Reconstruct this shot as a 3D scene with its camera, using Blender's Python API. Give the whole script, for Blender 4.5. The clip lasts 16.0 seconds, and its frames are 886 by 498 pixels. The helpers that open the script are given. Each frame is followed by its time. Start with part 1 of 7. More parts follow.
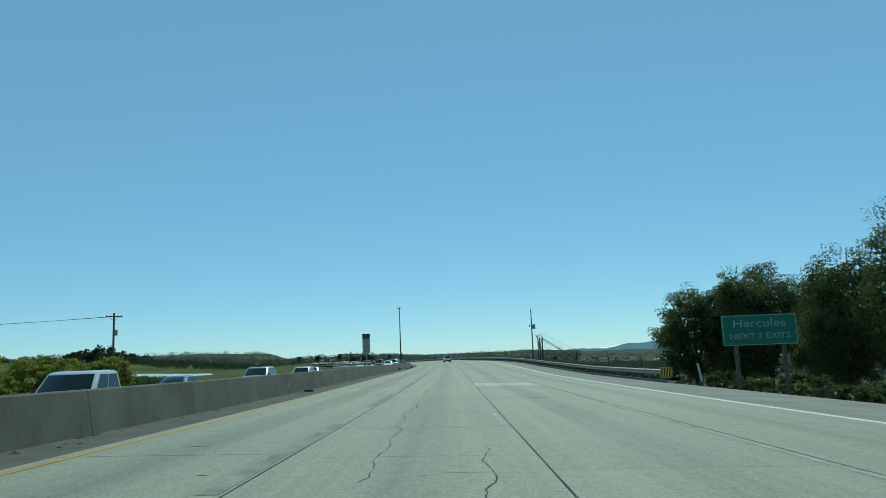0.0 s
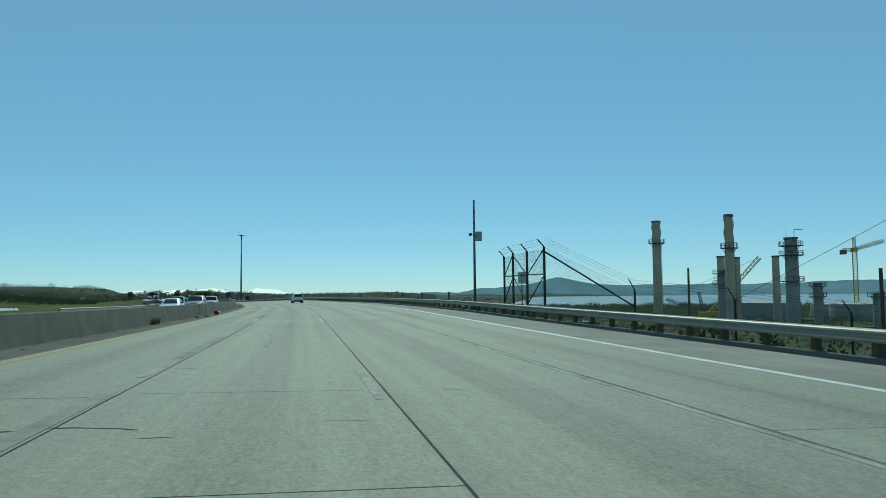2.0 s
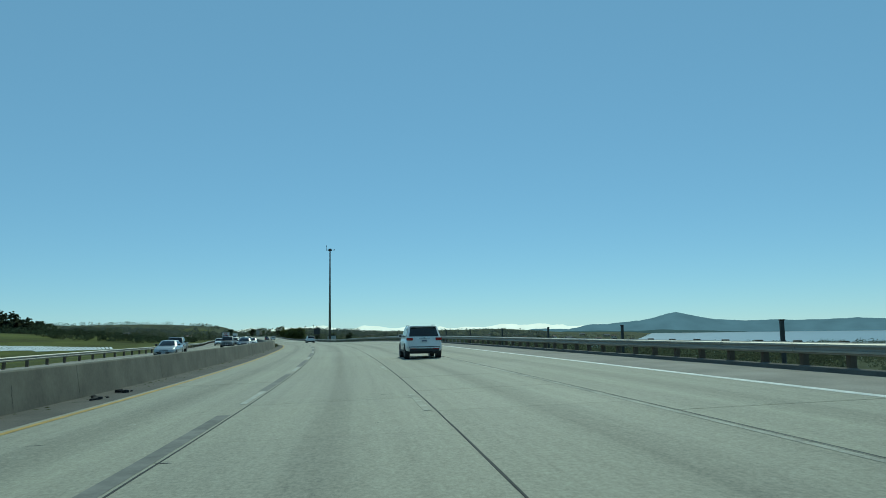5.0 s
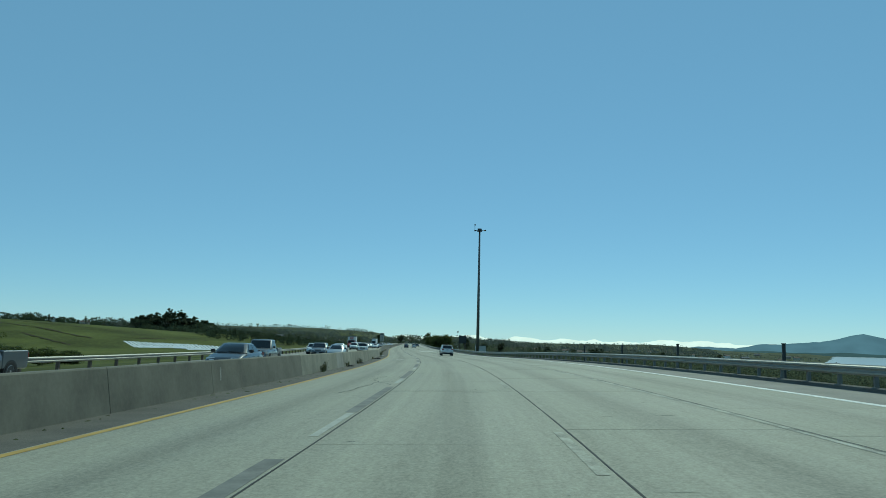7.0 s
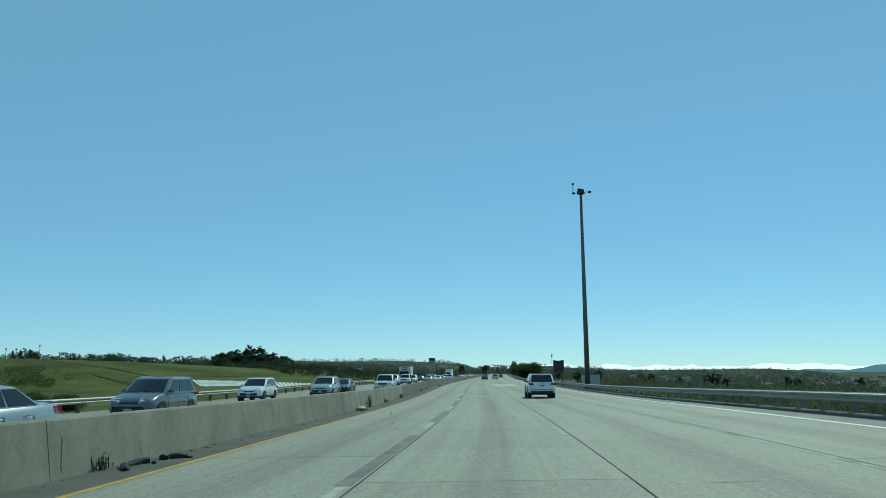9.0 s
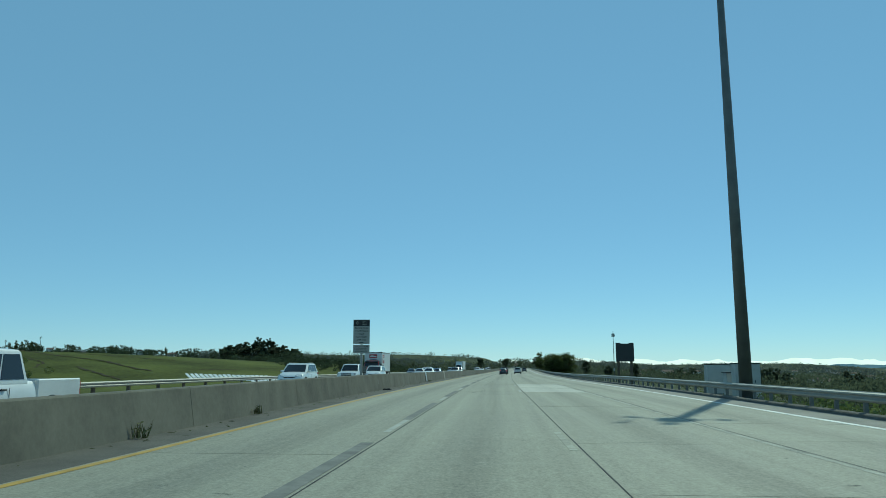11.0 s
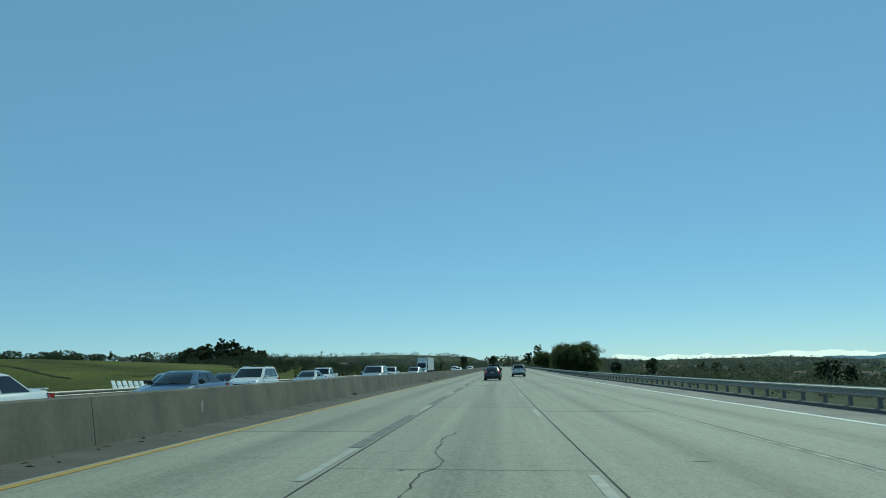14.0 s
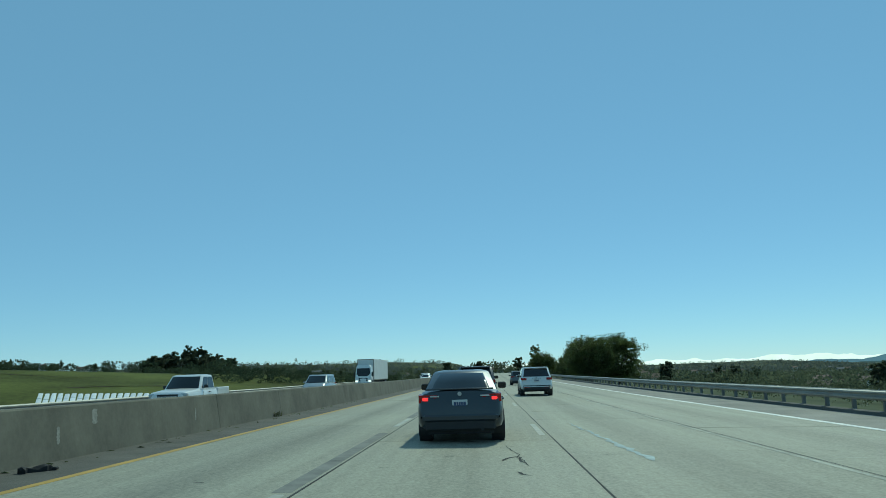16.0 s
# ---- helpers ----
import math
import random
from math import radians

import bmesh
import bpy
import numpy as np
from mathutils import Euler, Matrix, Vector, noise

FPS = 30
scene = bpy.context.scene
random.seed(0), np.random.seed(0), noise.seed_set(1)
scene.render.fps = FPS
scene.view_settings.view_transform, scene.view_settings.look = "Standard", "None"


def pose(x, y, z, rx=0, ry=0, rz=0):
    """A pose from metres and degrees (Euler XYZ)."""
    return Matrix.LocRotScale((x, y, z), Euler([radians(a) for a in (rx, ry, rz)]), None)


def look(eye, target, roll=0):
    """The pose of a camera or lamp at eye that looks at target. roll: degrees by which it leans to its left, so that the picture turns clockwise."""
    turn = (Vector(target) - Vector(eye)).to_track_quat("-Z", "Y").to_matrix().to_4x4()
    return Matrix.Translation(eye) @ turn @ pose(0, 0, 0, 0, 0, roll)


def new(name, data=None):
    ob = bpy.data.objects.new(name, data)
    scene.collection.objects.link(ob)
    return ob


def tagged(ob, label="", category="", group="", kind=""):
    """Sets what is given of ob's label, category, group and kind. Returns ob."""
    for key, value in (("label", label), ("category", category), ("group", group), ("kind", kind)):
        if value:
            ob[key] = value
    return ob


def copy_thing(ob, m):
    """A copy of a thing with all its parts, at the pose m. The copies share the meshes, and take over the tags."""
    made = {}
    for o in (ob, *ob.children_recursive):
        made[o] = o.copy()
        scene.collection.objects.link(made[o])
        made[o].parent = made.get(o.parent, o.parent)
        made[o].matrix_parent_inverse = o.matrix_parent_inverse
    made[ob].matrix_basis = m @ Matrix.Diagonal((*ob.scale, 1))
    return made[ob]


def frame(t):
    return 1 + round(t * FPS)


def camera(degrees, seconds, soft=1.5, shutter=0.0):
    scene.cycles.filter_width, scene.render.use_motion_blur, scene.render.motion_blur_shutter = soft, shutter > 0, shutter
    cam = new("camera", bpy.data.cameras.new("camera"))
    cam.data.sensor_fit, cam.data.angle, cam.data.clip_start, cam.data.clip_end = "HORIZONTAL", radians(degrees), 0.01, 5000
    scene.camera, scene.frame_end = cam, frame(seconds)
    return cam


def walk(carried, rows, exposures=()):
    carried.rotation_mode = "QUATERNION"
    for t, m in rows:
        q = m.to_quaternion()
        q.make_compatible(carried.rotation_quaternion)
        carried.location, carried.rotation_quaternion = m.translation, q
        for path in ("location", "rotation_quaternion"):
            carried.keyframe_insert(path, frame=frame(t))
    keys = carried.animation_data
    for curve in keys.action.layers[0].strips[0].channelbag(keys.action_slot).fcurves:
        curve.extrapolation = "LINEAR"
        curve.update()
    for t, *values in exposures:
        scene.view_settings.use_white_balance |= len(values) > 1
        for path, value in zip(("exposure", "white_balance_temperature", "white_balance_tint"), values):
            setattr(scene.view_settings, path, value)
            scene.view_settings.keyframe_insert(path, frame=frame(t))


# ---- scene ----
cam = camera(63.07, 16.0, soft=0.8)

# ---- the road's line: curvature and grade along its length ----
KAP_S = np.linspace(-40, 640, 24)
KAP = np.array([0.155, 0.14, 0.126, 0.035, 0.014, 0.314, 1.039, 1.264, 0.955, 0.923, 1.238, 1.188,
                0.785, 0.258, -0.06, -0.167, -0.218, -0.184, -0.04, -0.061, -0.102, -0.149, -0.16, 0.0]) * 1e-3
GRADE_S = np.linspace(-40, 640, 14)
GRADE = np.array([-0.27, -1.031, -0.307, 0.071, -0.496, 0.069, -0.684, -1.255, -0.013, -0.558, -0.352, -0.369,
                  -0.083, -0.065]) * 1e-2
BANK = np.array([-1.82, -2.27, -2.71, 1.12, 2.4, 2.55, 2.72, 1.58, -0.6, -0.82, -1.69, -1.67, -1.15, -0.88]) * 1e-2
RS = np.arange(-120.0, 1502.0, 2.0)
_k = np.interp(RS, KAP_S, KAP)
_g = np.interp(RS, GRADE_S, GRADE)
_i0 = 60
RTH = np.concatenate([[0], np.cumsum((_k[1:] + _k[:-1]))])
RTH -= RTH[_i0]
_m = (RTH[1:] + RTH[:-1]) / 2
RX = np.concatenate([[0], np.cumsum(-np.sin(_m) * 2)])
RY = np.concatenate([[0], np.cumsum(np.cos(_m) * 2)])
RZ = np.concatenate([[0], np.cumsum(_g[1:] + _g[:-1])])
RX -= RX[_i0]
RY -= RY[_i0]
RZ -= RZ[_i0]


def road(s, o, z=0.0):
    """World place at s metres along the road, o to its right, z above it."""
    th = np.interp(s, RS, RTH)
    b = np.interp(s, GRADE_S, BANK)
    tilt = o * b if o > -7.6 else -7.6 * b + (o + 7.6) * max(b, 0.015)
    if o > 13.0:
        tilt = 13.0 * b
    return Vector((float(np.interp(s, RS, RX) + o * np.cos(th)), float(np.interp(s, RS, RY) + o * np.sin(th)),
                   float(np.interp(s, RS, RZ) + tilt + z)))


def road_pose(s, o, z=0.0, turn=0.0):
    """A pose there whose y axis runs along the road, turned by so many degrees."""
    th = float(np.interp(s, RS, RTH))
    p = road(s, o, z)
    return pose(p.x, p.y, p.z, 0, 0, math.degrees(th) + turn)


# ---- the camera's way ----
ROWS = [
    (0.0, 0.24, 0.0, 1.36, 98.35, 2.18, 0.9),
    (0.5, 0.22, 16.01, 1.2, 98.32, 1.68, 0.1),
    (1.0, 0.18, 32.18, 1.06, 97.52, 1.3, -2.24),
    (1.5, 0.1, 48.49, 0.96, 95.83, 1.14, -6.34),
    (2.0, 0.01, 64.96, 0.89, 93.51, 0.62, -10.62),
    (2.5, -0.11, 81.54, 0.85, 92.01, 0.39, -13.34),
    (3.0, -0.25, 98.19, 0.83, 91.84, 0.67, -14.1),
    (3.5, -0.46, 114.9, 0.83, 92.9, 1.59, -13.05),
    (4.0, -0.79, 131.67, 0.83, 94.18, 1.95, -10.85),
    (4.5, -1.36, 148.36, 0.8, 95.7, 1.68, -6.59),
    (5.0, -2.22, 164.82, 0.75, 96.51, 0.81, -2.34),
    (5.2, -2.65, 171.34, 0.71, 96.68, 0.4, -0.53),
    (5.8, -4.25, 190.68, 0.64, 96.96, -0.59, 3.91),
    (6.4, -6.27, 209.72, 0.61, 97.06, -1.2, 7.1),
    (7.0, -8.7, 228.7, 0.61, 97.32, -1.4, 9.51),
    (7.5, -10.99, 244.47, 0.58, 97.93, -1.23, 11.29),
    (8.0, -13.5, 260.19, 0.52, 98.91, -0.77, 12.95),
    (8.5, -16.23, 275.89, 0.42, 99.63, 0.0, 14.88),
    (9.0, -19.22, 291.56, 0.29, 99.65, 0.18, 16.38),
    (9.5, -22.46, 307.22, 0.14, 99.64, 0.05, 17.31),
    (10.1, -26.66, 325.97, -0.08, 99.53, -0.01, 17.96),
    (10.7, -31.05, 344.65, -0.27, 99.33, 0.01, 18.09),
    (11.3, -35.51, 363.25, -0.37, 99.11, 0.09, 17.91),
    (12.0, -40.74, 384.87, -0.4, 98.92, 0.23, 17.58),
    (12.5, -44.47, 400.28, -0.43, 98.85, 0.36, 17.38),
    (13.0, -48.18, 415.68, -0.49, 98.98, 0.54, 17.16),
    (13.5, -51.85, 431.08, -0.57, 99.0, 1.12, 17.16),
    (14.0, -55.46, 446.5, -0.65, 99.19, 1.2, 16.99),
    (14.5, -59.01, 461.91, -0.72, 99.2, 1.55, 16.93),
    (15.0, -62.51, 477.29, -0.78, 99.38, 1.58, 16.61),
    (15.5, -65.97, 492.65, -0.83, 99.5, 1.74, 16.28),
    (16.0, -69.42, 507.98, -0.89, 99.71, 1.71, 15.93),
]
walk(cam, [(t, pose(x, y, z, rx, ry, rz)) for t, x, y, z, rx, ry, rz in ROWS],
     exposures=[(t, e, 6170, -22) for t, e in ((0.0, -0.15), (1.0, -0.18), (1.5, -0.3), (2.0, -0.22), (2.5, -0.24), (3.0, -0.16), (4.0, -0.16), (4.5, -0.25), (5.0, -0.28), (7.5, -0.26), (8.0, -0.19), (8.5, -0.02), (9.0, -0.08), (9.5, -0.03), (12.0, -0.24), (13.5, -0.24), (14.5, -0.21), (16.0, -0.16))])

# ---- daylight ----
SUN_AZ, SUN_EL = 8.0, 46.0   # degrees to the right of +y, and up
world = bpy.data.worlds.new("sky")
scene.world = world
world.use_nodes = True
_n = world.node_tree.nodes
_sky = _n.new("ShaderNodeTexSky")
_sky.sky_type = 'NISHITA'
_sky.sun_disc = False
_sky.sun_elevation = radians(SUN_EL)
_sky.sun_rotation = radians(SUN_AZ)
_sky.air_density, _sky.dust_density, _sky.ozone_density, _sky.altitude = 0.73, 0.0, 4.5, 0
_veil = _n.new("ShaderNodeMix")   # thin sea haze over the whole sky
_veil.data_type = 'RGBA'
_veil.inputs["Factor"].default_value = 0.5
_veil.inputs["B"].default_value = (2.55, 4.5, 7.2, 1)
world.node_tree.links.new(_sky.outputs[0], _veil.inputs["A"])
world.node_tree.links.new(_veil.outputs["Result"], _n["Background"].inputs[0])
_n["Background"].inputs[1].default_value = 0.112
sun = new("sun", bpy.data.lights.new("sun", 'SUN'))
sun.data.energy, sun.data.angle, sun.data.color = 2.7, radians(0.5), (1.0, 0.95, 0.87)
_d = Vector((math.sin(radians(SUN_AZ)) * math.cos(radians(SUN_EL)), math.cos(radians(SUN_AZ)) * math.cos(radians(SUN_EL)),
             math.sin(radians(SUN_EL))))
sun.matrix_world = look(_d * 100, (0, 0, 0))


# ---- materials ----
def mat(name, color, rough=0.7, metal=0.0, var=0.15, scale=3.0, fine=40.0, bump=0.0, pieces=0.0, islands=0.0,
        spec=0.5, coat=0.0, coords="Object", stretch=(1, 1, 1), grit=0.45, streak=0.0, thin=0.0):
    """A surface with stains at two scales; pieces: how far the tone of one object differs from the next."""
    m = bpy.data.materials.new(name)
    m.use_nodes = True
    nt = m.node_tree
    b = nt.nodes["Principled BSDF"]
    b.inputs["Roughness"].default_value = rough
    b.inputs["Metallic"].default_value = metal
    b.inputs["Specular IOR Level"].default_value = spec
    b.inputs["Coat Weight"].default_value = coat
    co = nt.nodes.new("ShaderNodeTexCoord")
    mp = nt.nodes.new("ShaderNodeMapping")
    mp.inputs["Scale"].default_value = stretch
    if coords == "World":
        ge = nt.nodes.new("ShaderNodeNewGeometry")
        nt.links.new(ge.outputs["Position"], mp.inputs["Vector"])
    else:
        nt.links.new(co.outputs["Object"], mp.inputs["Vector"])
    big, small = nt.nodes.new("ShaderNodeTexNoise"), nt.nodes.new("ShaderNodeTexNoise")
    big.inputs["Scale"].default_value, big.inputs["Detail"].default_value = scale, 6
    small.inputs["Scale"].default_value, small.inputs["Detail"].default_value = fine, 7
    small.inputs["Roughness"].default_value = 0.72
    for q in (big, small):
        nt.links.new(mp.outputs[0], q.inputs["Vector"])
    add = nt.nodes.new("ShaderNodeMath")
    add.operation = 'MULTIPLY_ADD'
    nt.links.new(small.outputs["Fac"], add.inputs[0])
    add.inputs[1].default_value = grit
    nt.links.new(big.outputs["Fac"], add.inputs[2])
    last = add.outputs[0]
    if streak:   # long worn bands along the traffic's way
        sm, sn, sa = nt.nodes.new("ShaderNodeMapping"), nt.nodes.new("ShaderNodeTexNoise"), nt.nodes.new("ShaderNodeMath")
        sm.inputs["Rotation"].default_value = (0, 0, radians(-12))
        sm.inputs["Scale"].default_value = (1.5, 0.03, 1)
        sn.inputs["Scale"].default_value, sn.inputs["Detail"].default_value = 1.0, 4
        ge2 = nt.nodes.new("ShaderNodeNewGeometry")
        nt.links.new(ge2.outputs["Position"], sm.inputs["Vector"])
        nt.links.new(sm.outputs[0], sn.inputs["Vector"])
        sa.operation = 'MULTIPLY_ADD'
        nt.links.new(sn.outputs["Fac"], sa.inputs[0])
        sa.inputs[1].default_value = streak
        nt.links.new(last, sa.inputs[2])
        last = sa.outputs[0]
    for amount, node, out in ((pieces, "ShaderNodeObjectInfo", "Random"), (islands, "ShaderNodeNewGeometry", "Random Per Island")):
        if amount:
            q = nt.nodes.new(node)
            a2 = nt.nodes.new("ShaderNodeMath")
            a2.operation = 'MULTIPLY_ADD'
            nt.links.new(q.outputs[out], a2.inputs[0])
            a2.inputs[1].default_value = amount
            nt.links.new(last, a2.inputs[2])
            last = a2.outputs[0]
    mid = 0.5 + grit / 2 + streak / 2 + pieces / 2 + islands / 2
    ramp = nt.nodes.new("ShaderNodeMapRange")
    ramp.inputs["From Min"].default_value, ramp.inputs["From Max"].default_value = mid - 0.35, mid + 0.35
    ramp.inputs["To Min"].default_value, ramp.inputs["To Max"].default_value = 1 - var, 1 + var
    ramp.clamp = False
    nt.links.new(last, ramp.inputs["Value"])
    mul = nt.nodes.new("ShaderNodeVectorMath")
    mul.operation = 'SCALE'
    mul.inputs[0].default_value = color[:3]
    nt.links.new(ramp.outputs[0], mul.inputs["Scale"])
    nt.links.new(mul.outputs[0], b.inputs["Base Color"])
    if bump:
        bp = nt.nodes.new("ShaderNodeBump")
        bp.inputs["Strength"].default_value = bump
        bp.inputs["Distance"].default_value = 0.01
        nt.links.new(add.outputs[0], bp.inputs["Height"])
        nt.links.new(bp.outputs[0], b.inputs["Normal"])
    if thin:   # leaves let part of the light through
        tr, mx = nt.nodes.new("ShaderNodeBsdfTranslucent"), nt.nodes.new("ShaderNodeMixShader")
        nt.links.new(mul.outputs[0], tr.inputs["Color"])
        mx.inputs[0].default_value = thin
        nt.links.new(b.outputs[0], mx.inputs[1])
        nt.links.new(tr.outputs[0], mx.inputs[2])
        nt.links.new(mx.outputs[0], nt.nodes["Material Output"].inputs["Surface"])
    return m


def glow(name, color, strength):
    m = bpy.data.materials.new(name)
    m.use_nodes = True
    b = m.node_tree.nodes["Principled BSDF"]
    b.inputs["Base Color"].default_value = (*color, 1)
    b.inputs["Roughness"].default_value = 0.3
    b.inputs["Emission Color"].default_value = (*color, 1)
    b.inputs["Emission Strength"].default_value = strength
    return m


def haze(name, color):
    """A far backdrop that glows, the bright air before it painted into its colour, faintly mottled."""
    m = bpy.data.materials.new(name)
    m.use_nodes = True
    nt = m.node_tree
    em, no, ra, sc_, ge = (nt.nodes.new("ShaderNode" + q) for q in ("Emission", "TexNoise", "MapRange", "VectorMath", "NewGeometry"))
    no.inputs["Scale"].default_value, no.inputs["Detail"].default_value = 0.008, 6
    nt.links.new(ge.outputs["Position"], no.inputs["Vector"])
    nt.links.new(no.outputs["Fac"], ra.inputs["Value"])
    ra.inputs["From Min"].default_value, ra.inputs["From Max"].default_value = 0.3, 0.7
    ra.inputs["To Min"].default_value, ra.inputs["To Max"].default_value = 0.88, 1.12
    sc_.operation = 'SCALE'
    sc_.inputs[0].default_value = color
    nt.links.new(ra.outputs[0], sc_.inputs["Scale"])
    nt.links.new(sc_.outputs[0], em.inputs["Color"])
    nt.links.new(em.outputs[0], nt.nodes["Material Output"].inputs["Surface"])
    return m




def road_concrete(name, color, wear, pieces):
    """Old slab concrete in road coordinates (offset, distance): exposed grit, oil drip down each lane, polished wheel paths, blotches and drag marks."""
    m = bpy.data.materials.new(name)
    m.use_nodes = True
    nt = m.node_tree
    N, L = nt.nodes.new, nt.links.new
    b = nt.nodes["Principled BSDF"]
    b.inputs["Specular IOR Level"].default_value = 0.4
    at = N("ShaderNodeAttribute")
    at.attribute_name = "along"

    def noise(scale, stretch, detail, rough=0.6):
        mp, q = N("ShaderNodeMapping"), N("ShaderNodeTexNoise")
        mp.inputs["Scale"].default_value = stretch
        q.inputs["Scale"].default_value, q.inputs["Detail"].default_value, q.inputs["Roughness"].default_value = scale, detail, rough
        L(at.outputs["Vector"], mp.inputs["Vector"])
        L(mp.outputs[0], q.inputs["Vector"])
        return q.outputs["Fac"]

    def calc(op, a, c=0.0, d=0.0):
        q = N("ShaderNodeMath")
        q.operation = op
        for i, v in enumerate((a, c, d)):
            if isinstance(v, (int, float)):
                q.inputs[i].default_value = v
            else:
                L(v, q.inputs[i])
        return q.outputs[0]

    sep = N("ShaderNodeSeparateXYZ")
    L(at.outputs["Vector"], sep.inputs[0])
    # lane phase: 0 on a lane line, 1 in the middle of a lane
    lane = calc('SINE', calc('MULTIPLY', calc('ADD', sep.outputs[0], 2.26), math.pi / 3.67))
    lane = calc('MULTIPLY', lane, lane)
    drip = calc('POWER', lane, 5.0)
    path = calc('MULTIPLY', calc('POWER', lane, 1.2), calc('SUBTRACT', 1.0, drip))
    streaks = noise(1.0, (2.6, 0.035, 1), 5)
    blots = noise(0.35, (1.0, 0.3, 1), 6)
    slick = noise(1.0, (0.9, 0.02, 1), 3)
    grit = noise(20.0, (1, 0.6, 1), 6, 0.78)
    fine = noise(5.0, (1.4, 0.5, 1), 5)
    tone = calc('MULTIPLY_ADD', calc('SUBTRACT', streaks, 0.5), 0.55 * wear, 1.0)
    tone = calc('MULTIPLY_ADD', calc('SUBTRACT', blots, 0.5), 0.40, tone)
    tone = calc('MULTIPLY_ADD', calc('SUBTRACT', grit, 0.5), 1.7, tone)
    tone = calc('MULTIPLY_ADD', calc('SUBTRACT', fine, 0.5), 0.5, tone)
    tone = calc('MULTIPLY_ADD', calc('MULTIPLY', drip, slick), -0.42 * wear, tone)
    tone = calc('MULTIPLY_ADD', path, 0.06 * wear, tone)
    ob = N("ShaderNodeObjectInfo")
    tone = calc('MULTIPLY_ADD', calc('SUBTRACT', ob.outputs["Random"], 0.5), pieces, tone)
    mul = N("ShaderNodeVectorMath")
    mul.operation = 'SCALE'
    mul.inputs[0].default_value = color
    L(tone, mul.inputs["Scale"])
    L(mul.outputs[0], b.inputs["Base Color"])
    L(calc('MULTIPLY_ADD', blots, 0.3, 0.58), b.inputs["Roughness"])
    bp = N("ShaderNodeBump")
    bp.inputs["Strength"].default_value, bp.inputs["Distance"].default_value = 0.65, 0.01
    L(calc('MULTIPLY_ADD', fine, 0.5, grit), bp.inputs["Height"])
    L(bp.outputs[0], b.inputs["Normal"])
    return m


CONCRETE = road_concrete("road_concrete", (0.286, 0.272, 0.205), 1.0, 0.10)
CONCRETE_NEW = road_concrete("new_concrete", (0.44, 0.42, 0.345), 0.5, 0.14)
JOINT = mat("joint_sealant", (0.03, 0.03, 0.028), 0.9, var=0.25, scale=2, coords="World")
SHOULDER_DARK = mat("median_asphalt", (0.102, 0.094, 0.078), 0.95, var=0.4, scale=0.9, fine=25, bump=0.8, coords="World", grit=1.0)
SHOULDER = mat("outer_shoulder", (0.27, 0.245, 0.205), 0.92, var=0.3, scale=0.5, fine=24, bump=0.6, coords="World", grit=1.0, streak=0.5)
BARRIER = mat("barrier_concrete", (0.145, 0.134, 0.102), 0.95, var=0.42, scale=0.9, fine=9, bump=0.4, pieces=0.18, coords="World", stretch=(1.0, 1.0, 0.85), grit=0.6)
BARRIER_CLEAN = mat("barrier_cement_wash", (0.25, 0.234, 0.176), 0.95, var=0.42, scale=0.9, fine=9, bump=0.4, pieces=0.1, coords="World", stretch=(1.0, 1.0, 0.7), grit=0.6)
WHITE_PAINT = mat("road_white_paint", (0.365, 0.355, 0.3), 0.7, var=0.35, scale=3, fine=30, coords="World")
YELLOW_PAINT = mat("road_yellow_paint", (0.42, 0.265, 0.05), 0.7, var=0.3, scale=2, fine=18, coords="World")
BLACK_PAINT = mat("contrast_paint", (0.17, 0.165, 0.145), 0.85, var=0.55, scale=2, fine=18, coords="World")
STEEL = mat("galvanised_steel", (0.32, 0.31, 0.27), 0.55, 0.4, var=0.2, scale=1.5, fine=12, bump=0.1, pieces=0.2)
WOOD_POST = mat("weathered_timber", (0.11, 0.085, 0.06), 0.9, var=0.3, scale=3, fine=25, bump=0.5, pieces=0.3)
DARK_STEEL = mat("dark_painted_steel", (0.05, 0.055, 0.055), 0.55, 0.4, var=0.2, scale=3)
RUBBER = mat("tyre_rubber", (0.018, 0.018, 0.018), 0.85, var=0.2, scale=8)
GRASS = mat("spring_grass", (0.083, 0.09, 0.022), 0.95, var=0.75, scale=0.014, fine=0.3, bump=0.0, coords="World", spec=0.08, grit=0.8)
SCRUB = mat("scrub_ground", (0.082, 0.09, 0.05), 0.95, var=0.5, scale=0.02, fine=0.4, coords="World", spec=0.05)
VERGE = mat("verge_soil_and_weeds", (0.066, 0.075, 0.033), 0.95, var=0.55, scale=0.3, fine=3.0, bump=0.6, coords="World", spec=0.1)
LEAF = mat("oak_leaves", (0.105, 0.125, 0.036), 0.55, var=0.6, scale=0.5, fine=3, islands=0.6, coords="World", thin=0.48)
LEAF_YELLOW = mat("broom_leaves", (0.3, 0.3, 0.05), 0.6, var=0.5, scale=0.5, fine=3, islands=0.5, coords="World", thin=0.4)
# leaf colour raised to stand in for haze and glare over the valley
LEAF_FAR = mat("distant_woods", (0.098, 0.112, 0.068), 0.9, var=0.45, scale=0.02, fine=0.3, islands=0.4, coords="World", thin=0.58, spec=0.1)
LEAF_RIDGE = mat("ridge_oak_leaves", (0.062, 0.08, 0.045), 0.8, var=0.5, scale=0.04, fine=0.5, islands=0.5, coords="World", thin=0.42, spec=0.1)
# distance haze painted into the leaf colour: paler and greyer still
LEAF_HAZED = mat("haze_greyed_woods", (0.115, 0.13, 0.112), 0.9, var=0.35, scale=0.012, fine=0.2, islands=0.3, coords="World", thin=0.58, spec=0.1)
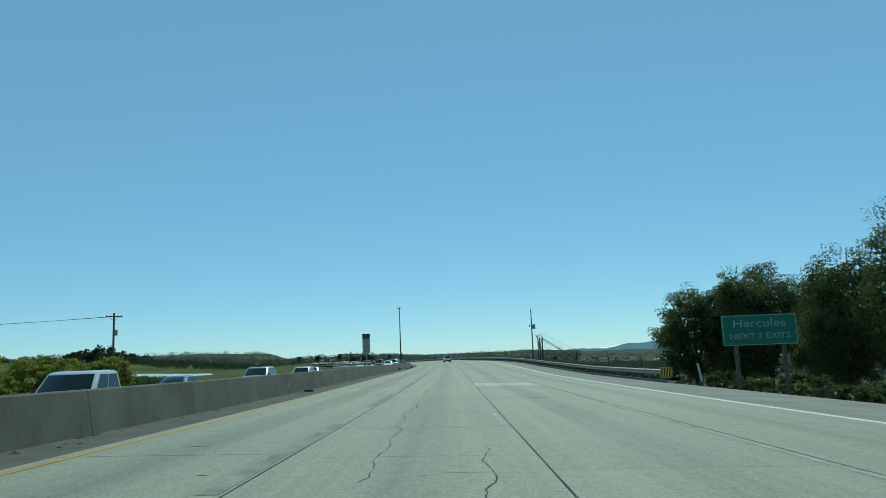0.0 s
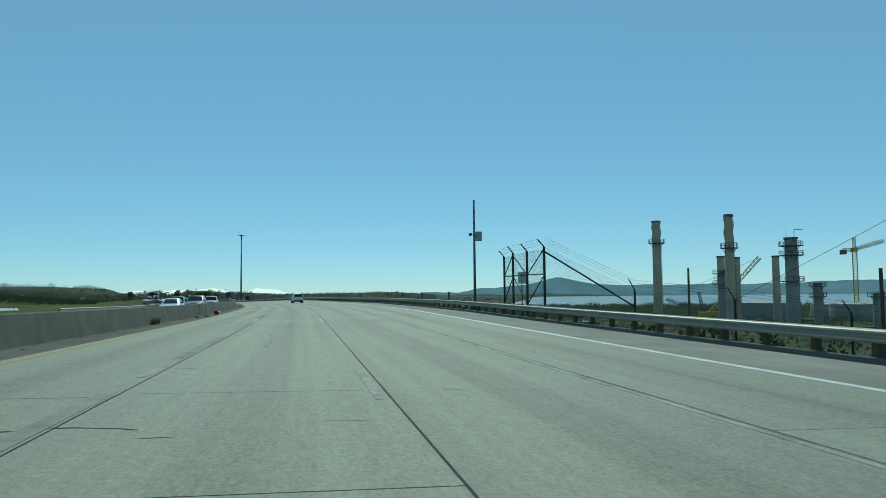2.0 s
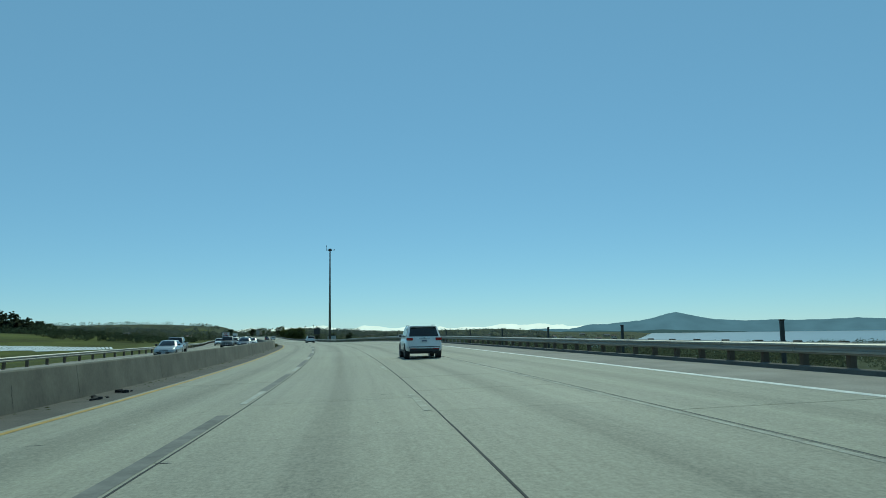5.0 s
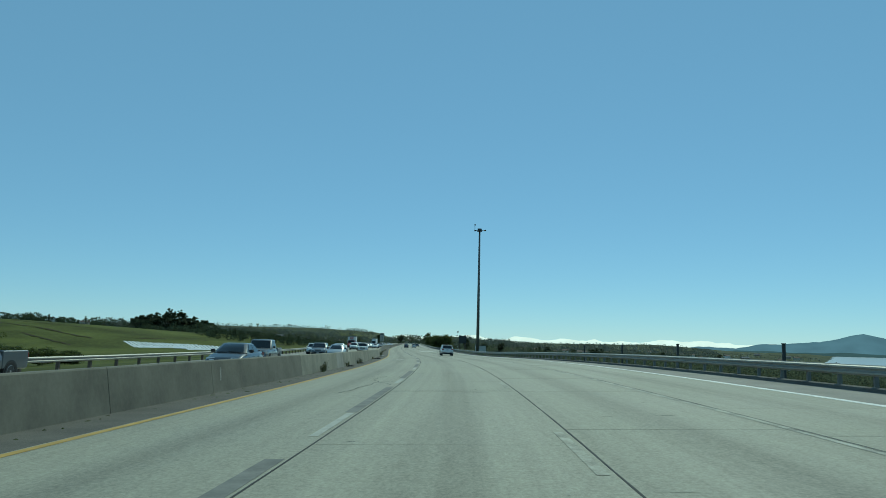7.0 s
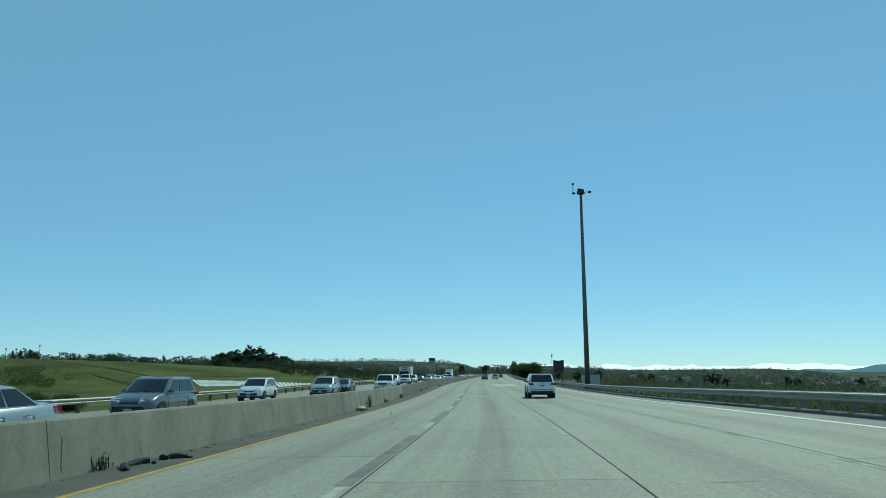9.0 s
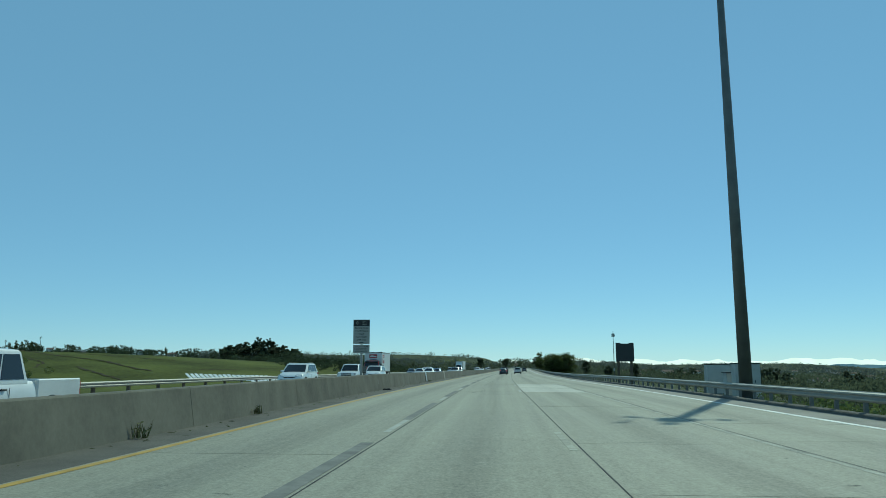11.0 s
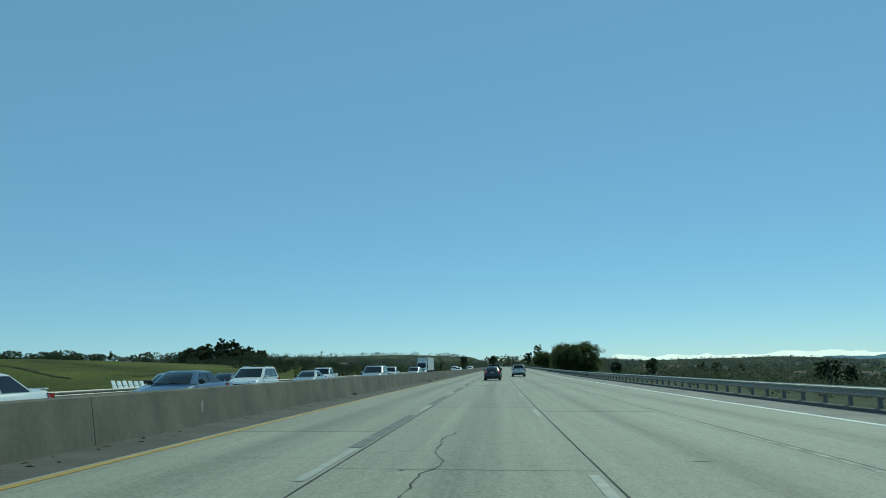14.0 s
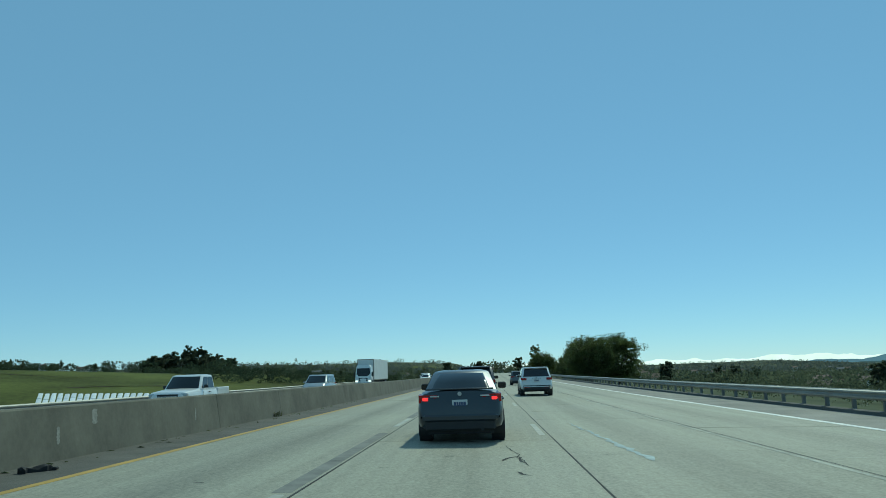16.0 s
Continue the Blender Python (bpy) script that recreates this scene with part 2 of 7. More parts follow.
LEAF_BANK = mat("bank_grass_blades", (0.13, 0.16, 0.05), 0.7, var=0.4, scale=0.5, fine=3, islands=0.4, coords="World", thin=0.4)
BARK = mat("bark", (0.09, 0.07, 0.05), 0.95, var=0.35, scale=3, fine=20, bump=0.6)


# ---- mesh helpers ----
class Shape:
    """Vertices and faces gathered for one mesh."""

    def __init__(self):
        self.v, self.f = [], []

    def add(self, verts, faces):
        k = len(self.v)
        self.v += [tuple(map(float, p)) for p in verts]
        self.f += [tuple(i + k for i in f) for f in faces]
        return self

    def box(self, x0, x1, y0, y1, z0, z1, c=0.0):
        """A box, with its edges cut by c."""
        if c <= 0:
            return self.add([(x, y, z) for x in (x0, x1) for y in (y0, y1) for z in (z0, z1)],
                            [(0, 1, 3, 2), (4, 6, 7, 5), (0, 4, 5, 1), (2, 3, 7, 6), (0, 2, 6, 4), (1, 5, 7, 3)])
        def ring(z, i):
            return [(x0 + i, y0, z), (x1 - i, y0, z), (x1, y0 + i, z), (x1, y1 - i, z), (x1 - i, y1, z), (x0 + i, y1, z), (x0, y1 - i, z), (x0, y0 + i, z)]
        def shrunk(z):
            xa, xb, ya, yb = x0 + c, x1 - c, y0 + c, y1 - c
            return [(xa + c * .4, ya, z), (xb - c * .4, ya, z), (xb, ya + c * .4, z), (xb, yb - c * .4, z), (xb - c * .4, yb, z), (xa + c * .4, yb, z), (xa, yb - c * .4, z), (xa, ya + c * .4, z)]
        return self.loft([shrunk(z0), ring(z0 + c, c), ring(z1 - c, c), shrunk(z1)])

    def loft(self, rings, cap=True, closed=True):
        n, k = len(rings[0]), len(self.v)
        for r in rings:
            self.v += [tuple(map(float, p)) for p in r]
        for a in range(len(rings) - 1):
            for i in range(n if closed else n - 1):
                j = (i + 1) % n
                self.f.append((k + a * n + i, k + a * n + j, k + (a + 1) * n + j, k + (a + 1) * n + i))
        if cap:
            self.f.append(tuple(k + i for i in reversed(range(n))))
            self.f.append(tuple(k + (len(rings) - 1) * n + i for i in range(n)))
        return self

    def tube(self, p, q, r0, r1=None, n=8, cap=True):
        p, q = Vector(p), Vector(q)
        r1 = r0 if r1 is None else r1
        w = (q - p).normalized()
        u = w.orthogonal().normalized()
        v = w.cross(u)
        rings = [[c + u * (r * math.cos(2 * math.pi * i / n)) + v * (r * math.sin(2 * math.pi * i / n)) for i in range(n)]
                 for c, r in ((p, r0), (q, r1))]
        return self.loft(rings, cap)

    def mesh(self, name):
        me = bpy.data.meshes.new(name)
        me.from_pydata(self.v, [], self.f)
        me.update()
        bm = bmesh.new()
        bm.from_mesh(me)
        bmesh.ops.recalc_face_normals(bm, faces=bm.faces)
        bm.to_mesh(me)
        bm.free()
        return me


def part(name, shape, material, parent=None, label="", smooth=False):
    me = shape if isinstance(shape, bpy.types.Mesh) else shape.mesh(name)
    if not me.materials:
        me.materials.append(material)
    if smooth:
        me.polygons.foreach_set("use_smooth", [True] * len(me.polygons))
    ob = new(name, me)
    ob.parent = parent
    if label:
        tagged(ob, label)
    return ob


def thing(name, m, label, category, group="", kind=""):
    e = new(name)
    e.matrix_world = m
    return tagged(e, label, category, group, kind)


def slab(name, s0, s1, o0, o1, z, material, parent, step=5.0):
    """A slab of pavement that carries its own road coordinates for the wear along the lanes."""
    me = strip(s0, s1, o0, o1, z, 0.2, step).mesh(name)
    n = len(me.vertices) // 4
    ss = np.repeat(np.linspace(s0, s1, n), 4)
    oo = np.tile([o0, o1, o1, o0], n)
    a = me.attributes.new("along", 'FLOAT_VECTOR', 'POINT')
    a.data.foreach_set("vector", np.stack([oo, ss, np.zeros(4 * n)], 1).astype(np.float32).ravel())
    return part(name, me, material, parent)


def strip(s0, s1, o0, o1, z, thick=0.0, step=4.0):
    """A strip of road surface; o0 and o1 may be functions of s."""
    n = max(2, int(math.ceil((s1 - s0) / step)) + 1)
    f0 = o0 if callable(o0) else (lambda s: o0)
    f1 = o1 if callable(o1) else (lambda s: o1)
    sh = Shape()
    rings = []
    for s in np.linspace(s0, s1, n):
        a, b = road(s, f0(s), z), road(s, f1(s), z)
        if thick:
            rings.append([a, b, b - Vector((0, 0, thick)), a - Vector((0, 0, thick))])
        else:
            rings.append([a, b])
    if thick:
        return sh.loft(rings, True)
    return sh.loft(rings, False, False)


def cloud(centres, sizes, seed, flat=0.6):
    """Many small leaf clumps: two crossed, bent leaves of the given size at each centre."""
    rng = np.random.default_rng(seed)
    c = np.asarray(centres, float)
    n = len(c)
    sizes = np.broadcast_to(np.asarray(sizes, float), (n,))
    a = rng.normal(size=(n, 3))
    a /= np.linalg.norm(a, axis=1, keepdims=True)
    b = np.cross(a, rng.normal(size=(n, 3)))
    b /= np.linalg.norm(b, axis=1, keepdims=True)
    k = sizes[:, None] / 2
    q = np.cross(a, b) * k * 0.5
    v = np.stack([c - a * k, c + b * k * flat + q, c + a * k, c - b * k * flat + q], 1).reshape(-1, 3)
    i = np.arange(n)[:, None] * 4
    f = np.concatenate([i + np.array([[0, 1, 2]]), i + np.array([[0, 2, 3]])], 1).reshape(-1, 3)
    me = bpy.data.meshes.new("leaves")
    me.vertices.add(len(v))
    me.vertices.foreach_set("co", v.ravel())
    me.loops.add(f.size)
    me.loops.foreach_set("vertex_index", f.ravel().astype(np.int32))
    me.polygons.add(len(f))
    me.polygons.foreach_set("loop_start", np.arange(0, f.size, 3, dtype=np.int32))
    me.polygons.foreach_set("loop_total", np.full(len(f), 3, dtype=np.int32))
    me.update(calc_edges=True)
    return me


# ---- the ground: one sheet to the horizon ----
CX, CY = -20.0, 300.0


def smooth(x, a, b):
    u = np.clip((x - a) / (b - a), 0, 1)
    return u * u * (3 - 2 * u)


def lumps(x, y, size):
    """A gentle rolling unevenness between -1 and 1."""
    u, v = x / size, y / size
    return (np.sin(u + 1.3 * np.sin(v * 0.7)) + np.sin(v * 1.3 + 1.7 * np.sin(u * 0.6 + 1)) + 0.5 * np.sin(2.3 * u + 1.9 * v)) / 2.5


def ground_z(x, y):
    x, y = np.asarray(x, float), np.asarray(y, float)
    shape = x.shape
    x, y = x.ravel(), y.ravel()
    off, zr, ss = np.empty_like(x), np.empty_like(x), np.empty_like(x)
    rx, ry, rz, rt = RX[::2], RY[::2], RZ[::2], RTH[::2]
    for a in range(0, len(x), 4000):
        dx, dy = x[a:a + 4000, None] - rx, y[a:a + 4000, None] - ry
        j = np.argmin(dx * dx + dy * dy, 1)
        i = np.arange(len(j))
        off[a:a + 4000] = dx[i, j] * np.cos(rt[j]) + dy[i, j] * np.sin(rt[j])
        zr[a:a + 4000] = rz[j]
        ss[a:a + 4000] = RS[::2][j]
    r = np.hypot(x - CX, y - CY)
    az = np.degrees(np.arctan2(-(x - CX), y - CY))   # to the left of +y
    right = np.interp(off, [12.4, 14, 18, 30, 60, 120, 250], [-0.3, -0.35, -1.2, -3.2, -6.5, -10, -14])
    left = np.interp(-off, [23, 26, 40, 80, 140, 250], [-1.0, -1.4, -2.8, -5.5, -9, -12])
    bk = np.interp(ss, GRADE_S, BANK)
    zr = zr + np.where(off > -7.6, np.clip(off, -7.6, 13) * bk, -7.6 * bk + (np.clip(off, -23, 0) + 7.6) * np.maximum(bk, 0.015))
    near = zr + np.where(off > 0, right, left)
    near = np.where((off > -23) & (off < 12.4), zr - 0.45 - 0.5 * (off < -8), near)
    zl = np.interp(r, [0, 200, 400, 540, 640, 760, 900, 1500, 2300, 5000], [-8, -12, -16, -15.5, -12, -6, 0, 0, -5, -5])
    hill = np.interp(az, [0, 10, 20, 28, 34, 40, 47, 60, 90, 150, 180], [-3, -2, 0, 3, 8, 13, 16, 18, 16, 8, 0])
    zl = zl + hill * np.interp(r, [620, 900, 1500, 2500], [0, 1, 1.45, 1.2])
    zl = zl + smooth(r, 1500, 3200) * np.interp(az, [-5, 5, 12, 25, 50], [0, 18, 44, 40, 20]) * (1 + 0.35 * lumps(x, y, 260))
    zrg = np.interp(r, [0, 150, 400, 900, 1500, 2500, 3500, 4300, 5000], [-8, -11, -17, -20, -19, -13, 0, 9, 4])
    zrg = zrg + smooth(r, 1800, 3400) * lumps(x, y, 300) * 7
    zrg = zrg - np.maximum(zrg + 16, 0) * (1 - smooth(az, -14, -6)) * (r > 1200)
    bay = smooth(-az, 16.5, 21) * smooth(r, 800, 1250)
    zrg = zrg * (1 - bay) - 32 * bay
    far = np.where(az > 0, 1, 0) * 0.0
    w = smooth(az, -3, 9)
    far = zl * w + zrg * (1 - w) + lumps(x, y, 60) * 0.8 * smooth(r, 150, 500)
    w = smooth(np.abs(off), 60, 230)
    z = near * (1 - w) + far * w
    return z.reshape(shape)


def ground_at(x, y):
    return float(ground_z(np.array([x]), np.array([y]))[0])


def spaced(lo, hi, step, reach, grow=1.16):
    """Grid lines, even between lo and hi and then wider and wider."""
    mid = list(np.arange(lo, hi + step, step))
    d, a, b = step, [], []
    p, q = mid[0], mid[-1]
    while p > -reach or q < reach + 300:
        d = min(d * grow, 110)
        p, q = p - d, q + d
        a.append(p)
        b.append(q)
    return np.array(a[::-1] + mid + b)


gx, gy = spaced(-110, 60, 3.0, 4600), spaced(-20, 640, 4.0, 4600)
GXX, GYY = np.meshgrid(gx, gy)
GZZ = ground_z(GXX, GYY)
gv = np.stack([GXX.ravel(), GYY.ravel(), GZZ.ravel()], 1)
nx, ny = len(gx), len(gy)
ii = (np.arange(ny - 1)[:, None] * nx + np.arange(nx - 1)[None]).ravel()
gf = np.stack([ii, ii + 1, ii + nx + 1, ii + nx], 1)
gme = bpy.data.meshes.new("ground")
gme.from_pydata(gv.tolist(), [], gf.tolist())
for q in (GRASS, SCRUB, VERGE):
    gme.materials.append(q)
fc = gv[gf].mean(1)
faz = np.degrees(np.arctan2(-(fc[:, 0] - CX), fc[:, 1] - CY))
frr = np.hypot(fc[:, 0] - CX, fc[:, 1] - CY)
side = fc[:, 0] - np.interp(fc[:, 1], RY, RX)
fm = np.where(((side < 0) & (frr < 1250)) | ((side < 0) & (frr < 2600) & (faz > 8) & (lumps(fc[:, 0], fc[:, 1], 130) > 0.1)), 0, 1)
fm = np.where((side > 10) & (side < 22), 2, fm)
fm = np.where((side < -22) & (side > -40), 2, fm)
gme.polygons.foreach_set("material_index", fm.astype(np.int32))
gme.polygons.foreach_set("use_smooth", [True] * len(gme.polygons))
ground = new("ground", gme)
tagged(ground, "rolling ground of green grass, scrub and weedy verges", "ground", kind="structure")

# ---- the bay and the far distance ----
WATER = mat("bay_water", (0.22, 0.255, 0.255), 0.3, var=0.06, scale=0.002, fine=0.02, coords="World")
sh = Shape()
ring = [(CX + r * math.sin(radians(a)), CY + r * math.cos(radians(a)), -26.0) for r in (850, 4560) for a in range(13, 100, 3)]
n = len(ring) // 2
sh.add(ring, [(i, i + 1, n + i + 1, n + i) for i in range(n - 1)])
tagged(part("water", sh, WATER), "pale grey-blue bay water with a smooth surface", "water", kind="structure")

# self-glowing colours: distance haze is painted into mountain and headland, brightness into fog
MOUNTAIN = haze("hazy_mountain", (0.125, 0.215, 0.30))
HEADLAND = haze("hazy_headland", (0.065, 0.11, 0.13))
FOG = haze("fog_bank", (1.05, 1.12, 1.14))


def skyline(name, radius, depth, profile, base, rough, material, label, seed, cx=CX, cy=CY):
    """A far ridge: an arc round the place with a lumpy crest of the given elevations (degrees by azimuth to the right)."""
    az = np.arange(profile[0][0], profile[-1][0], 0.12)
    el = np.interp(az, [a for a, _ in profile], [e for _, e in profile])
    rng = np.random.default_rng(seed)
    wob = sum(np.interp(az, np.arange(az[0] - 3, az[-1] + 3, w), rng.normal(size=len(np.arange(az[0] - 3, az[-1] + 3, w)))) * w for w in (0.25, 0.7, 1.8))
    el = el + wob * rough * np.clip(np.minimum(az - az[0], az[-1] - az) / 1.5, 0, 1)
    sh = Shape()
    rings = []
    for a, e in zip(az, el):
        ca, sa = math.cos(radians(a)), math.sin(radians(a))
        row = []
        for rr, zz in ((radius - depth, base), (radius - depth * 0.5, None), (radius, 1.0), (radius + 30, base)):
            h = math.tan(radians(e)) * radius
            z = base if zz == base else (base + (h - base) * 0.62 if zz is None else h)
            row.append((cx + rr * sa, cy + rr * ca, z))
        rings.append(row)
    sh.loft(rings, False, False)
    ob = part(name, sh, material, smooth=True)
    return tagged(ob, label, "backdrop", kind="structure")


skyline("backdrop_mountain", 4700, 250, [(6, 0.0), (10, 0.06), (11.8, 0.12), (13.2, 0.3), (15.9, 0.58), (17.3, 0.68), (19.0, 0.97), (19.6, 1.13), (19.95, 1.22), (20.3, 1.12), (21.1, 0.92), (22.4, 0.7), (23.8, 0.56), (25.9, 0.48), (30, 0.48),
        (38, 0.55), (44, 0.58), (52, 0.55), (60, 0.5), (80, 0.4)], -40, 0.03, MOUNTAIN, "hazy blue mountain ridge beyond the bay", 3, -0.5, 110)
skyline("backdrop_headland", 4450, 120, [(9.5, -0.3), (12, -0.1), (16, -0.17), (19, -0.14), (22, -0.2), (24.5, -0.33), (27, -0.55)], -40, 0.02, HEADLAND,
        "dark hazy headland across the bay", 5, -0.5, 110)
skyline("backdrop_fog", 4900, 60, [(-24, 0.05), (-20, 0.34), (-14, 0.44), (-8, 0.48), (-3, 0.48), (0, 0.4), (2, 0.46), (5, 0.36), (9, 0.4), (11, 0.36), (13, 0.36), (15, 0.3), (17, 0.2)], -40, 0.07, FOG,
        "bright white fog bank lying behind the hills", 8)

# ---- pavement ----


def rail_off(s):
    return float(np.interp(s, [30, 45, 66, 99, 146, 185, 260, 327, 437, 501, 600, 900], [12.6, 12.5, 12.6, 12.1, 11.7, 12.1, 11.4, 10.7, 10.9, 11.7, 12.0, 12.0]))


def drop(s):
    """How far the opposite carriageway lies below ours."""
    return float(np.interp(s, [-60, 0, 100, 140, 420, 480, 640], [-0.45, -0.45, -0.35, 0.0, 0.0, -0.05, -0.1]))


roadway = tagged(new("road"), "worn grey concrete freeway with sealed joints and cracks", "road", kind="structure")
part("road_bed", strip(-80, 1150, -6.3, 9.7, -0.03, 0.3, 6), JOINT, roadway)
part("median_shoulder", strip(-80, 1150, -7.9, -5.99, -0.012, 0.3, 6), SHOULDER_DARK, roadway)
part("outer_shoulder", strip(-80, 1150, 9.07, lambda s: min(rail_off(s) - 0.15, 12.9), -0.006, 0.3, 6), SHOULDER, roadway)
rng = random.Random(4)
lanes = [(-5.98, -2.275), (-2.245, 1.395), (1.425, 5.085), (5.115, 9.05)]
fresh = {2: [(40.5, 44.6), (398.9, 400.6), (400.6, 407.2), (408.2, 413.1), (413.1, 419.5)]}
for k, (a, b) in enumerate(lanes):
    s = -16.0 + k * 1.3
    cuts = [s]
    fixed = sorted(x for pair in fresh.get(k, []) for x in pair)
    while cuts[-1] < 560:
        nxt = cuts[-1] + rng.choice((4.6, 5.5, 8.2, 9.1, 13.7))
        hit = [x for x in fixed if cuts[-1] + 0.5 < x <= nxt + 2.5]
        cuts.append(hit[0] if hit else nxt)
    for p, q in zip(cuts, cuts[1:]):
        is_new = any(x0 - 0.1 <= p and q <= x1 + 0.1 for x0, x1 in fresh.get(k, []))
        g = 0.006 if rng.random() < 0.7 else 0.012
        slab("slab", p + g, q - g, a, b, rng.uniform(-0.002, 0.002), CONCRETE_NEW if is_new else CONCRETE, roadway)
    slab("far_slab", cuts[-1] + 0.01, 1150, a, b, 0, CONCRETE, roadway, 8)
    slab("rear_slab", -80, cuts[0] - 0.01, a, b, 0, CONCRETE, roadway, 8)

opposite = tagged(new("opposite_road"), "grey concrete carriageway for the oncoming traffic", "road", kind="structure")
for a, b in ((-9.1, -7.9), (-12.7, -9.12), (-16.3, -12.72), (-19.9, -16.32), (-22.6, -19.92)):
    sh = Shape()
    ss = np.arange(-80, 1151, 8.0)
    me = sh.loft([[road(s, a, drop(s)), road(s, b, drop(s)), road(s, b, drop(s) - 0.4), road(s, a, drop(s) - 0.4)] for s in ss]).mesh("carriageway_lane")
    at = me.attributes.new("along", 'FLOAT_VECTOR', 'POINT')
    at.data.foreach_set("vector", np.stack([np.tile([a, b, b, a], len(ss)), np.repeat(ss, 4), np.zeros(4 * len(ss))], 1).astype(np.float32).ravel())
    part("carriageway_lane", me, SHOULDER if a in (-22.6, -9.1) else CONCRETE, opposite)
for o in (-9.25, -19.75):
    sh = Shape()
    sh.loft([[road(s, o - 0.07, drop(s) + 0.004), road(s, o + 0.07, drop(s) + 0.004)] for s in np.arange(-80, 1151, 8.0)], False, False)
    part("edge_line", sh, YELLOW_PAINT if o > -10 else WHITE_PAINT, opposite)

# ---- painted lines ----
PALE_SEAM = mat("pale_worn_seam", (0.335, 0.322, 0.26), 0.8, var=0.6, scale=1.2, fine=20, coords="World", grit=1.0)
GHOST_PAINT = mat("nearly_worn_off_paint", (0.318, 0.305, 0.24), 0.8, var=0.6, scale=2.5, fine=24, coords="World", grit=1.0)
GHOST_BLACK = mat("nearly_worn_off_contrast_paint", (0.245, 0.235, 0.183), 0.88, var=0.5, scale=1.5, fine=20, coords="World", grit=1.0)
marks = tagged(new("lane_markings"), "worn white and yellow painted lane lines", "road marking", kind="structure")


def yellow_off(s):
    return float(np.interp(s, [0, 150, 240, 320, 380, 408, 470, 530], [-5.7, -5.7, -5.85, -5.92, -5.8, -5.7, -5.8, -5.93]))


part("yellow_edge_line", strip(-80, 1150, lambda s: yellow_off(s) - 0.075, lambda s: yellow_off(s) + 0.075, 0.006, 0.004, 4), YELLOW_PAINT, marks)
EDGE_PAINT = mat("edge_line_paint", (0.64, 0.63, 0.58), 0.6, var=0.35, scale=2, fine=20, coords="World", grit=0.9)
part("white_edge_line", strip(-80, 1150, 8.8, 9.03, 0.006, 0.004, 4), EDGE_PAINT, marks)
for o, s0 in ((-2.42, 475.8), (1.25, 148.4), (5.0, 152.6)):
    for j in range(-4, 75):
        s = s0 % 14.74 + j * 14.74
        worn = o > 2 or s < 100 or 120 < s < (155 if o < 0 else 395)
        part("dash", strip(s, s + 3.66, o - 0.07, o + 0.07, 0.006, 0.004, 2), GHOST_PAINT if worn else WHITE_PAINT, marks)
        if o < 0 and s < 640:
            part("contrast_dash", strip(s + 3.8, s + 12.6, o - 0.14, o + 0.1, 0.005, 0.003, 2), GHOST_BLACK if worn else BLACK_PAINT, marks)
for o in (-2.26, 1.41, 5.1):
    part("joint_seal", strip(-80, 1150, lambda s: o - 0.013 - 0.006 * math.sin(s * 1.7) * math.sin(s * 0.61), lambda s: o + 0.013 + 0.006 * math.sin(s * 1.3 + 1) * math.sin(s * 0.47), 0.003, 0.012, 1.0), JOINT, roadway)
part("pale_seam", strip(-80, 560, 5.063, 5.08, 0.004, 0.003, 4), PALE_SEAM, marks)
part("pale_seam", strip(-80, 560, 4.92, 5.04, 0.0035, 0.003, 4), PALE_SEAM, marks)
for s, a, b in ((27.3, 1.6, 3.75), (290.5, 2.95, 4.6)):
    sh = Shape()
    sh.loft([[road(s + 0.16 * (o - a) - 0.06 - 0.03 * math.sin(o * 9), o, 0.004), road(s + 0.16 * (o - a) + 0.06 + 0.03 * math.sin(o * 13), o, 0.004)] for o in np.arange(a, b, 0.1)], False, False)
    part("pale_joint", sh, CONCRETE_NEW, marks)
for s in (137.6, 296.8, 449.4, 594.0):
    sh = Shape()
    c = -4.13
    pts = [(-0.4, 1.5), (0, 0), (0.4, 1.5), (0, 3.0)]
    for (a, p), (b, q) in zip(pts, pts[1:] + pts[:1]):
        f = 0.68
        quad = [(a, p), (b, q), (b * f, 1.5 + (q - 1.5) * 0.82), (a * f, 1.5 + (p - 1.5) * 0.82)]
        sh.add([road(s + v, c + u, 0.006) for u, v in quad], [(0, 1, 2, 3)])
    part("diamond_marking", sh, EDGE_PAINT, marks)

# ---- cracks: narrow dark fissures filled with dirt ----
cracks = tagged(new("road_cracks"), "jagged dark cracks and sealed seams in the concrete", "crack", kind="structure")


def crack(points, width, seed):
    rr = random.Random(seed)
    pts = []
    for (s0, o0), (s1, o1) in zip(points, points[1:]):
        n = max(3, int(math.hypot(s1 - s0, (o1 - o0) * 2) / 0.22))
        for i in range(n):
            u = i / n
            pts.append((s0 + (s1 - s0) * u + rr.uniform(-0.05, 0.05), o0 + (o1 - o0) * u + 0.06 * math.sin(i * 0.5 + seed) + rr.uniform(-0.035, 0.035)))
    pts.append(points[-1])
    rows = []
    for i, (s, o) in enumerate(pts):
        w = width * 0.4 * rr.uniform(0.2, 1.6) * (0.35 if i in (0, len(pts) - 1) else 1)
        (sa, oa), (sb, ob_) = pts[max(i - 1, 0)], pts[min(i + 1, len(pts) - 1)]
        d = math.hypot(sb - sa, ob_ - oa) or 1.0
        u, v = (sb - sa) / d, (ob_ - oa) / d
        rows.append([road(s + v * w, o - u * w, 0.0045), road(s - v * w, o + u * w, 0.0045)])
    part("crack", Shape().loft(rows, False, False), JOINT, cracks)


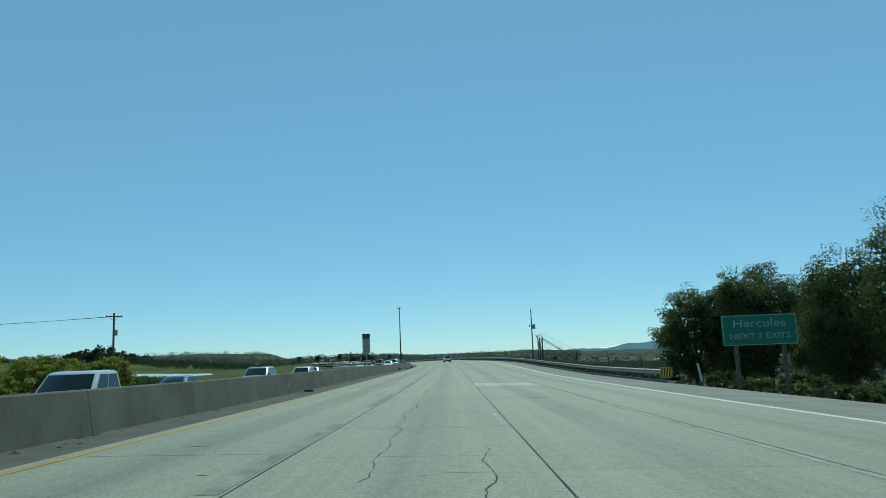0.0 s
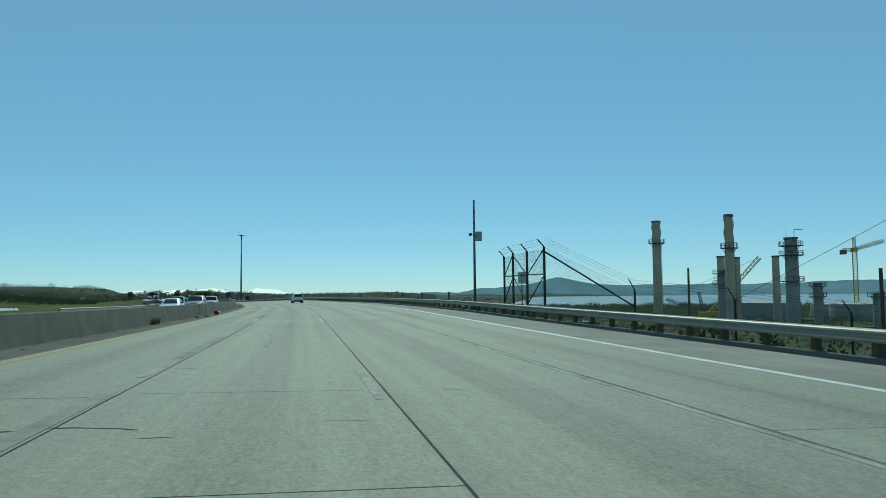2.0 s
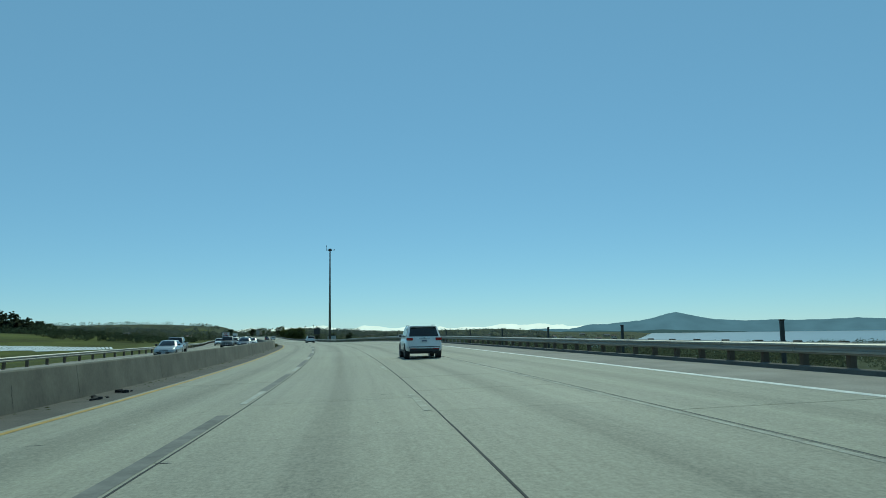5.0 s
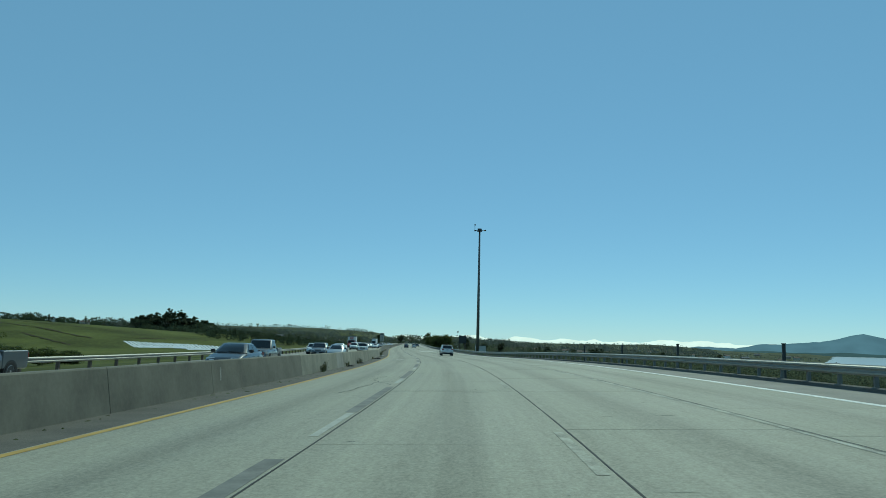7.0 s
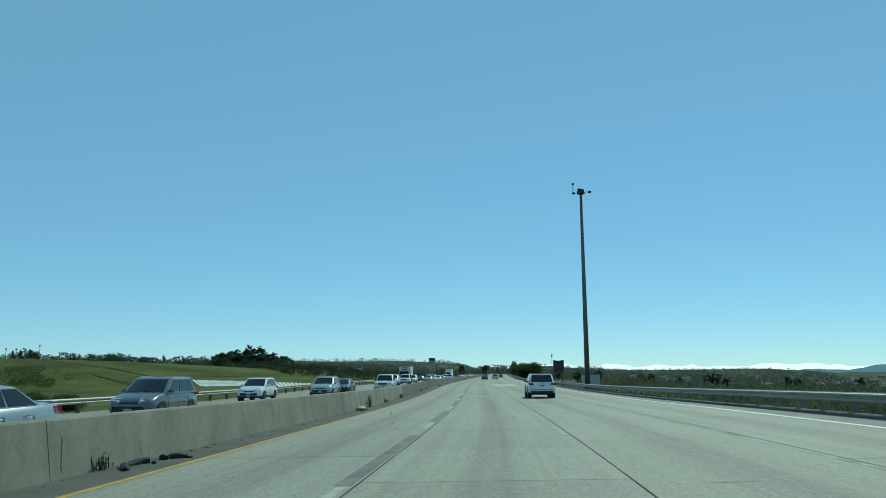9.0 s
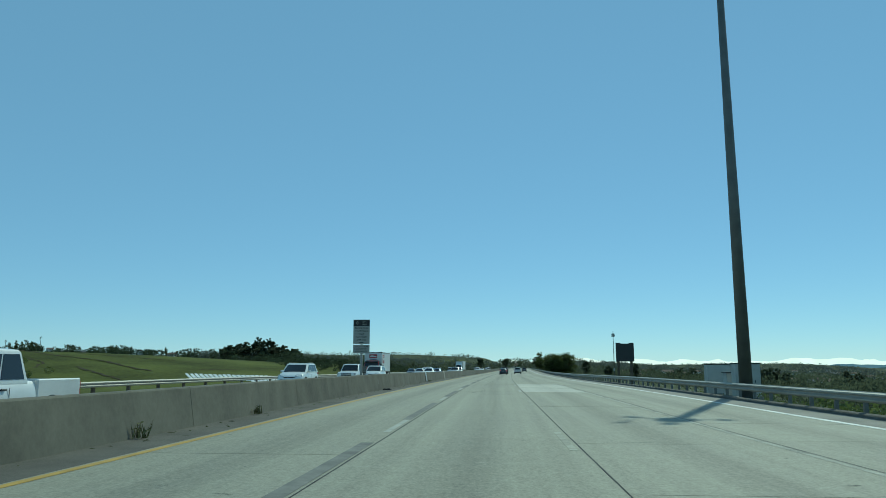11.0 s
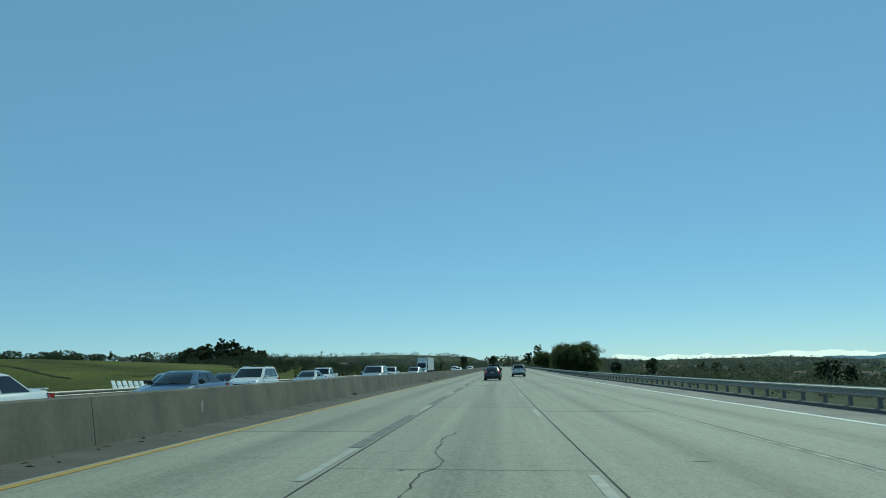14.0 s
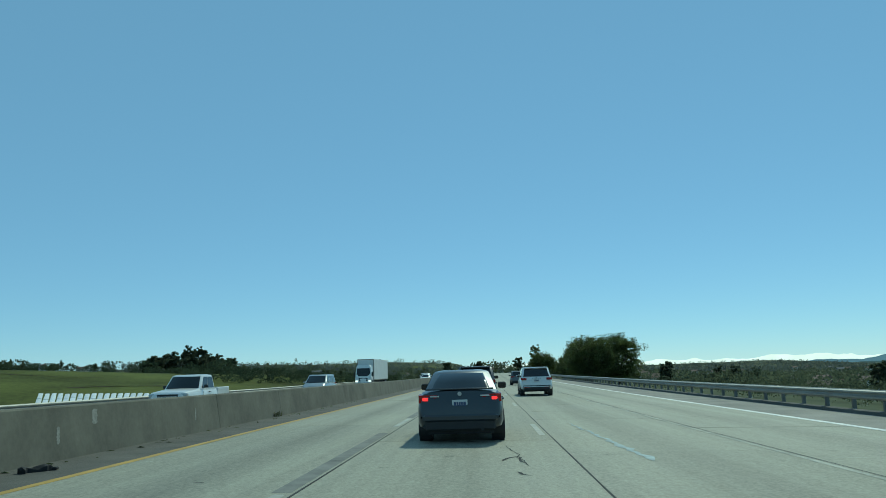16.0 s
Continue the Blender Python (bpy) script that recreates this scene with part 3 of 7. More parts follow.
for j, (pts, w) in enumerate([
        (((8.5, -0.9), (14.1, -0.93), (20.7, -1.1)), 0.02), (((6.0, 0.5), (8.5, 0.6), (12.05, 0.7)), 0.02),
        (((38.8, -0.9), (40.1, -0.96), (45.1, -0.76), (48.7, -0.6), (52.9, -1.15)), 0.02),
        (((84.5, -0.7), (87.6, -0.76), (89.7, -0.57), (93.6, -1.48)), 0.022), (((119, -1.0), (121, -0.94), (123.4, -1.11), (127.9, -0.76), (131, -0.8)), 0.02),
        (((249.5, -3.6), (252.1, -3.38), (255.7, -3.1), (256, -2.2)), 0.05), (((253.5, -2.5), (255.7, -3.1), (257, -3.5), (258.7, -3.47), (260.5, -3.2)), 0.045), (((258, -2.4), (261, -2.7)), 0.035),
        (((394.5, -1.0), (397.4, -1.42), (399.5, -1.1), (401.9, -0.68), (404, -0.9)), 0.022), (((397.4, -1.42), (397.8, -2.2)), 0.02),
        (((422.6, -1.9), (423.5, -2.8)), 0.02), (((412.1, -5.2), (412.3, -3.4)), 0.1), (((418, -4.6), (418.1, -3.2)), 0.09), (((425, -4.7), (425.2, -3.7)), 0.08),
        (((406, -3.4), (408, -3.2), (410, -2.7)), 0.02), (((458, -1.2), (460.4, -1.04), (463, -0.8), (465.2, -1.03), (468, -0.9)), 0.024),
        (((464, -2.1), (464.4, -1.0)), 0.02), (((412.95, -2.2), (413.0, -0.5), (413.15, 1.36)), 0.05), (((154.5, 1.45), (154.6, 4.9)), 0.02), (((154.4, -0.9), (154.5, 1.36)), 0.012), (((526.2, 0.6), (527.6, 0.5), (529.4, 0.4)), 0.02), (((529.0, 0.1), (529.2, 0.6)), 0.018),
        (((313, -2.9), (315, -3.5), (318, -3.9)), 0.022), (((329, -3.8), (332, -3.2), (335, -3.0)), 0.02), (((181, -1.9), (181.4, 4.8)), 0.012), (((114, -2.2), (112.9, 1.36)), 0.012),
        (((279, -1.9), (279.3, 1.3)), 0.012), (((298.5, 1.5), (298.8, 4.9)), 0.012), (((434, 1.6), (435, 4.8)), 0.012),
        (((430, 2.2), (428, 3.6), (425, 4.4)), 0.02), (((476, -1.6), (476.2, -0.4)), 0.016), (((494, -4.9), (494.1, -3.3)), 0.1), (((500, -4.6), (500.2, -3.0)), 0.09)]):
    crack(pts, w, 50 + j)
for j, (pts, w) in enumerate([(((113.0, 1.5), (113.2, 5.1), (112.6, 6.6)), 0.02), (((112.9, -2.2), (112.7, -4.4)), 0.016),
                              (((104.0, 1.38), (103.5, 1.36)), 0.05), (((110.8, -0.97), (110.75, -0.75)), 0.035), (((60.2, 1.5), (60.2, 2.0)), 0.02), (((60.3, 3.0), (60.28, 3.45)), 0.02),
                              (((173.8, -2.35), (173.65, -2.1)), 0.06), (((88.0, 1.45), (88.3, 4.9)), 0.014), (((150.0, -2.2), (150.2, 1.3)), 0.012), (((220.5, 1.5), (220.7, 4.9)), 0.014),
                              (((265.0, -2.2), (265.2, 1.3)), 0.014), (((345.5, -2.2), (345.6, 1.3)), 0.014), (((384.0, 1.5), (384.3, 4.9)), 0.014), (((452.5, 1.5), (452.3, 4.9)), 0.014), (((489.0, -2.2), (489.2, 1.3)), 0.012)]):
    crack(pts, w, 150 + j)
for j, (pts, w) in enumerate([
        (((437, -1.25), (434.2, -1.13), (433.1, -0.78), (431.4, -0.79), (429.5, -0.79), (428.2, -0.84), (425, -0.95)), 0.045), (((433.1, -0.78), (434.1, -0.43)), 0.035),
        (((433.0, -2.2), (432.6, -1.5), (432.9, -1.1)), 0.03), (((430.5, -1.7), (430.7, -1.45)), 0.05), (((435.2, -4.85), (435.35, -3.95)), 0.06), (((435.4, -3.0), (435.7, -2.65)), 0.04),
        (((36.9, -1.04), (33.9, -1.07), (30.4, -0.99)), 0.03), (((25.3, -0.98), (24.6, -1.06), (23.6, -1.0), (21, -1.0)), 0.04), (((33.67, -2.75), (33.78, -1.8)), 0.05), (((30.5, -3.35), (31.5, -3.1)), 0.03),
        (((51.4, -1.07), (47.7, -1.11), (45.0, -0.75)), 0.03), (((40.4, 1.48), (40.6, 5.06)), 0.035),
        (((320.1, 0.41), (319.2, 0.37), (318.2, 0.43)), 0.035), (((322.6, -4.56), (325, -4.8), (327.4, -5.18)), 0.04), (((328.7, -2.9), (328.6, -1.95)), 0.05), (((320.7, -2.2), (320.6, 1.35)), 0.022),
        (((402.4, -5.05), (402.4, -4.0)), 0.06), (((410.4, -3.86), (410.0, -2.63)), 0.05), (((402.7, -2.1), (402.76, -1.6)), 0.06), (((397.6, -3.15), (398.5, -2.9)), 0.05),
        (((396.0, -1.5), (396.7, -1.43), (397.75, -1.41), (398.8, -0.96), (399.75, -1.06), (400.1, -1.44)), 0.05), (((398.7, -2.1), (398.76, -1.55)), 0.04),
        (((493.0, -4.62), (493.04, -3.68)), 0.16), (((497.36, -5.25), (497.5, -4.1), (497.38, -2.9)), 0.08), (((494.2, 1.55), (494.4, 2.35)), 0.05), (((503.0, 1.48), (502.7, 2.17)), 0.04), (((493.0, -5.35), (493.05, -5.15)), 0.05), (((497.9, -1.9), (497.85, -1.5)), 0.05),
        (((527.6, -0.8), (527.6, -0.45)), 0.05), (((526.9, 0.2), (527.5, 0.5), (526.6, 0.62)), 0.05), (((525.6, 0.45), (525.2, 0.6)), 0.05),
        (((293.2, -2.2), (293.1, 1.3)), 0.02), (((290.3, 2.5), (290.6, 4.9)), 0.025), (((188, -4.9), (188.2, -3.6)), 0.04), (((72.6, -3.9), (72.9, -2.5)), 0.08), (((73.2, -2.6), (72.8, -1.4)), 0.05)]):
    crack(pts, w, 250 + j)
# small scars, spalls and scratches scattered over the lanes
for name, tint, count, seed in (("dark_scar", JOINT, 420, 71), ("pale_spall", PALE_SEAM, 520, 72)):
    rr = random.Random(seed)
    sh = Shape()
    for k in range(count):
        s, o = rr.uniform(0, 560), rr.uniform(-5.6, 8.6)
        l, d = rr.choice((0.06, 0.1, 0.18, 0.4, 0.8)) * rr.uniform(0.6, 1.3), rr.uniform(0.008, 0.03)
        if min(abs(o - q) for q in (-2.3, 1.3, 5.0)) < 0.3:
            continue
        n = 5
        a = rr.uniform(-0.25, 0.25)
        rows = []
        for i in range(n + 1):
            u = i / n - 0.5
            k_ = d * (0.2 if i in (0, n) else rr.uniform(0.5, 1.2))
            c = s + u * l * a + rr.uniform(-0.3, 0.3) * d
            rows.append([road(c - k_, o + u * l, 0.0032), road(c + k_, o + u * l, 0.0032)])
        sh.loft(rows, False, False)
    tagged(part(name + "s", sh, tint), "small scattered scars and spalls in the concrete" if tint is JOINT else "small pale worn flecks in the concrete", "road wear", kind="stuff")
for s0, o0, s1, o1, w in ((104.03, 0.1, 103.99, 1.46, 0.03), (103.99, 1.46, 103.6, 4.75, 0.045), (113.0, 1.5, 113.15, 5.1, 0.03), (278.9, -5.9, 279.0, -2.3, 0.02), (250.6, -2.2, 250.8, 1.35, 0.022), (462.2, -2.2, 462.0, 1.35, 0.02)):
    sh = Shape().loft([[road(s0 + (s1 - s0) * u - w / 2, o0 + (o1 - o0) * u, 0.0045), road(s0 + (s1 - s0) * u + w * rng.uniform(0.3, 0.7), o0 + (o1 - o0) * u, 0.0045)] for u in np.linspace(0, 1, 24)], False, False)
    part("open_joint", sh, JOINT, cracks)
# curled smears of sealing tar
TAR = mat("old_sealing_tar", (0.12, 0.115, 0.095), 0.8, var=0.5, scale=4, fine=30, coords="World", grit=1.0)
TAR_LINES = [
    (((447.11, -5.24), (447.74, -5.2), (448.23, -4.94), (448.49, -4.26), (448.4, -3.74), (447.93, -3.36), (447.41, -3.34), (446.81, -3.58), (446.74, -4.06), (446.87, -4.8), (446.98, -5.16)), 0.05),
    (((449.17, -4.75), (449.21, -3.99), (449.23, -3.18), (448.9, -2.3), (448.4, -1.64)), 0.035),
    (((451.15, -6.28), (450.42, -5.28), (449.88, -4.53), (449.61, -3.69)), 0.03),
    (((451.63, -4.5), (452.72, -5.04), (453.69, -4.56), (454.17, -3.84)), 0.03),
    (((456.78, -4.57), (457.6, -4.33), (456.77, -3.89)), 0.03),
    (((449.12, -2.24), (449.13, -1.44), (448.71, -1.13)), 0.04),
    (((447.86, -2.15), (446.9, -1.43), (446.65, -1.04), (446.09, -1.03), (445.35, -1.22), (444.56, -1.37), (444.15, -1.38)), 0.03),
    (((447.1, -1.04), (446.95, -0.21)), 0.04),
    (((448.63, -0.86), (448.61, -0.24)), 0.03),
    (((450.23, -5.63), (448.97, -4.99), (448.38, -4.56)), 0.09),
    (((445.09, -3.85), (445.19, -3.74)), 0.05),
]
for j, (pts, w) in enumerate(TAR_LINES):
    rr = random.Random(900 + j)
    rows = []
    for (s0, o0), (s1, o1) in zip(pts, pts[1:]):
        d = Vector((s1 - s0, o1 - o0)).normalized()
        for u in np.linspace(0, 1, 7)[:-1]:
            k = w * rr.uniform(0.3, 0.9)
            sx, ox = s0 + (s1 - s0) * u, o0 + (o1 - o0) * u
            rows.append([road(sx - d.y * k, ox + d.x * k, 0.0043), road(sx + d.y * k, ox - d.x * k, 0.0043)])
    part("tar_smear", Shape().loft(rows, False, False), TAR, cracks)
part("worn_joint_line", strip(27.3, 27.42, 1.55, 3.75, 0.005, 0.003, 1), PALE_SEAM, cracks)
SPILL = mat("pale_blue_paint_spill", (0.32, 0.37, 0.36), 0.8, var=0.4, scale=3, fine=20, coords="World", grit=0.8)
rr = random.Random(9)
rows = []
for u in np.linspace(0, 1, 30):
    w = (0.02 + 0.07 * u) * rr.uniform(0.5, 1.4) * (0.2 if u in (0.0, 1.0) else 1)
    c = 2.27 + 0.36 * u + rr.uniform(-0.05, 0.05)
    rows.append([road(535.6 - 8.8 * u, c - w, 0.0042), road(535.6 - 8.8 * u, c + w, 0.0042)])
part("paint_spill", Shape().loft(rows, False, False), SPILL, cracks, "pale blue paint spilled along the lane")

# ---- median barrier ----
barrier = tagged(new("median_barrier"), "stained grey concrete safety barrier between the carriageways", "barrier", kind="structure")
PROFILE = [(0.29, -0.02), (0.28, 0.04), (0.27, 0.1), (0.145, 0.87), (0.12, 0.9), (-0.12, 0.9), (-0.145, 0.87), (-0.27, 0.1), (-0.3, -0.5), (0.3, -0.5)]


def barrier_off(s):
    return float(np.interp(s, [-60, 12, 60, 120, 167, 205, 235, 272, 305, 415, 478, 640], [-7.6, -7.6, -7.7, -7.6, -7.6, -7.75, -7.55, -7.35, -7.4, -7.5, -7.7, -7.6]))


def barrier_piece(s0, s1, material):
    rows = []
    for s in np.linspace(s0, s1, max(2, int((s1 - s0) / 3) + 1)):
        o = barrier_off(s)
        rows.append([road(s, o + x, z) for x, z in PROFILE])
    part("barrier_panel", Shape().loft(rows), material, barrier)


PALE = mat("pale_concrete", (0.28, 0.265, 0.22), 0.9, var=0.3, scale=0.9, fine=9, bump=0.3, coords="World")
PALE_PLATE = mat("pale_cover_panel", (0.36, 0.345, 0.29), 0.85, var=0.25, scale=1.5, fine=9, coords="World")
s = -70.0
while s < 760:
    e = s + rng.choice((6.1, 6.1, 9.1, 12.2))
    for cut in (272.9, 276.3, 398.0, 428.9, 430.1, 451.9, 453.05):
        if s + 0.3 < cut < e:
            e = cut
    if not 428.8 < s < 430.0:
        barrier_piece(s + 0.01, e - 0.01, PALE if 272.8 < s < 276.2 else PALE_PLATE if 451.8 < s < 453.0 else BARRIER_CLEAN if 255 < s < 350 else BARRIER)
    s = e
barrier_piece(760.02, 1150, BARRIER)

# ---- scuffs and cracks on the barrier's face ----
SCUFF = mat("pale_scuff", (0.27, 0.258, 0.22), 0.9, var=0.5, scale=9, fine=40, coords="World", grit=1.0)


def face(s, z, out=0.004):
    return road(s, barrier_off(s) + 0.2862 - 0.1623 * z + out, z)


def scuff(s0, z0, s1, z1, width, material, name, seed, wander=0.1):
    """An uneven mark along the barrier's face from one place to another."""
    rr = random.Random(seed)
    rows = []
    n = 12
    for i in range(n + 1):
        u = i / n
        w = width * rr.uniform(0.75, 1.1) * (0.35 if i in (0, n) else 1)
        c, z = s0 + (s1 - s0) * u + rr.uniform(-1, 1) * wander * width, z0 + (z1 - z0) * u
        rows.append([face(c - w, z), face(c + w, z)])
    part(name, Shape().loft(rows, False, False), material, barrier)


for j, (s0, z0, s1, z1, w) in enumerate(((528.8, 0.52, 528.85, 0.8, 0.1), (527.55, 0.25, 527.6, 0.55, 0.05), (533.6, 0.3, 533.7, 0.6, 0.03), (33.6, 0.25, 34.3, 0.5, 0.12), (306.6, 0.15, 306.65, 0.42, 0.04),
                                         (400.8, 0.35, 400.9, 0.62, 0.06), (180.2, 0.4, 180.5, 0.55, 0.08), (250.4, 0.3, 250.5, 0.7, 0.06), (352.0, 0.2, 352.1, 0.5, 0.05), (470.3, 0.3, 470.4, 0.6, 0.07))):
    scuff(s0, z0, s1, z1, w, SCUFF, "scuff_mark", 700 + j)
for j, (s, z1) in enumerate(((304.0, 0.62), (315.2, 0.8), (181.8, 0.6), (96.0, 0.7), (262.0, 0.8), (365.0, 0.75), (442.0, 0.7), (505.0, 0.6), (420.5, 0.7), (60.5, 0.8))):
    scuff(s, 0.08, s + 0.06, z1, 0.009, JOINT, "barrier_crack", 730 + j, 3.0)
for a, b, c, d in ((452.3, 452.33, 0.34, 0.56), (452.62, 452.68, 0.34, 0.56), (452.33, 452.62, 0.34, 0.36), (452.33, 452.62, 0.54, 0.56)):
    part("recess_edge", Shape().loft([[face(a, c), face(b, c)], [face(a, d), face(b, d)]], False, False), JOINT, barrier)

# ---- hinged steel gate that closes a gap in the barrier ----
GALV = mat("pale_sheet_steel", (0.42, 0.42, 0.38), 0.5, 0.5, var=0.15, scale=2, fine=14, pieces=0.2)
gate = thing("barrier_gate", road_pose(429.5, barrier_off(429.5)), "pale ribbed steel cover plates closing a gap in the barrier", "gate")
for k in range(4):
    z0, z1 = 0.02 + k * 0.222, 0.235 + k * 0.222
    w0, w1 = 0.318 - 0.172 * z0, 0.318 - 0.172 * z1
    part("cover_plate", Shape().loft([[(w0 + 0.012, y, z0), (w1, y, z1), (-w1, y, z1), (-w0, y, z0)] for y in (-0.58, 0.58)]), GALV, gate)
for y in (-0.615, 0.615):
    part("hinge_post", Shape().loft([[(0.3, yy, 0), (0.15, yy, 0.9), (-0.15, yy, 0.9), (-0.3, yy, 0)] for yy in (y - 0.02, y + 0.02)]), DARK_STEEL, gate)
    for k in range(5):
        x = 0.3 - 0.033 * k
        part("hinge", Shape().box(x - 0.03, x + 0.03, y - 0.05, y + 0.05, 0.08 + k * 0.18, 0.14 + k * 0.18, 0.008), DARK_STEEL, gate)

# ---- guard rails ----
def beam_shape(length):
    """A W-beam along y, 0.31 m high, its face towards -x."""
    prof = [(0.0, 0.155), (-0.02, 0.13), (-0.078, 0.105), (-0.08, 0.06), (-0.02, 0.03), (-0.005, 0.0), (-0.02, -0.03), (-0.08, -0.06), (-0.078, -0.105), (-0.02, -0.13), (0.0, -0.155)]
    ring = prof + [(x + 0.012, z) for x, z in reversed(prof)]
    return Shape().loft([[(x, y, z) for x, z in ring] for y in (0, length)])


STEEL_DULL = mat("dull_galvanising", (0.2, 0.2, 0.19), 0.6, 0.6, var=0.2, scale=3)
BEAM = beam_shape(3.83).mesh("rail_beam")
POST = Shape().box(-0.09, 0.09, -0.09, 0.09, -1.0, 0.62, 0.012).mesh("post")
BLOCK = Shape().box(-0.14, 0.06, -0.08, 0.08, 0.42, 0.775, 0.01).mesh("block")
POST_STEEL = Shape().box(-0.06, 0.06, -0.05, 0.05, -1.0, 0.66, 0.006).mesh("post")
BLOCK_SMALL = Shape().box(-0.12, 0.04, -0.06, 0.06, 0.45, 0.7, 0.008).mesh("block")
for q, m in ((BEAM, STEEL), (POST, WOOD_POST), (BLOCK, WOOD_POST), (POST_STEEL, STEEL_DULL), (BLOCK_SMALL, STEEL_DULL)):
    q.materials.append(m)


def place(ob, s, o, z, s2=None, o2=None, z2=None, flip=False):
    """Put an object on the road, pointing on to a second place if one is given."""
    a = road(s, o, z)
    if s2 is None:
        ob.matrix_basis = road_pose(s, o, z, 180 if flip else 0)
        return ob
    b = road(s2, o2, z2)
    d = (b - a).normalized()
    x = Vector((d.y, -d.x, 0)).normalized()
    if flip:
        x = -x
    zz = x.cross(d).normalized() if not flip else d.cross(x).normalized()
    if flip:
        m = Matrix((x, d, x.cross(d))).transposed()
        m = Matrix((x, d, Vector((0, 0, 1)))).transposed()
    else:
        m = Matrix((x, d, zz)).transposed()
    ob.matrix_basis = Matrix.Translation(a) @ m.to_4x4()
    return ob


outer_rail = tagged(new("guard_rail"), "galvanised steel guard rail on dark timber posts", "guard rail", kind="structure")
s = 42.5
while s < 640:
    b = part("rail_beam", BEAM, STEEL, outer_rail)
    place(b, s, rail_off(s) - 0.15, 0.585, s + 3.81, rail_off(s + 3.81) - 0.15, 0.585)
    for h in (0.0, 1.905):
        place(part("post", POST if s < 230 else POST_STEEL, WOOD_POST, outer_rail), s + h, rail_off(s + h) + 0.12, 0)
        place(part("block", BLOCK if s < 230 else BLOCK_SMALL, WOOD_POST, outer_rail), s + h, rail_off(s + h) - 0.0, -0.0)
    s += 3.81
sh = Shape()
rows = []
for q in np.arange(s, 1140, 12.0):
    rows.append([road(q, rail_off(q) - 0.15 + x, z) for x, z in ((0, 0.43), (-0.06, 0.5), (0, 0.585), (-0.06, 0.67), (0, 0.74), (0.02, 0.74), (0.02, 0.43))])
part("far_rail_beam", sh.loft(rows), STEEL, outer_rail)

rows = []
for q in np.concatenate([np.arange(40, 640, 3.0), np.arange(640, 1140, 12.0)]):
    o = rail_off(q) - 0.12
    rows.append([road(q, o + x, z) for x, z in ((-0.2, -0.02), (-0.13, 0.09), (-0.02, 0.12), (0.14, 0.11), (0.24, 0.02), (0.34, -0.3), (-0.2, -0.3))])
tagged(part("kerb", Shape().loft(rows), SHOULDER_DARK), "low dark asphalt kerb under the guard rail", "kerb", kind="structure")

far_rail = tagged(new("opposite_guard_rail"), "galvanised steel guard rail beyond the oncoming lanes", "guard rail", kind="structure")


def far_rail_off(s):
    return -21.9


BEAM2 = Shape().loft([[(x, y, z) for x, z in ((0, 0.155), (0.08, 0.1), (0.08, 0.06), (0.01, 0.0), (0.08, -0.06), (0.08, -0.1), (0, -0.155), (-0.012, -0.155), (-0.012, 0.155))] for y in (0, 7.65)]).mesh("rail_beam")
BEAM2.materials.append(STEEL)
s = 140.0
while s < 640:
    b = part("rail_beam", BEAM2, STEEL, far_rail)
    place(b, s, far_rail_off(s), 0.62 + drop(s), s + 7.62, far_rail_off(s + 7.62), 0.62 + drop(s + 7.62))
    for h in (0.0, 3.81):
        place(part("post", POST, WOOD_POST, far_rail), s + h, far_rail_off(s + h) - 0.12, drop(s + h) + 0.02)
    s += 7.62

# ---- striped end marker of the guard rail, and a paddle marker ----
YELLOW_SIGN = mat("yellow_sheeting", (0.6, 0.36, 0.04), 0.5, var=0.12, scale=4)
BLACK = mat("black_paint", (0.015, 0.015, 0.016), 0.5, var=0.2, scale=5)
SIGN_WHITE = mat("white_sheeting", (0.62, 0.62, 0.58), 0.5, var=0.12, scale=3)
# white sheeting with the shade of backlit sign faces put into its colour
SIGN_BACKLIT = mat("backlit_shade_sheeting", (0.33, 0.335, 0.31), 0.55, var=0.2, scale=3)
# darker and more mottled than SIGN_WHITE, for lettering and border
SIGN_DIM = mat("mottled_grey_sheeting", (0.3, 0.32, 0.28), 0.6, var=0.5, scale=6, fine=30)
SIGN_GREEN = mat("green_sheeting", (0.015, 0.13, 0.085), 0.45, var=0.15, scale=2)
SIGN_BACK = mat("bare_aluminium_back", (0.33, 0.33, 0.31), 0.5, 0.5, var=0.2, scale=2)
SIGN_DARK = mat("dark_board", (0.035, 0.037, 0.038), 0.6, var=0.2, scale=2)
RED = mat("red_plastic", (0.55, 0.03, 0.02), 0.4, var=0.12, scale=5)
marker = thing("rail_end_marker", road_pose(42.2, rail_off(42) - 0.05), "yellow and black striped marker on the guard rail end", "marker")
part("panel", Shape().box(-0.36, 0.36, -0.02, 0.0, 0.25, 0.85, 0.008), YELLOW_SIGN, marker)
for k in range(5):
    x = -0.36 + k * 0.155
    sh = Shape().add([(min(x + a, 0.35) if a else max(x, -0.35), -0.024, z) for a, z in ((0, 0.28), (0.07, 0.28), (0.17, 0.82), (0.10, 0.82))], [(0, 1, 2, 3)])
    part("stripe", sh, BLACK, marker)
part("stub_post", Shape().box(-0.1, 0.1, 0.0, 0.2, -0.6, 0.8, 0.01), WOOD_POST, marker)
paddle = thing("paddle_marker", road_pose(43.8, 15.0, -0.5), "leaning white plastic paddle marker in the weeds", "marker")
part("blade", Shape().loft([[(-0.06 + 0.0, 0, 0.4), (0.06, 0, 0.4), (0.06, 0.02, 0.4), (-0.06, 0.02, 0.4)], [(-0.22, 0, 1.5), (-0.1, 0, 1.5), (-0.1, 0.02, 1.5), (-0.22, 0.02, 1.5)]]), SIGN_WHITE, paddle)
part("stake", Shape().tube((0.02, 0.01, 0), (0.0, 0.01, 0.45), 0.025, n=6), DARK_STEEL, paddle)

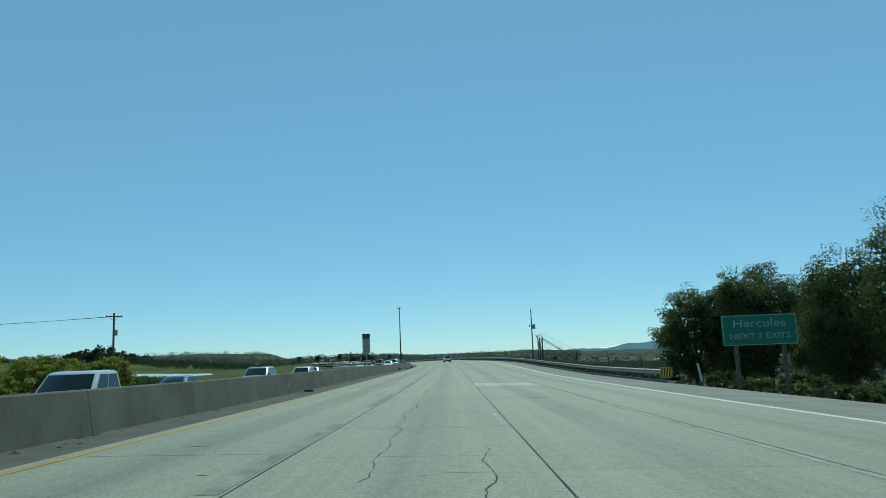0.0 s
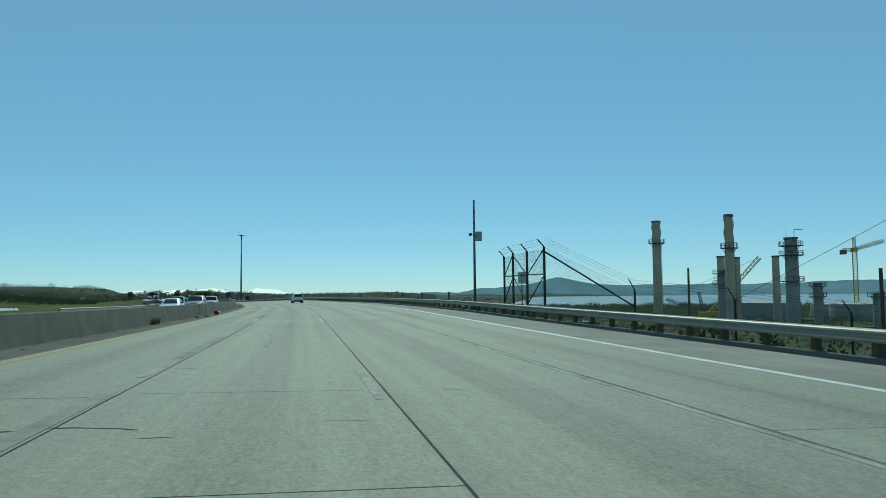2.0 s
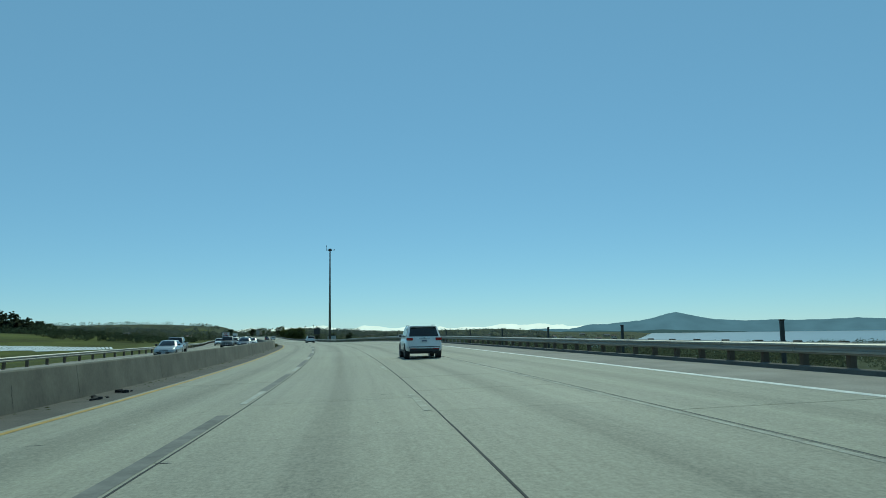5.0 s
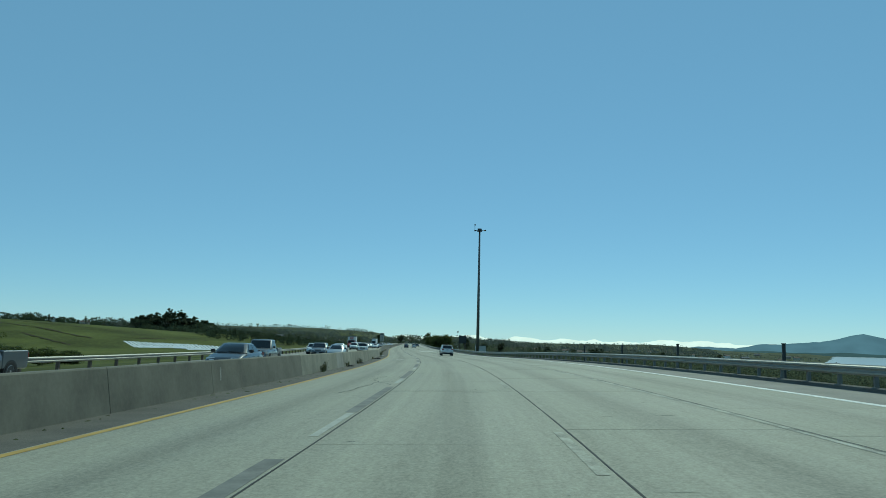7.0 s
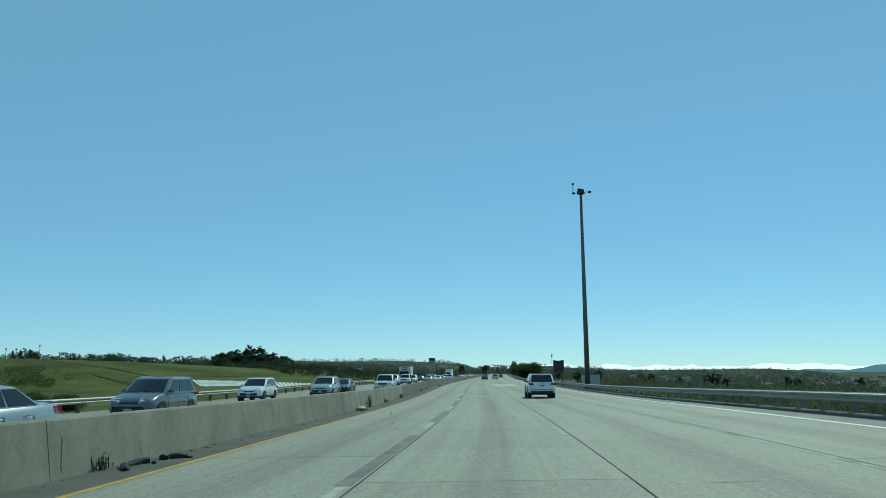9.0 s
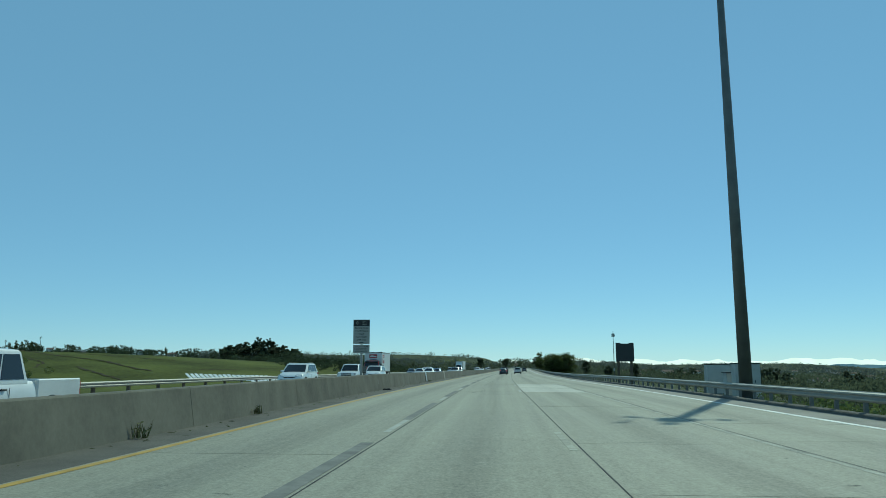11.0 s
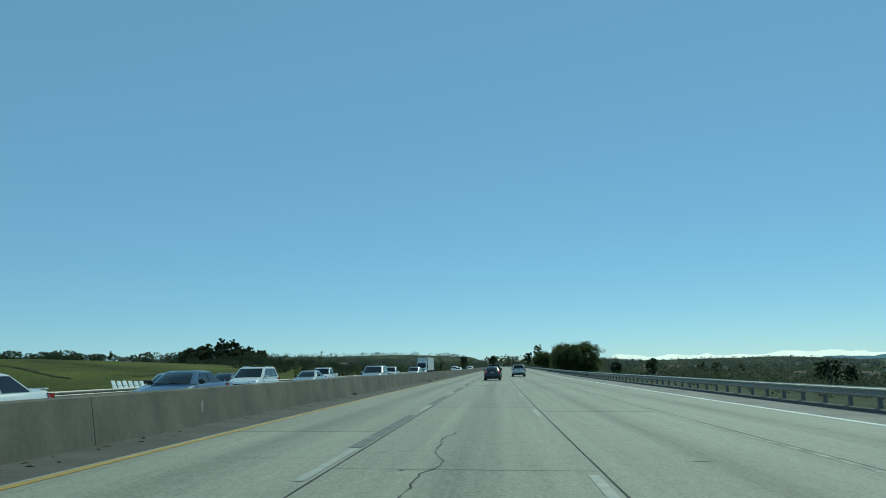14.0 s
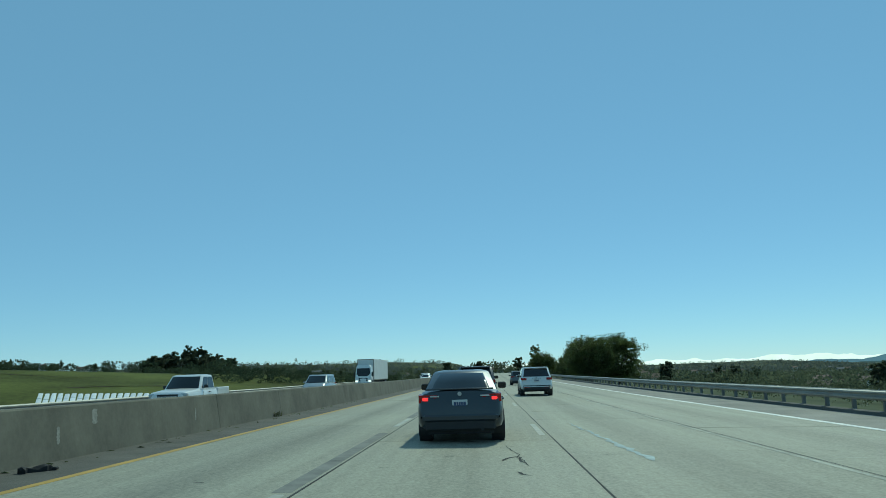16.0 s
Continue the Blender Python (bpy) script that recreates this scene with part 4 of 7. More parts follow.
# ---- delineator posts behind the rail ----
delin = None
for s in (125.2, 137.2, 149.0, 160.6, 173.0, 185.4, 197.8, 209.5, 221.3, 233.2, 245.0, 257.0, 269.0, 280.1, 291.4):
    m = road_pose(s, rail_off(s) + 0.75, -0.4)
    if delin is None:
        delin = thing("delineator_post", m, "short dark steel post standing behind the guard rail", "post", "posts behind the guard rail")
        part("shaft", Shape().box(-0.06, 0.06, -0.045, 0.045, -0.6, 1.72, 0.01), DARK_STEEL, delin)
        part("cap", Shape().box(-0.075, 0.075, -0.06, 0.06, 1.72, 1.76, 0.01), DARK_STEEL, delin)
    else:
        copy_thing(delin, m)

# ---- lettering ----
def letters(text, height, material, parent, x, y, z, width=None, align='CENTER', name="lettering", facing=-1):
    """Raised lettering in the xz plane, read from the -y side (facing -1) or the +y side."""
    cu = bpy.data.curves.new("t", 'FONT')
    cu.body, cu.size, cu.extrude, cu.align_x = text, height * 1.38, 0.004, align
    ob = bpy.data.objects.new("t", cu)
    scene.collection.objects.link(ob)
    dg = bpy.context.evaluated_depsgraph_get()
    me = bpy.data.meshes.new_from_object(ob.evaluated_get(dg))
    bpy.data.objects.remove(ob)
    co = np.array([v.co[:] for v in me.vertices])
    sx = 1.0
    if width:
        sx = width / max(1e-6, co[:, 0].max() - co[:, 0].min())
    for v in me.vertices:
        px, pz, py = v.co.x * sx, v.co.y, v.co.z
        v.co = (x - px * facing, y + facing * py, z + pz) if facing > 0 else (x + px, y - py, z + pz)
    bm = bmesh.new()
    bm.from_mesh(me)
    todo, made = set(bm.verts), []
    while todo:
        group, stack = set(), [todo.pop()]
        while stack:
            v = stack.pop()
            group.add(v)
            for e in v.link_edges:
                w = e.other_vert(v)
                if w in todo:
                    todo.discard(w)
                    stack.append(w)
        sh = Shape()
        order = {v: i for i, v in enumerate(group)}
        faces = {f for v in group for f in v.link_faces}
        sh.add([v.co for v in order], [[order[v] for v in f.verts] for f in faces])
        made.append(part("letter", sh, material, parent))
    bm.free()
    return made


# green destination sign before the oaks
sign = thing("destination_sign", road_pose(37.3, 15.95, -0.5, -3), "green destination sign with white lettering on two timber posts", "road sign")
part("panel", Shape().box(-1.87, 1.87, -0.03, 0.03, 2.4, 3.95, 0.01), SIGN_GREEN, sign)
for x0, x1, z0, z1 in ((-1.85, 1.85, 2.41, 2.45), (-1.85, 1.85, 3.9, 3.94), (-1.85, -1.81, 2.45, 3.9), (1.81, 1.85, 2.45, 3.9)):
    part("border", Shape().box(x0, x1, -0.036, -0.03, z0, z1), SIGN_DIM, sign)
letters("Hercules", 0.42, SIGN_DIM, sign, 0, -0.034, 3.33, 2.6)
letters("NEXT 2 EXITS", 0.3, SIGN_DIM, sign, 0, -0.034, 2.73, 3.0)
for x in (-1.2, 1.2):
    part("post", Shape().box(x - 0.09, x + 0.09, 0.03, 0.2, -1.2, 3.9, 0.01), WOOD_POST, sign)

# carpool sign on the barrier
cp = thing("carpool_sign", road_pose(73.0, -8.3, 0.88, 0), "tall white and black carpool sign on a steel post", "road sign")
part("post", Shape().box(-0.045, 0.045, 0.02, 0.1, -1.8, 3.2, 0.005), SIGN_BACK, cp)
part("panel", Shape().box(-0.38, 0.38, -0.01, 0.01, 1.25, 3.22, 0.004), SIGN_BACKLIT, cp)
part("black_header", Shape().box(-0.365, 0.365, -0.015, -0.01, 2.74, 3.2), BLACK, cp)
sh = Shape()
for k in range(4):
    q = [(0, 0.15), (0.085, 0), (0, -0.15), (-0.085, 0)]
    (a, b), (c, d) = q[k], q[(k + 1) % 4]
    sh.add([(a, -0.018, 2.97 + b), (c, -0.018, 2.97 + d), (c * 0.72, -0.018, 2.97 + d * 0.76), (a * 0.72, -0.018, 2.97 + b * 0.76)], [(0, 1, 2, 3)])
part("diamond", sh, SIGN_BACKLIT, cp)
for k, (t, w) in enumerate((("CARPOOL", 0.6), ("IS 3", 0.3), ("OR MORE", 0.58), ("PERSONS", 0.6), ("PER", 0.26), ("VEHICLE", 0.6))):
    letters(t, 0.13, BLACK, cp, 0, -0.012, 2.54 - k * 0.228, w)

# lane sign with a second plate below
hs = thing("bus_lane_sign", road_pose(396.6, barrier_off(396.6) - 0.05, 0.88, 0), "white and black carpool lane sign with a lower plate", "road sign")
part("post", Shape().box(-0.06, 0.06, 0.02, 0.13, -0.6, 2.95, 0.008), SIGN_BACK, hs)
part("panel", Shape().box(-0.46, 0.46, -0.01, 0.01, 1.72, 3.06, 0.004), SIGN_BACKLIT, hs)
part("black_header", Shape().box(-0.445, 0.445, -0.015, -0.01, 2.7, 3.045), BLACK, hs)
sh = Shape()
for k in range(4):
    q = [(0, 0.12), (0.07, 0), (0, -0.12), (-0.07, 0)]
    (a, b), (c, d) = q[k], q[(k + 1) % 4]
    sh.add([(a - 0.24, -0.018, 2.87 + b), (c - 0.24, -0.018, 2.87 + d), (c * 0.7 - 0.24, -0.018, 2.87 + d * 0.74), (a * 0.7 - 0.24, -0.018, 2.87 + b * 0.74)], [(0, 1, 2, 3)])
part("diamond", sh, SIGN_BACKLIT, hs)
letters("LEFT", 0.08, SIGN_BACKLIT, hs, 0.16, -0.018, 2.9)
letters("LANE", 0.08, SIGN_BACKLIT, hs, 0.16, -0.018, 2.76)
for k, (t, w) in enumerate((("BUSES AND", 0.72), ("CARPOOLS", 0.68), ("ONLY", 0.32), ("5AM-10AM", 0.58), ("3PM-7PM", 0.5))):
    letters(t, 0.1, BLACK, hs, 0, -0.012, 2.55 - k * 0.165, w)
part("lettering_bar", Shape().box(-0.12, 0.12, -0.014, -0.01, 1.77, 1.81), BLACK, hs)
part("lower_panel", Shape().box(-0.46, 0.46, -0.01, 0.01, 1.2, 1.68, 0.004), SIGN_BACKLIT, hs)
for k, (t, w) in enumerate((("AUTOS - PICKUPS", 0.74), ("2 SEATERS WITH", 0.76), ("2 PERSONS OK", 0.68))):
    letters(t, 0.075, BLACK, hs, 0, -0.012, 1.54 - k * 0.13, w)

# dark board seen from behind
vb = thing("message_board", road_pose(456, 16.5, -0.8, 0), "dark square board on two heavy timber posts beyond the rail", "road sign")
part("board", Shape().box(-1.18, 1.18, -0.06, 0.14, 3.25, 5.62, 0.02), SIGN_DARK, vb)
for x in (-0.85, 0.85):
    part("post", Shape().box(x - 0.16, x + 0.16, 0.14, 0.46, -1.5, 5.5, 0.02), WOOD_POST, vb)
    part("bracket", Shape().box(x - 0.3, x + 0.3, -0.02, 0.3, 5.62, 5.72, 0.01), DARK_STEEL, vb)
sp = thing("sensor_pole", road_pose(456.2, 15.05, -0.8, 0), "thin steel pole with a small pale sensor box on top", "pole")
part("pole", Shape().tube((0, 0, -1.5), (0, 0, 6.6), 0.045, 0.035), DARK_STEEL, sp)
part("sensor_box", Shape().box(-0.2, 0.2, -0.12, 0.12, 6.55, 6.98, 0.03), SIGN_BACK, sp)
part("finial", Shape().tube((0, 0, 7.05), (0, 0, 7.25), 0.03, 0.02), DARK_STEEL, sp)
part("cable_box", Shape().box(-0.1, 0.1, -0.16, -0.04, 2.0, 2.4, 0.01), SIGN_BACK, sp)

CABINET = mat("grey_cabinet_paint", (0.46, 0.46, 0.43), 0.55, 0.2, var=0.15, scale=1.5, fine=8)
for s, o, w, h in ((416.0, 17.2, 1.9, 2.35), (412.4, 17.1, 1.0, 1.7), (409.8, 17.3, 1.7, 2.35)):
    cb = thing("equipment_cabinet", road_pose(s, o, -0.65, 0), "plain grey roadside equipment cabinet behind the guard rail", "cabinet", "cabinets by the rail")
    part("body", Shape().box(-w / 2, w / 2, -0.5, 0.5, 0.12, h, 0.03), CABINET, cb)
    part("lid", Shape().box(-w / 2 - 0.06, w / 2 + 0.06, -0.56, 0.56, h, h + 0.09, 0.03), DARK_STEEL, cb)
    part("plinth", Shape().box(-w / 2 - 0.08, w / 2 + 0.08, -0.58, 0.58, -0.6, 0.12, 0.02), PALE, cb)
    part("door", Shape().box(-w / 2 + 0.07, w / 2 - 0.07, -0.515, -0.5, 0.25, h - 0.1, 0.006), CABINET, cb)
    part("handle", Shape().box(w / 4, w / 4 + 0.04, -0.55, -0.515, h * 0.45, h * 0.45 + 0.18, 0.005), DARK_STEEL, cb)

# ---- masts and poles ----
MAST_PAINT = mat("weathered_mast_steel", (0.16, 0.16, 0.15), 0.6, 0.5, var=0.25, scale=1.2, fine=9)
mast = thing("high_mast", road_pose(404, 15.4, -0.6, 0), "very tall tapered steel lighting mast with a small head", "mast")
sh = Shape()
sh.tube((0, 0, -1.5), (0, 0, 30.4), 0.42, 0.2, 12)
part("shaft", sh, MAST_PAINT, mast, smooth=True)
part("base_plate", Shape().tube((0, 0, -0.1), (0, 0, 0.25), 0.65, 0.65, 12), DARK_STEEL, mast)
part("head_ring", Shape().tube((0, 0, 30.2), (0, 0, 30.9), 0.62, 0.5, 12), DARK_STEEL, mast)
for a in range(3):
    c, q = math.cos(a * 2.094 + 0.2), math.sin(a * 2.094 + 0.2)
    arm = part("arm", Shape().tube((0.3 * c, 0.3 * q, 30.5), (1.5 * c, 1.5 * q, 30.6), 0.06), DARK_STEEL, mast)
    part("lamp_head", Shape().box(1.45 * c - 0.22, 1.45 * c + 0.22, 1.45 * q - 0.22, 1.45 * q + 0.22, 30.45, 30.72, 0.05), DARK_STEEL, mast)
part("whip", Shape().tube((-1.2, 0, 30.5), (-1.2, 0, 31.9), 0.05), DARK_STEEL, mast)
part("whip_tip", Shape().box(-1.35, -1.0, -0.08, 0.08, 31.7, 31.95, 0.02), DARK_STEEL, mast)

cpole = thing("camera_pole", road_pose(122, 14.1, -0.6, 0), "slim dark pole with a camera box on one side", "pole")
part("shaft", Shape().tube((0, 0, -1), (0, 0, 9.45), 0.13, 0.075, 10), MAST_PAINT, cpole, smooth=True)
part("equipment_box", Shape().box(0.12, 0.6, -0.2, 0.2, 6.1, 6.85, 0.03), SIGN_BACK, cpole)
part("bracket", Shape().tube((0, 0, 6.5), (0.2, 0, 6.5), 0.04), DARK_STEEL, cpole)
part("camera_arm", Shape().tube((0, 0, 6.55), (-0.3, -0.1, 6.6), 0.035), DARK_STEEL, cpole)
part("camera", Shape().box(-0.45, -0.25, -0.2, 0.05, 6.5, 6.72, 0.02), DARK_STEEL, cpole)


def utility_pole(m, height, arms, label):
    p = thing("utility_pole", m, label, "utility pole")
    part("shaft", Shape().tube((0, 0, -2), (0, 0, height), 0.19, 0.13, 9), WOOD_POST, p, smooth=True)
    for z, w in arms:
        part("crossarm", Shape().box(-w, w, -0.07, 0.07, height - z - 0.07, height - z + 0.07, 0.01), WOOD_POST, p)
        for x in (-w * 0.9, -w * 0.45, w * 0.45, w * 0.9):
            part("insulator", Shape().tube((x, 0, height - z + 0.07), (x, 0, height - z + 0.24), 0.045, 0.03, 6), DARK_STEEL, p)
        for q in (-1, 1):
            part("brace", Shape().tube((q * w * 0.6, 0.08, height - z), (0, 0.12, height - z - 0.7), 0.025, n=5), DARK_STEEL, p)
    return p


def wire(points, sag, r, name, label):
    sh = Shape()
    rows = []
    p, q = Vector(points[0]), Vector(points[1])
    pts = [p.lerp(q, u) - Vector((0, 0, sag * 4 * u * (1 - u))) for u in np.linspace(0, 1, 13)]
    w = (q - p).normalized()
    u_ = w.orthogonal().normalized() * r
    v_ = w.cross(u_)
    sh.loft([[a + u_, a + v_, a - u_, a - v_] for a in pts])
    ob = part(name, sh, BLACK)
    return tagged(ob, label, "cable")


def base_on_ground(s, o):
    p = road(s, o)
    return ground_at(p.x, p.y) - float(road(s, o).z)


dz = base_on_ground(103, -47.6)
up = utility_pole(road_pose(103, -47.6, dz, 30), 10.6 - 0.4 - dz, ((0.5, 1.1),), "dark timber utility pole with a crossarm")
part("transformer", Shape().tube((0.32, 0, 7.0 - dz), (0.32, 0, 7.8 - dz), 0.2, n=10), SIGN_BACK, up)
top = road(103, -47.6, 9.6)
for k in (-0.8, 0.0, 0.8):
    wire((top + Vector((k, 0, 0.1)), road(60, -130, 10.0 + k * 0.3)), 1.6, 0.022, "power_line", "thin dark overhead power line")
dz = base_on_ground(95.2, 33.5)
up2 = utility_pole(road_pose(95.2, 33.5, dz, -20), 7.9 - dz, ((0.35, 1.3), (1.3, 0.9)), "heavy twin timber utility pole with crossarms")
part("twin_shaft", Shape().tube((0.75, 0.3, -2), (0.75, 0.3, 7.2 - dz), 0.17, 0.12, 9), WOOD_POST, up2, smooth=True)
part("riser_pipe", Shape().tube((-0.2, -0.1, -1), (-0.18, -0.1, 6 - dz), 0.05, n=6), DARK_STEEL, up2)
part("transformer", Shape().tube((0.35, -0.25, 4.0 - dz), (0.35, -0.25, 5.0 - dz), 0.26, n=10), SIGN_BACK, up2)
top = road(95.2, 33.5, 7.6)
for k in (-1.0, 0.0, 1.0):
    wire((top + Vector((k, 0, 0.1)), road(60, 95, 9.0 + 0.3 * k)), 1.4, 0.02, "power_line", "thin dark overhead power line")
wire((top - Vector((0, 0, 0.3)), road(118, 27, -3.0)), 0.1, 0.015, "guy_wire", "slanting steel guy wire of the utility pole")
for s, o, h in ((101.0, 33.0, 3.4),):
    dz = base_on_ground(s, o)
    g = thing("bare_post", road_pose(s, o, dz), "bare dark timber post in the scrub", "post")
    part("shaft", Shape().tube((0, 0, -1), (0, 0, h + 1.2 - dz - 2), 0.12, 0.1, 8), WOOD_POST, g)

# ---- chain-link screen with barbed wire ----
FENCE_STEEL = mat("fence_steel", (0.03, 0.034, 0.034), 0.6, 0.3, var=0.2, scale=4)
fence = thing("security_fence", Matrix.Identity(4), "tall chain-link fence with barbed wire and braced posts", "fence")
SP = [(102.3, 3.88), (105.4, 3.8), (108.8, 3.85), (112.5, 3.75)]
FO = 13.15
FENCE_S, FENCE_O = (102.3, 105.4, 108.8, 112.5), (13.1, 13.12, 13.3, 13.8)


def fence_at(s, z):
    return road(s, float(np.interp(s, FENCE_S, FENCE_O)), z)


for k, (s, h) in enumerate(SP):
    part("post", Shape().tube(fence_at(s, -1.2), fence_at(s, h), 0.075, n=8), FENCE_STEEL, fence)
    part("barb_arm", Shape().tube(fence_at(s, h), fence_at(s + 0.2, h + 0.42) - Vector((0.3, 0, 0)), 0.035, n=6), FENCE_STEEL, fence)
for k in range(3):
    (a, ha), (b, hb) = SP[k], SP[k + 1]
    part("mid_rail", Shape().tube(fence_at(a, 2.4), fence_at(b, 2.4), 0.035, n=6), FENCE_STEEL, fence)
    lo, hi = (a, b) if k != 1 else (b, a)
    part("brace", Shape().tube(fence_at(lo, ha - 0.1), fence_at(hi, 2.4), 0.035, n=6), FENCE_STEEL, fence)
    part("brace", Shape().tube(fence_at(lo, 2.35), fence_at(hi, 0.7), 0.035, n=6), FENCE_STEEL, fence)
    sh = Shape()
    z0, z1 = 0.1, min(ha, hb) - 0.05
    H, W, d = z1 - z0, b - a, 0.085
    for q in (1, -1):
        c = -H
        while c < W:
            u0, u1 = max(0, c), min(W, c + H)
            if u1 > u0:
                zz = [(u - c) for u in (u0, u1)]
                p0, p1 = (fence_at(a + u, (z0 + v) if q > 0 else (z1 - v)) for u, v in zip((u0, u1), zz))
                up_ = Vector((0, 0, 0.006))
                sh.add([p0 - up_, p1 - up_, p1 + up_, p0 + up_], [(0, 1, 2, 3)])
            c += d
    part("mesh_panel", sh, FENCE_STEEL, fence)
for j in range(3):
    f = (j + 1) / 3
    for (a, ha), (b, hb) in zip(SP, SP[1:]):
        part("barbed_wire", Shape().tube(fence_at(a + 0.2 * f, ha + 0.42 * f) - Vector((0.3 * f, 0, 0)), fence_at(b + 0.2 * f, hb + 0.42 * f) - Vector((0.3 * f, 0, 0)), 0.007, n=4), FENCE_STEEL, fence)
# the fence turns away from the road and runs down the bank
LOW = [(102.3, FO, 3.88), (100.6, 17.5, 1.5), (97.0, 21.0, 1.0), (93.5, 24.5, 0.4), (90.0, 28.0, -0.2)]
for k, (s, o, h) in enumerate(LOW[1:]):
    part("post", Shape().tube(road(s, o, -4.5), road(s, o, h), 0.06, n=8), FENCE_STEEL, fence)
    part("barb_arm", Shape().tube(road(s, o, h), road(s + 0.3, o - 0.2, h + 0.6), 0.03, n=6), FENCE_STEEL, fence)
part("brace", Shape().tube(road(102.3, FO, 3.6), road(100.6, 17.5, 0.6), 0.045, n=6), FENCE_STEEL, fence)
for k in range(len(LOW) - 1):
    (s0, o0, h0), (s1, o1, h1) = LOW[k], LOW[k + 1]
    for j in range(3):
        part("barbed_wire", Shape().tube(road(s0, o0, h0 + 0.2 + 0.15 * j), road(s1, o1, h1 + 0.2 + 0.15 * j), 0.007, n=4), FENCE_STEEL, fence)
    sh = Shape()
    N = 34
    for q in (1, -1):
        for c in range(-N, N):
            u0, u1 = max(0, c), min(N, c + N)
            pts = []
            for u in (u0, u1):
                f, g = u / N, (u - c) / N
                g = g if q > 0 else 1 - g
                top_, bot = h0 + (h1 - h0) * f, -2.8
                pts.append(road(s0 + (s1 - s0) * f, o0 + (o1 - o0) * f, bot + (top_ - bot) * g))
            up_ = Vector((0, 0, 0.005))
            if (pts[0] - pts[1]).length > 0.01:
                sh.add([pts[0] - up_, pts[1] - up_, pts[1] + up_, pts[0] + up_], [(0, 1, 2, 3)])
    part("mesh_panel", sh, FENCE_STEEL, fence)
nb = thing("notice_board", road_pose(106.9, FO + 0.12, 1.9), "small pale notice plate hung behind the fence", "sign")
part("plate", Shape().box(-0.25, 0.25, -0.01, 0.01, 0.0, 0.7, 0.004), SIGN_WHITE, nb)
part("stake", Shape().tube((0, 0.03, -3.0), (0, 0.03, 0.5), 0.03, n=6), FENCE_STEEL, nb)

# ---- litter and weeds by the barrier ----
cone = thing("traffic_cone", road_pose(126.0, -6.25, 0.16, 60) @ pose(0, 0, 0, 0, 78, 0), "red traffic cone lying knocked over by the barrier", "traffic cone")
part("base", Shape().box(-0.19, 0.19, -0.19, 0.19, -0.36, -0.32, 0.012), RED, cone)
sh = Shape()
sh.loft([[(r * math.cos(a * 0.5236), r * math.sin(a * 0.5236), z) for a in range(12)] for r, z in ((0.14, -0.32), (0.105, -0.1), (0.075, 0.1), (0.03, 0.38))])
part("body", sh, RED, cone, smooth=True)
part("collar", Shape().loft([[(r * math.cos(a * 0.5236), r * math.sin(a * 0.5236), z) for a in range(12)] for r, z in ((0.108, -0.1), (0.079, 0.1))], False), SIGN_WHITE, cone)
BAG = mat("grimy_plastic_sack", (0.34, 0.325, 0.29), 0.6, var=0.4, scale=6, fine=30, bump=0.6)
bag = thing("rubbish_sack", road_pose(328.6, -6.75) @ Matrix.Scale(0.75, 4), "grimy pale sack slumped on the shoulder", "litter")
rr = np.random.default_rng(5)
sh = Shape()
rings = []
for k in range(9):
    t = k / 8
    w = 0.5 * math.sin(math.pi * min(0.97, 0.06 + t)) ** 0.6
    rings.append([(w * (0.55 + 0.25 * rr.random()) * math.cos(a), -0.55 + 1.1 * t, max(0.005, 0.12 + 0.3 * w * math.sin(a) * (0.7 + 0.5 * rr.random()))) for a in np.linspace(0, 2 * math.pi, 12, endpoint=False)])
part("sack", sh.loft(rings), BAG, bag, smooth=True)
for x, y in ((0.2, 0.8), (-0.15, 1.1)):
    part("scrap", Shape().box(x - 0.12, x + 0.12, y - 0.2, y + 0.2, 0.0, 0.05, 0.012), SHOULDER_DARK, bag)
for j, (s, o, l, turn) in enumerate(((185.0, -6.75, 0.9, 5), (187.3, -6.75, 0.6, 10), (305.5, -6.75, 1.3, 8), (306.8, -6.6, 0.5, -20), (276.5, -6.7, 0.5, 15), (285.0, -6.8, 0.7, 0), (120.5, -6.6, 1.4, 4), (117.5, -6.85, 0.5, -15), (36.0, -6.9, 0.4, 10), (400.5, -6.7, 0.35, 0), (526.0, -6.85, 0.45, 12))):
    rr = random.Random(300 + j)
    sc_ = thing("tyre_scrap", road_pose(s, o, 0.0, turn), "torn black strip of tyre tread lying on the shoulder", "litter", "scraps along the barrier")
    rows = []
    for i in range(12):
        u = i / 11
        k = 0.09 * rr.uniform(0.5, 1.2) * (0.4 if i in (0, 11) else 1)
        c = 0.12 * math.sin(u * 5 + j)
        z = 0.015 + 0.05 * abs(math.sin(u * 6 + j * 1.3))
        rows.append([(c - k, (u - 0.5) * l, z), (c, (u - 0.5) * l, z + 0.025), (c + k, (u - 0.5) * l, z), (c + k, (u - 0.5) * l, -0.015), (c - k, (u - 0.5) * l, -0.015)])
    part("tread", Shape().loft(rows), RUBBER, sc_)
    part("crumb", Shape().box(0.2, 0.27, l * 0.3, l * 0.3 + 0.1, -0.015, 0.03, 0.01), RUBBER, sc_)
WEED = mat("dry_weed", (0.12, 0.12, 0.045), 0.9, var=0.4, scale=6, islands=0.4)
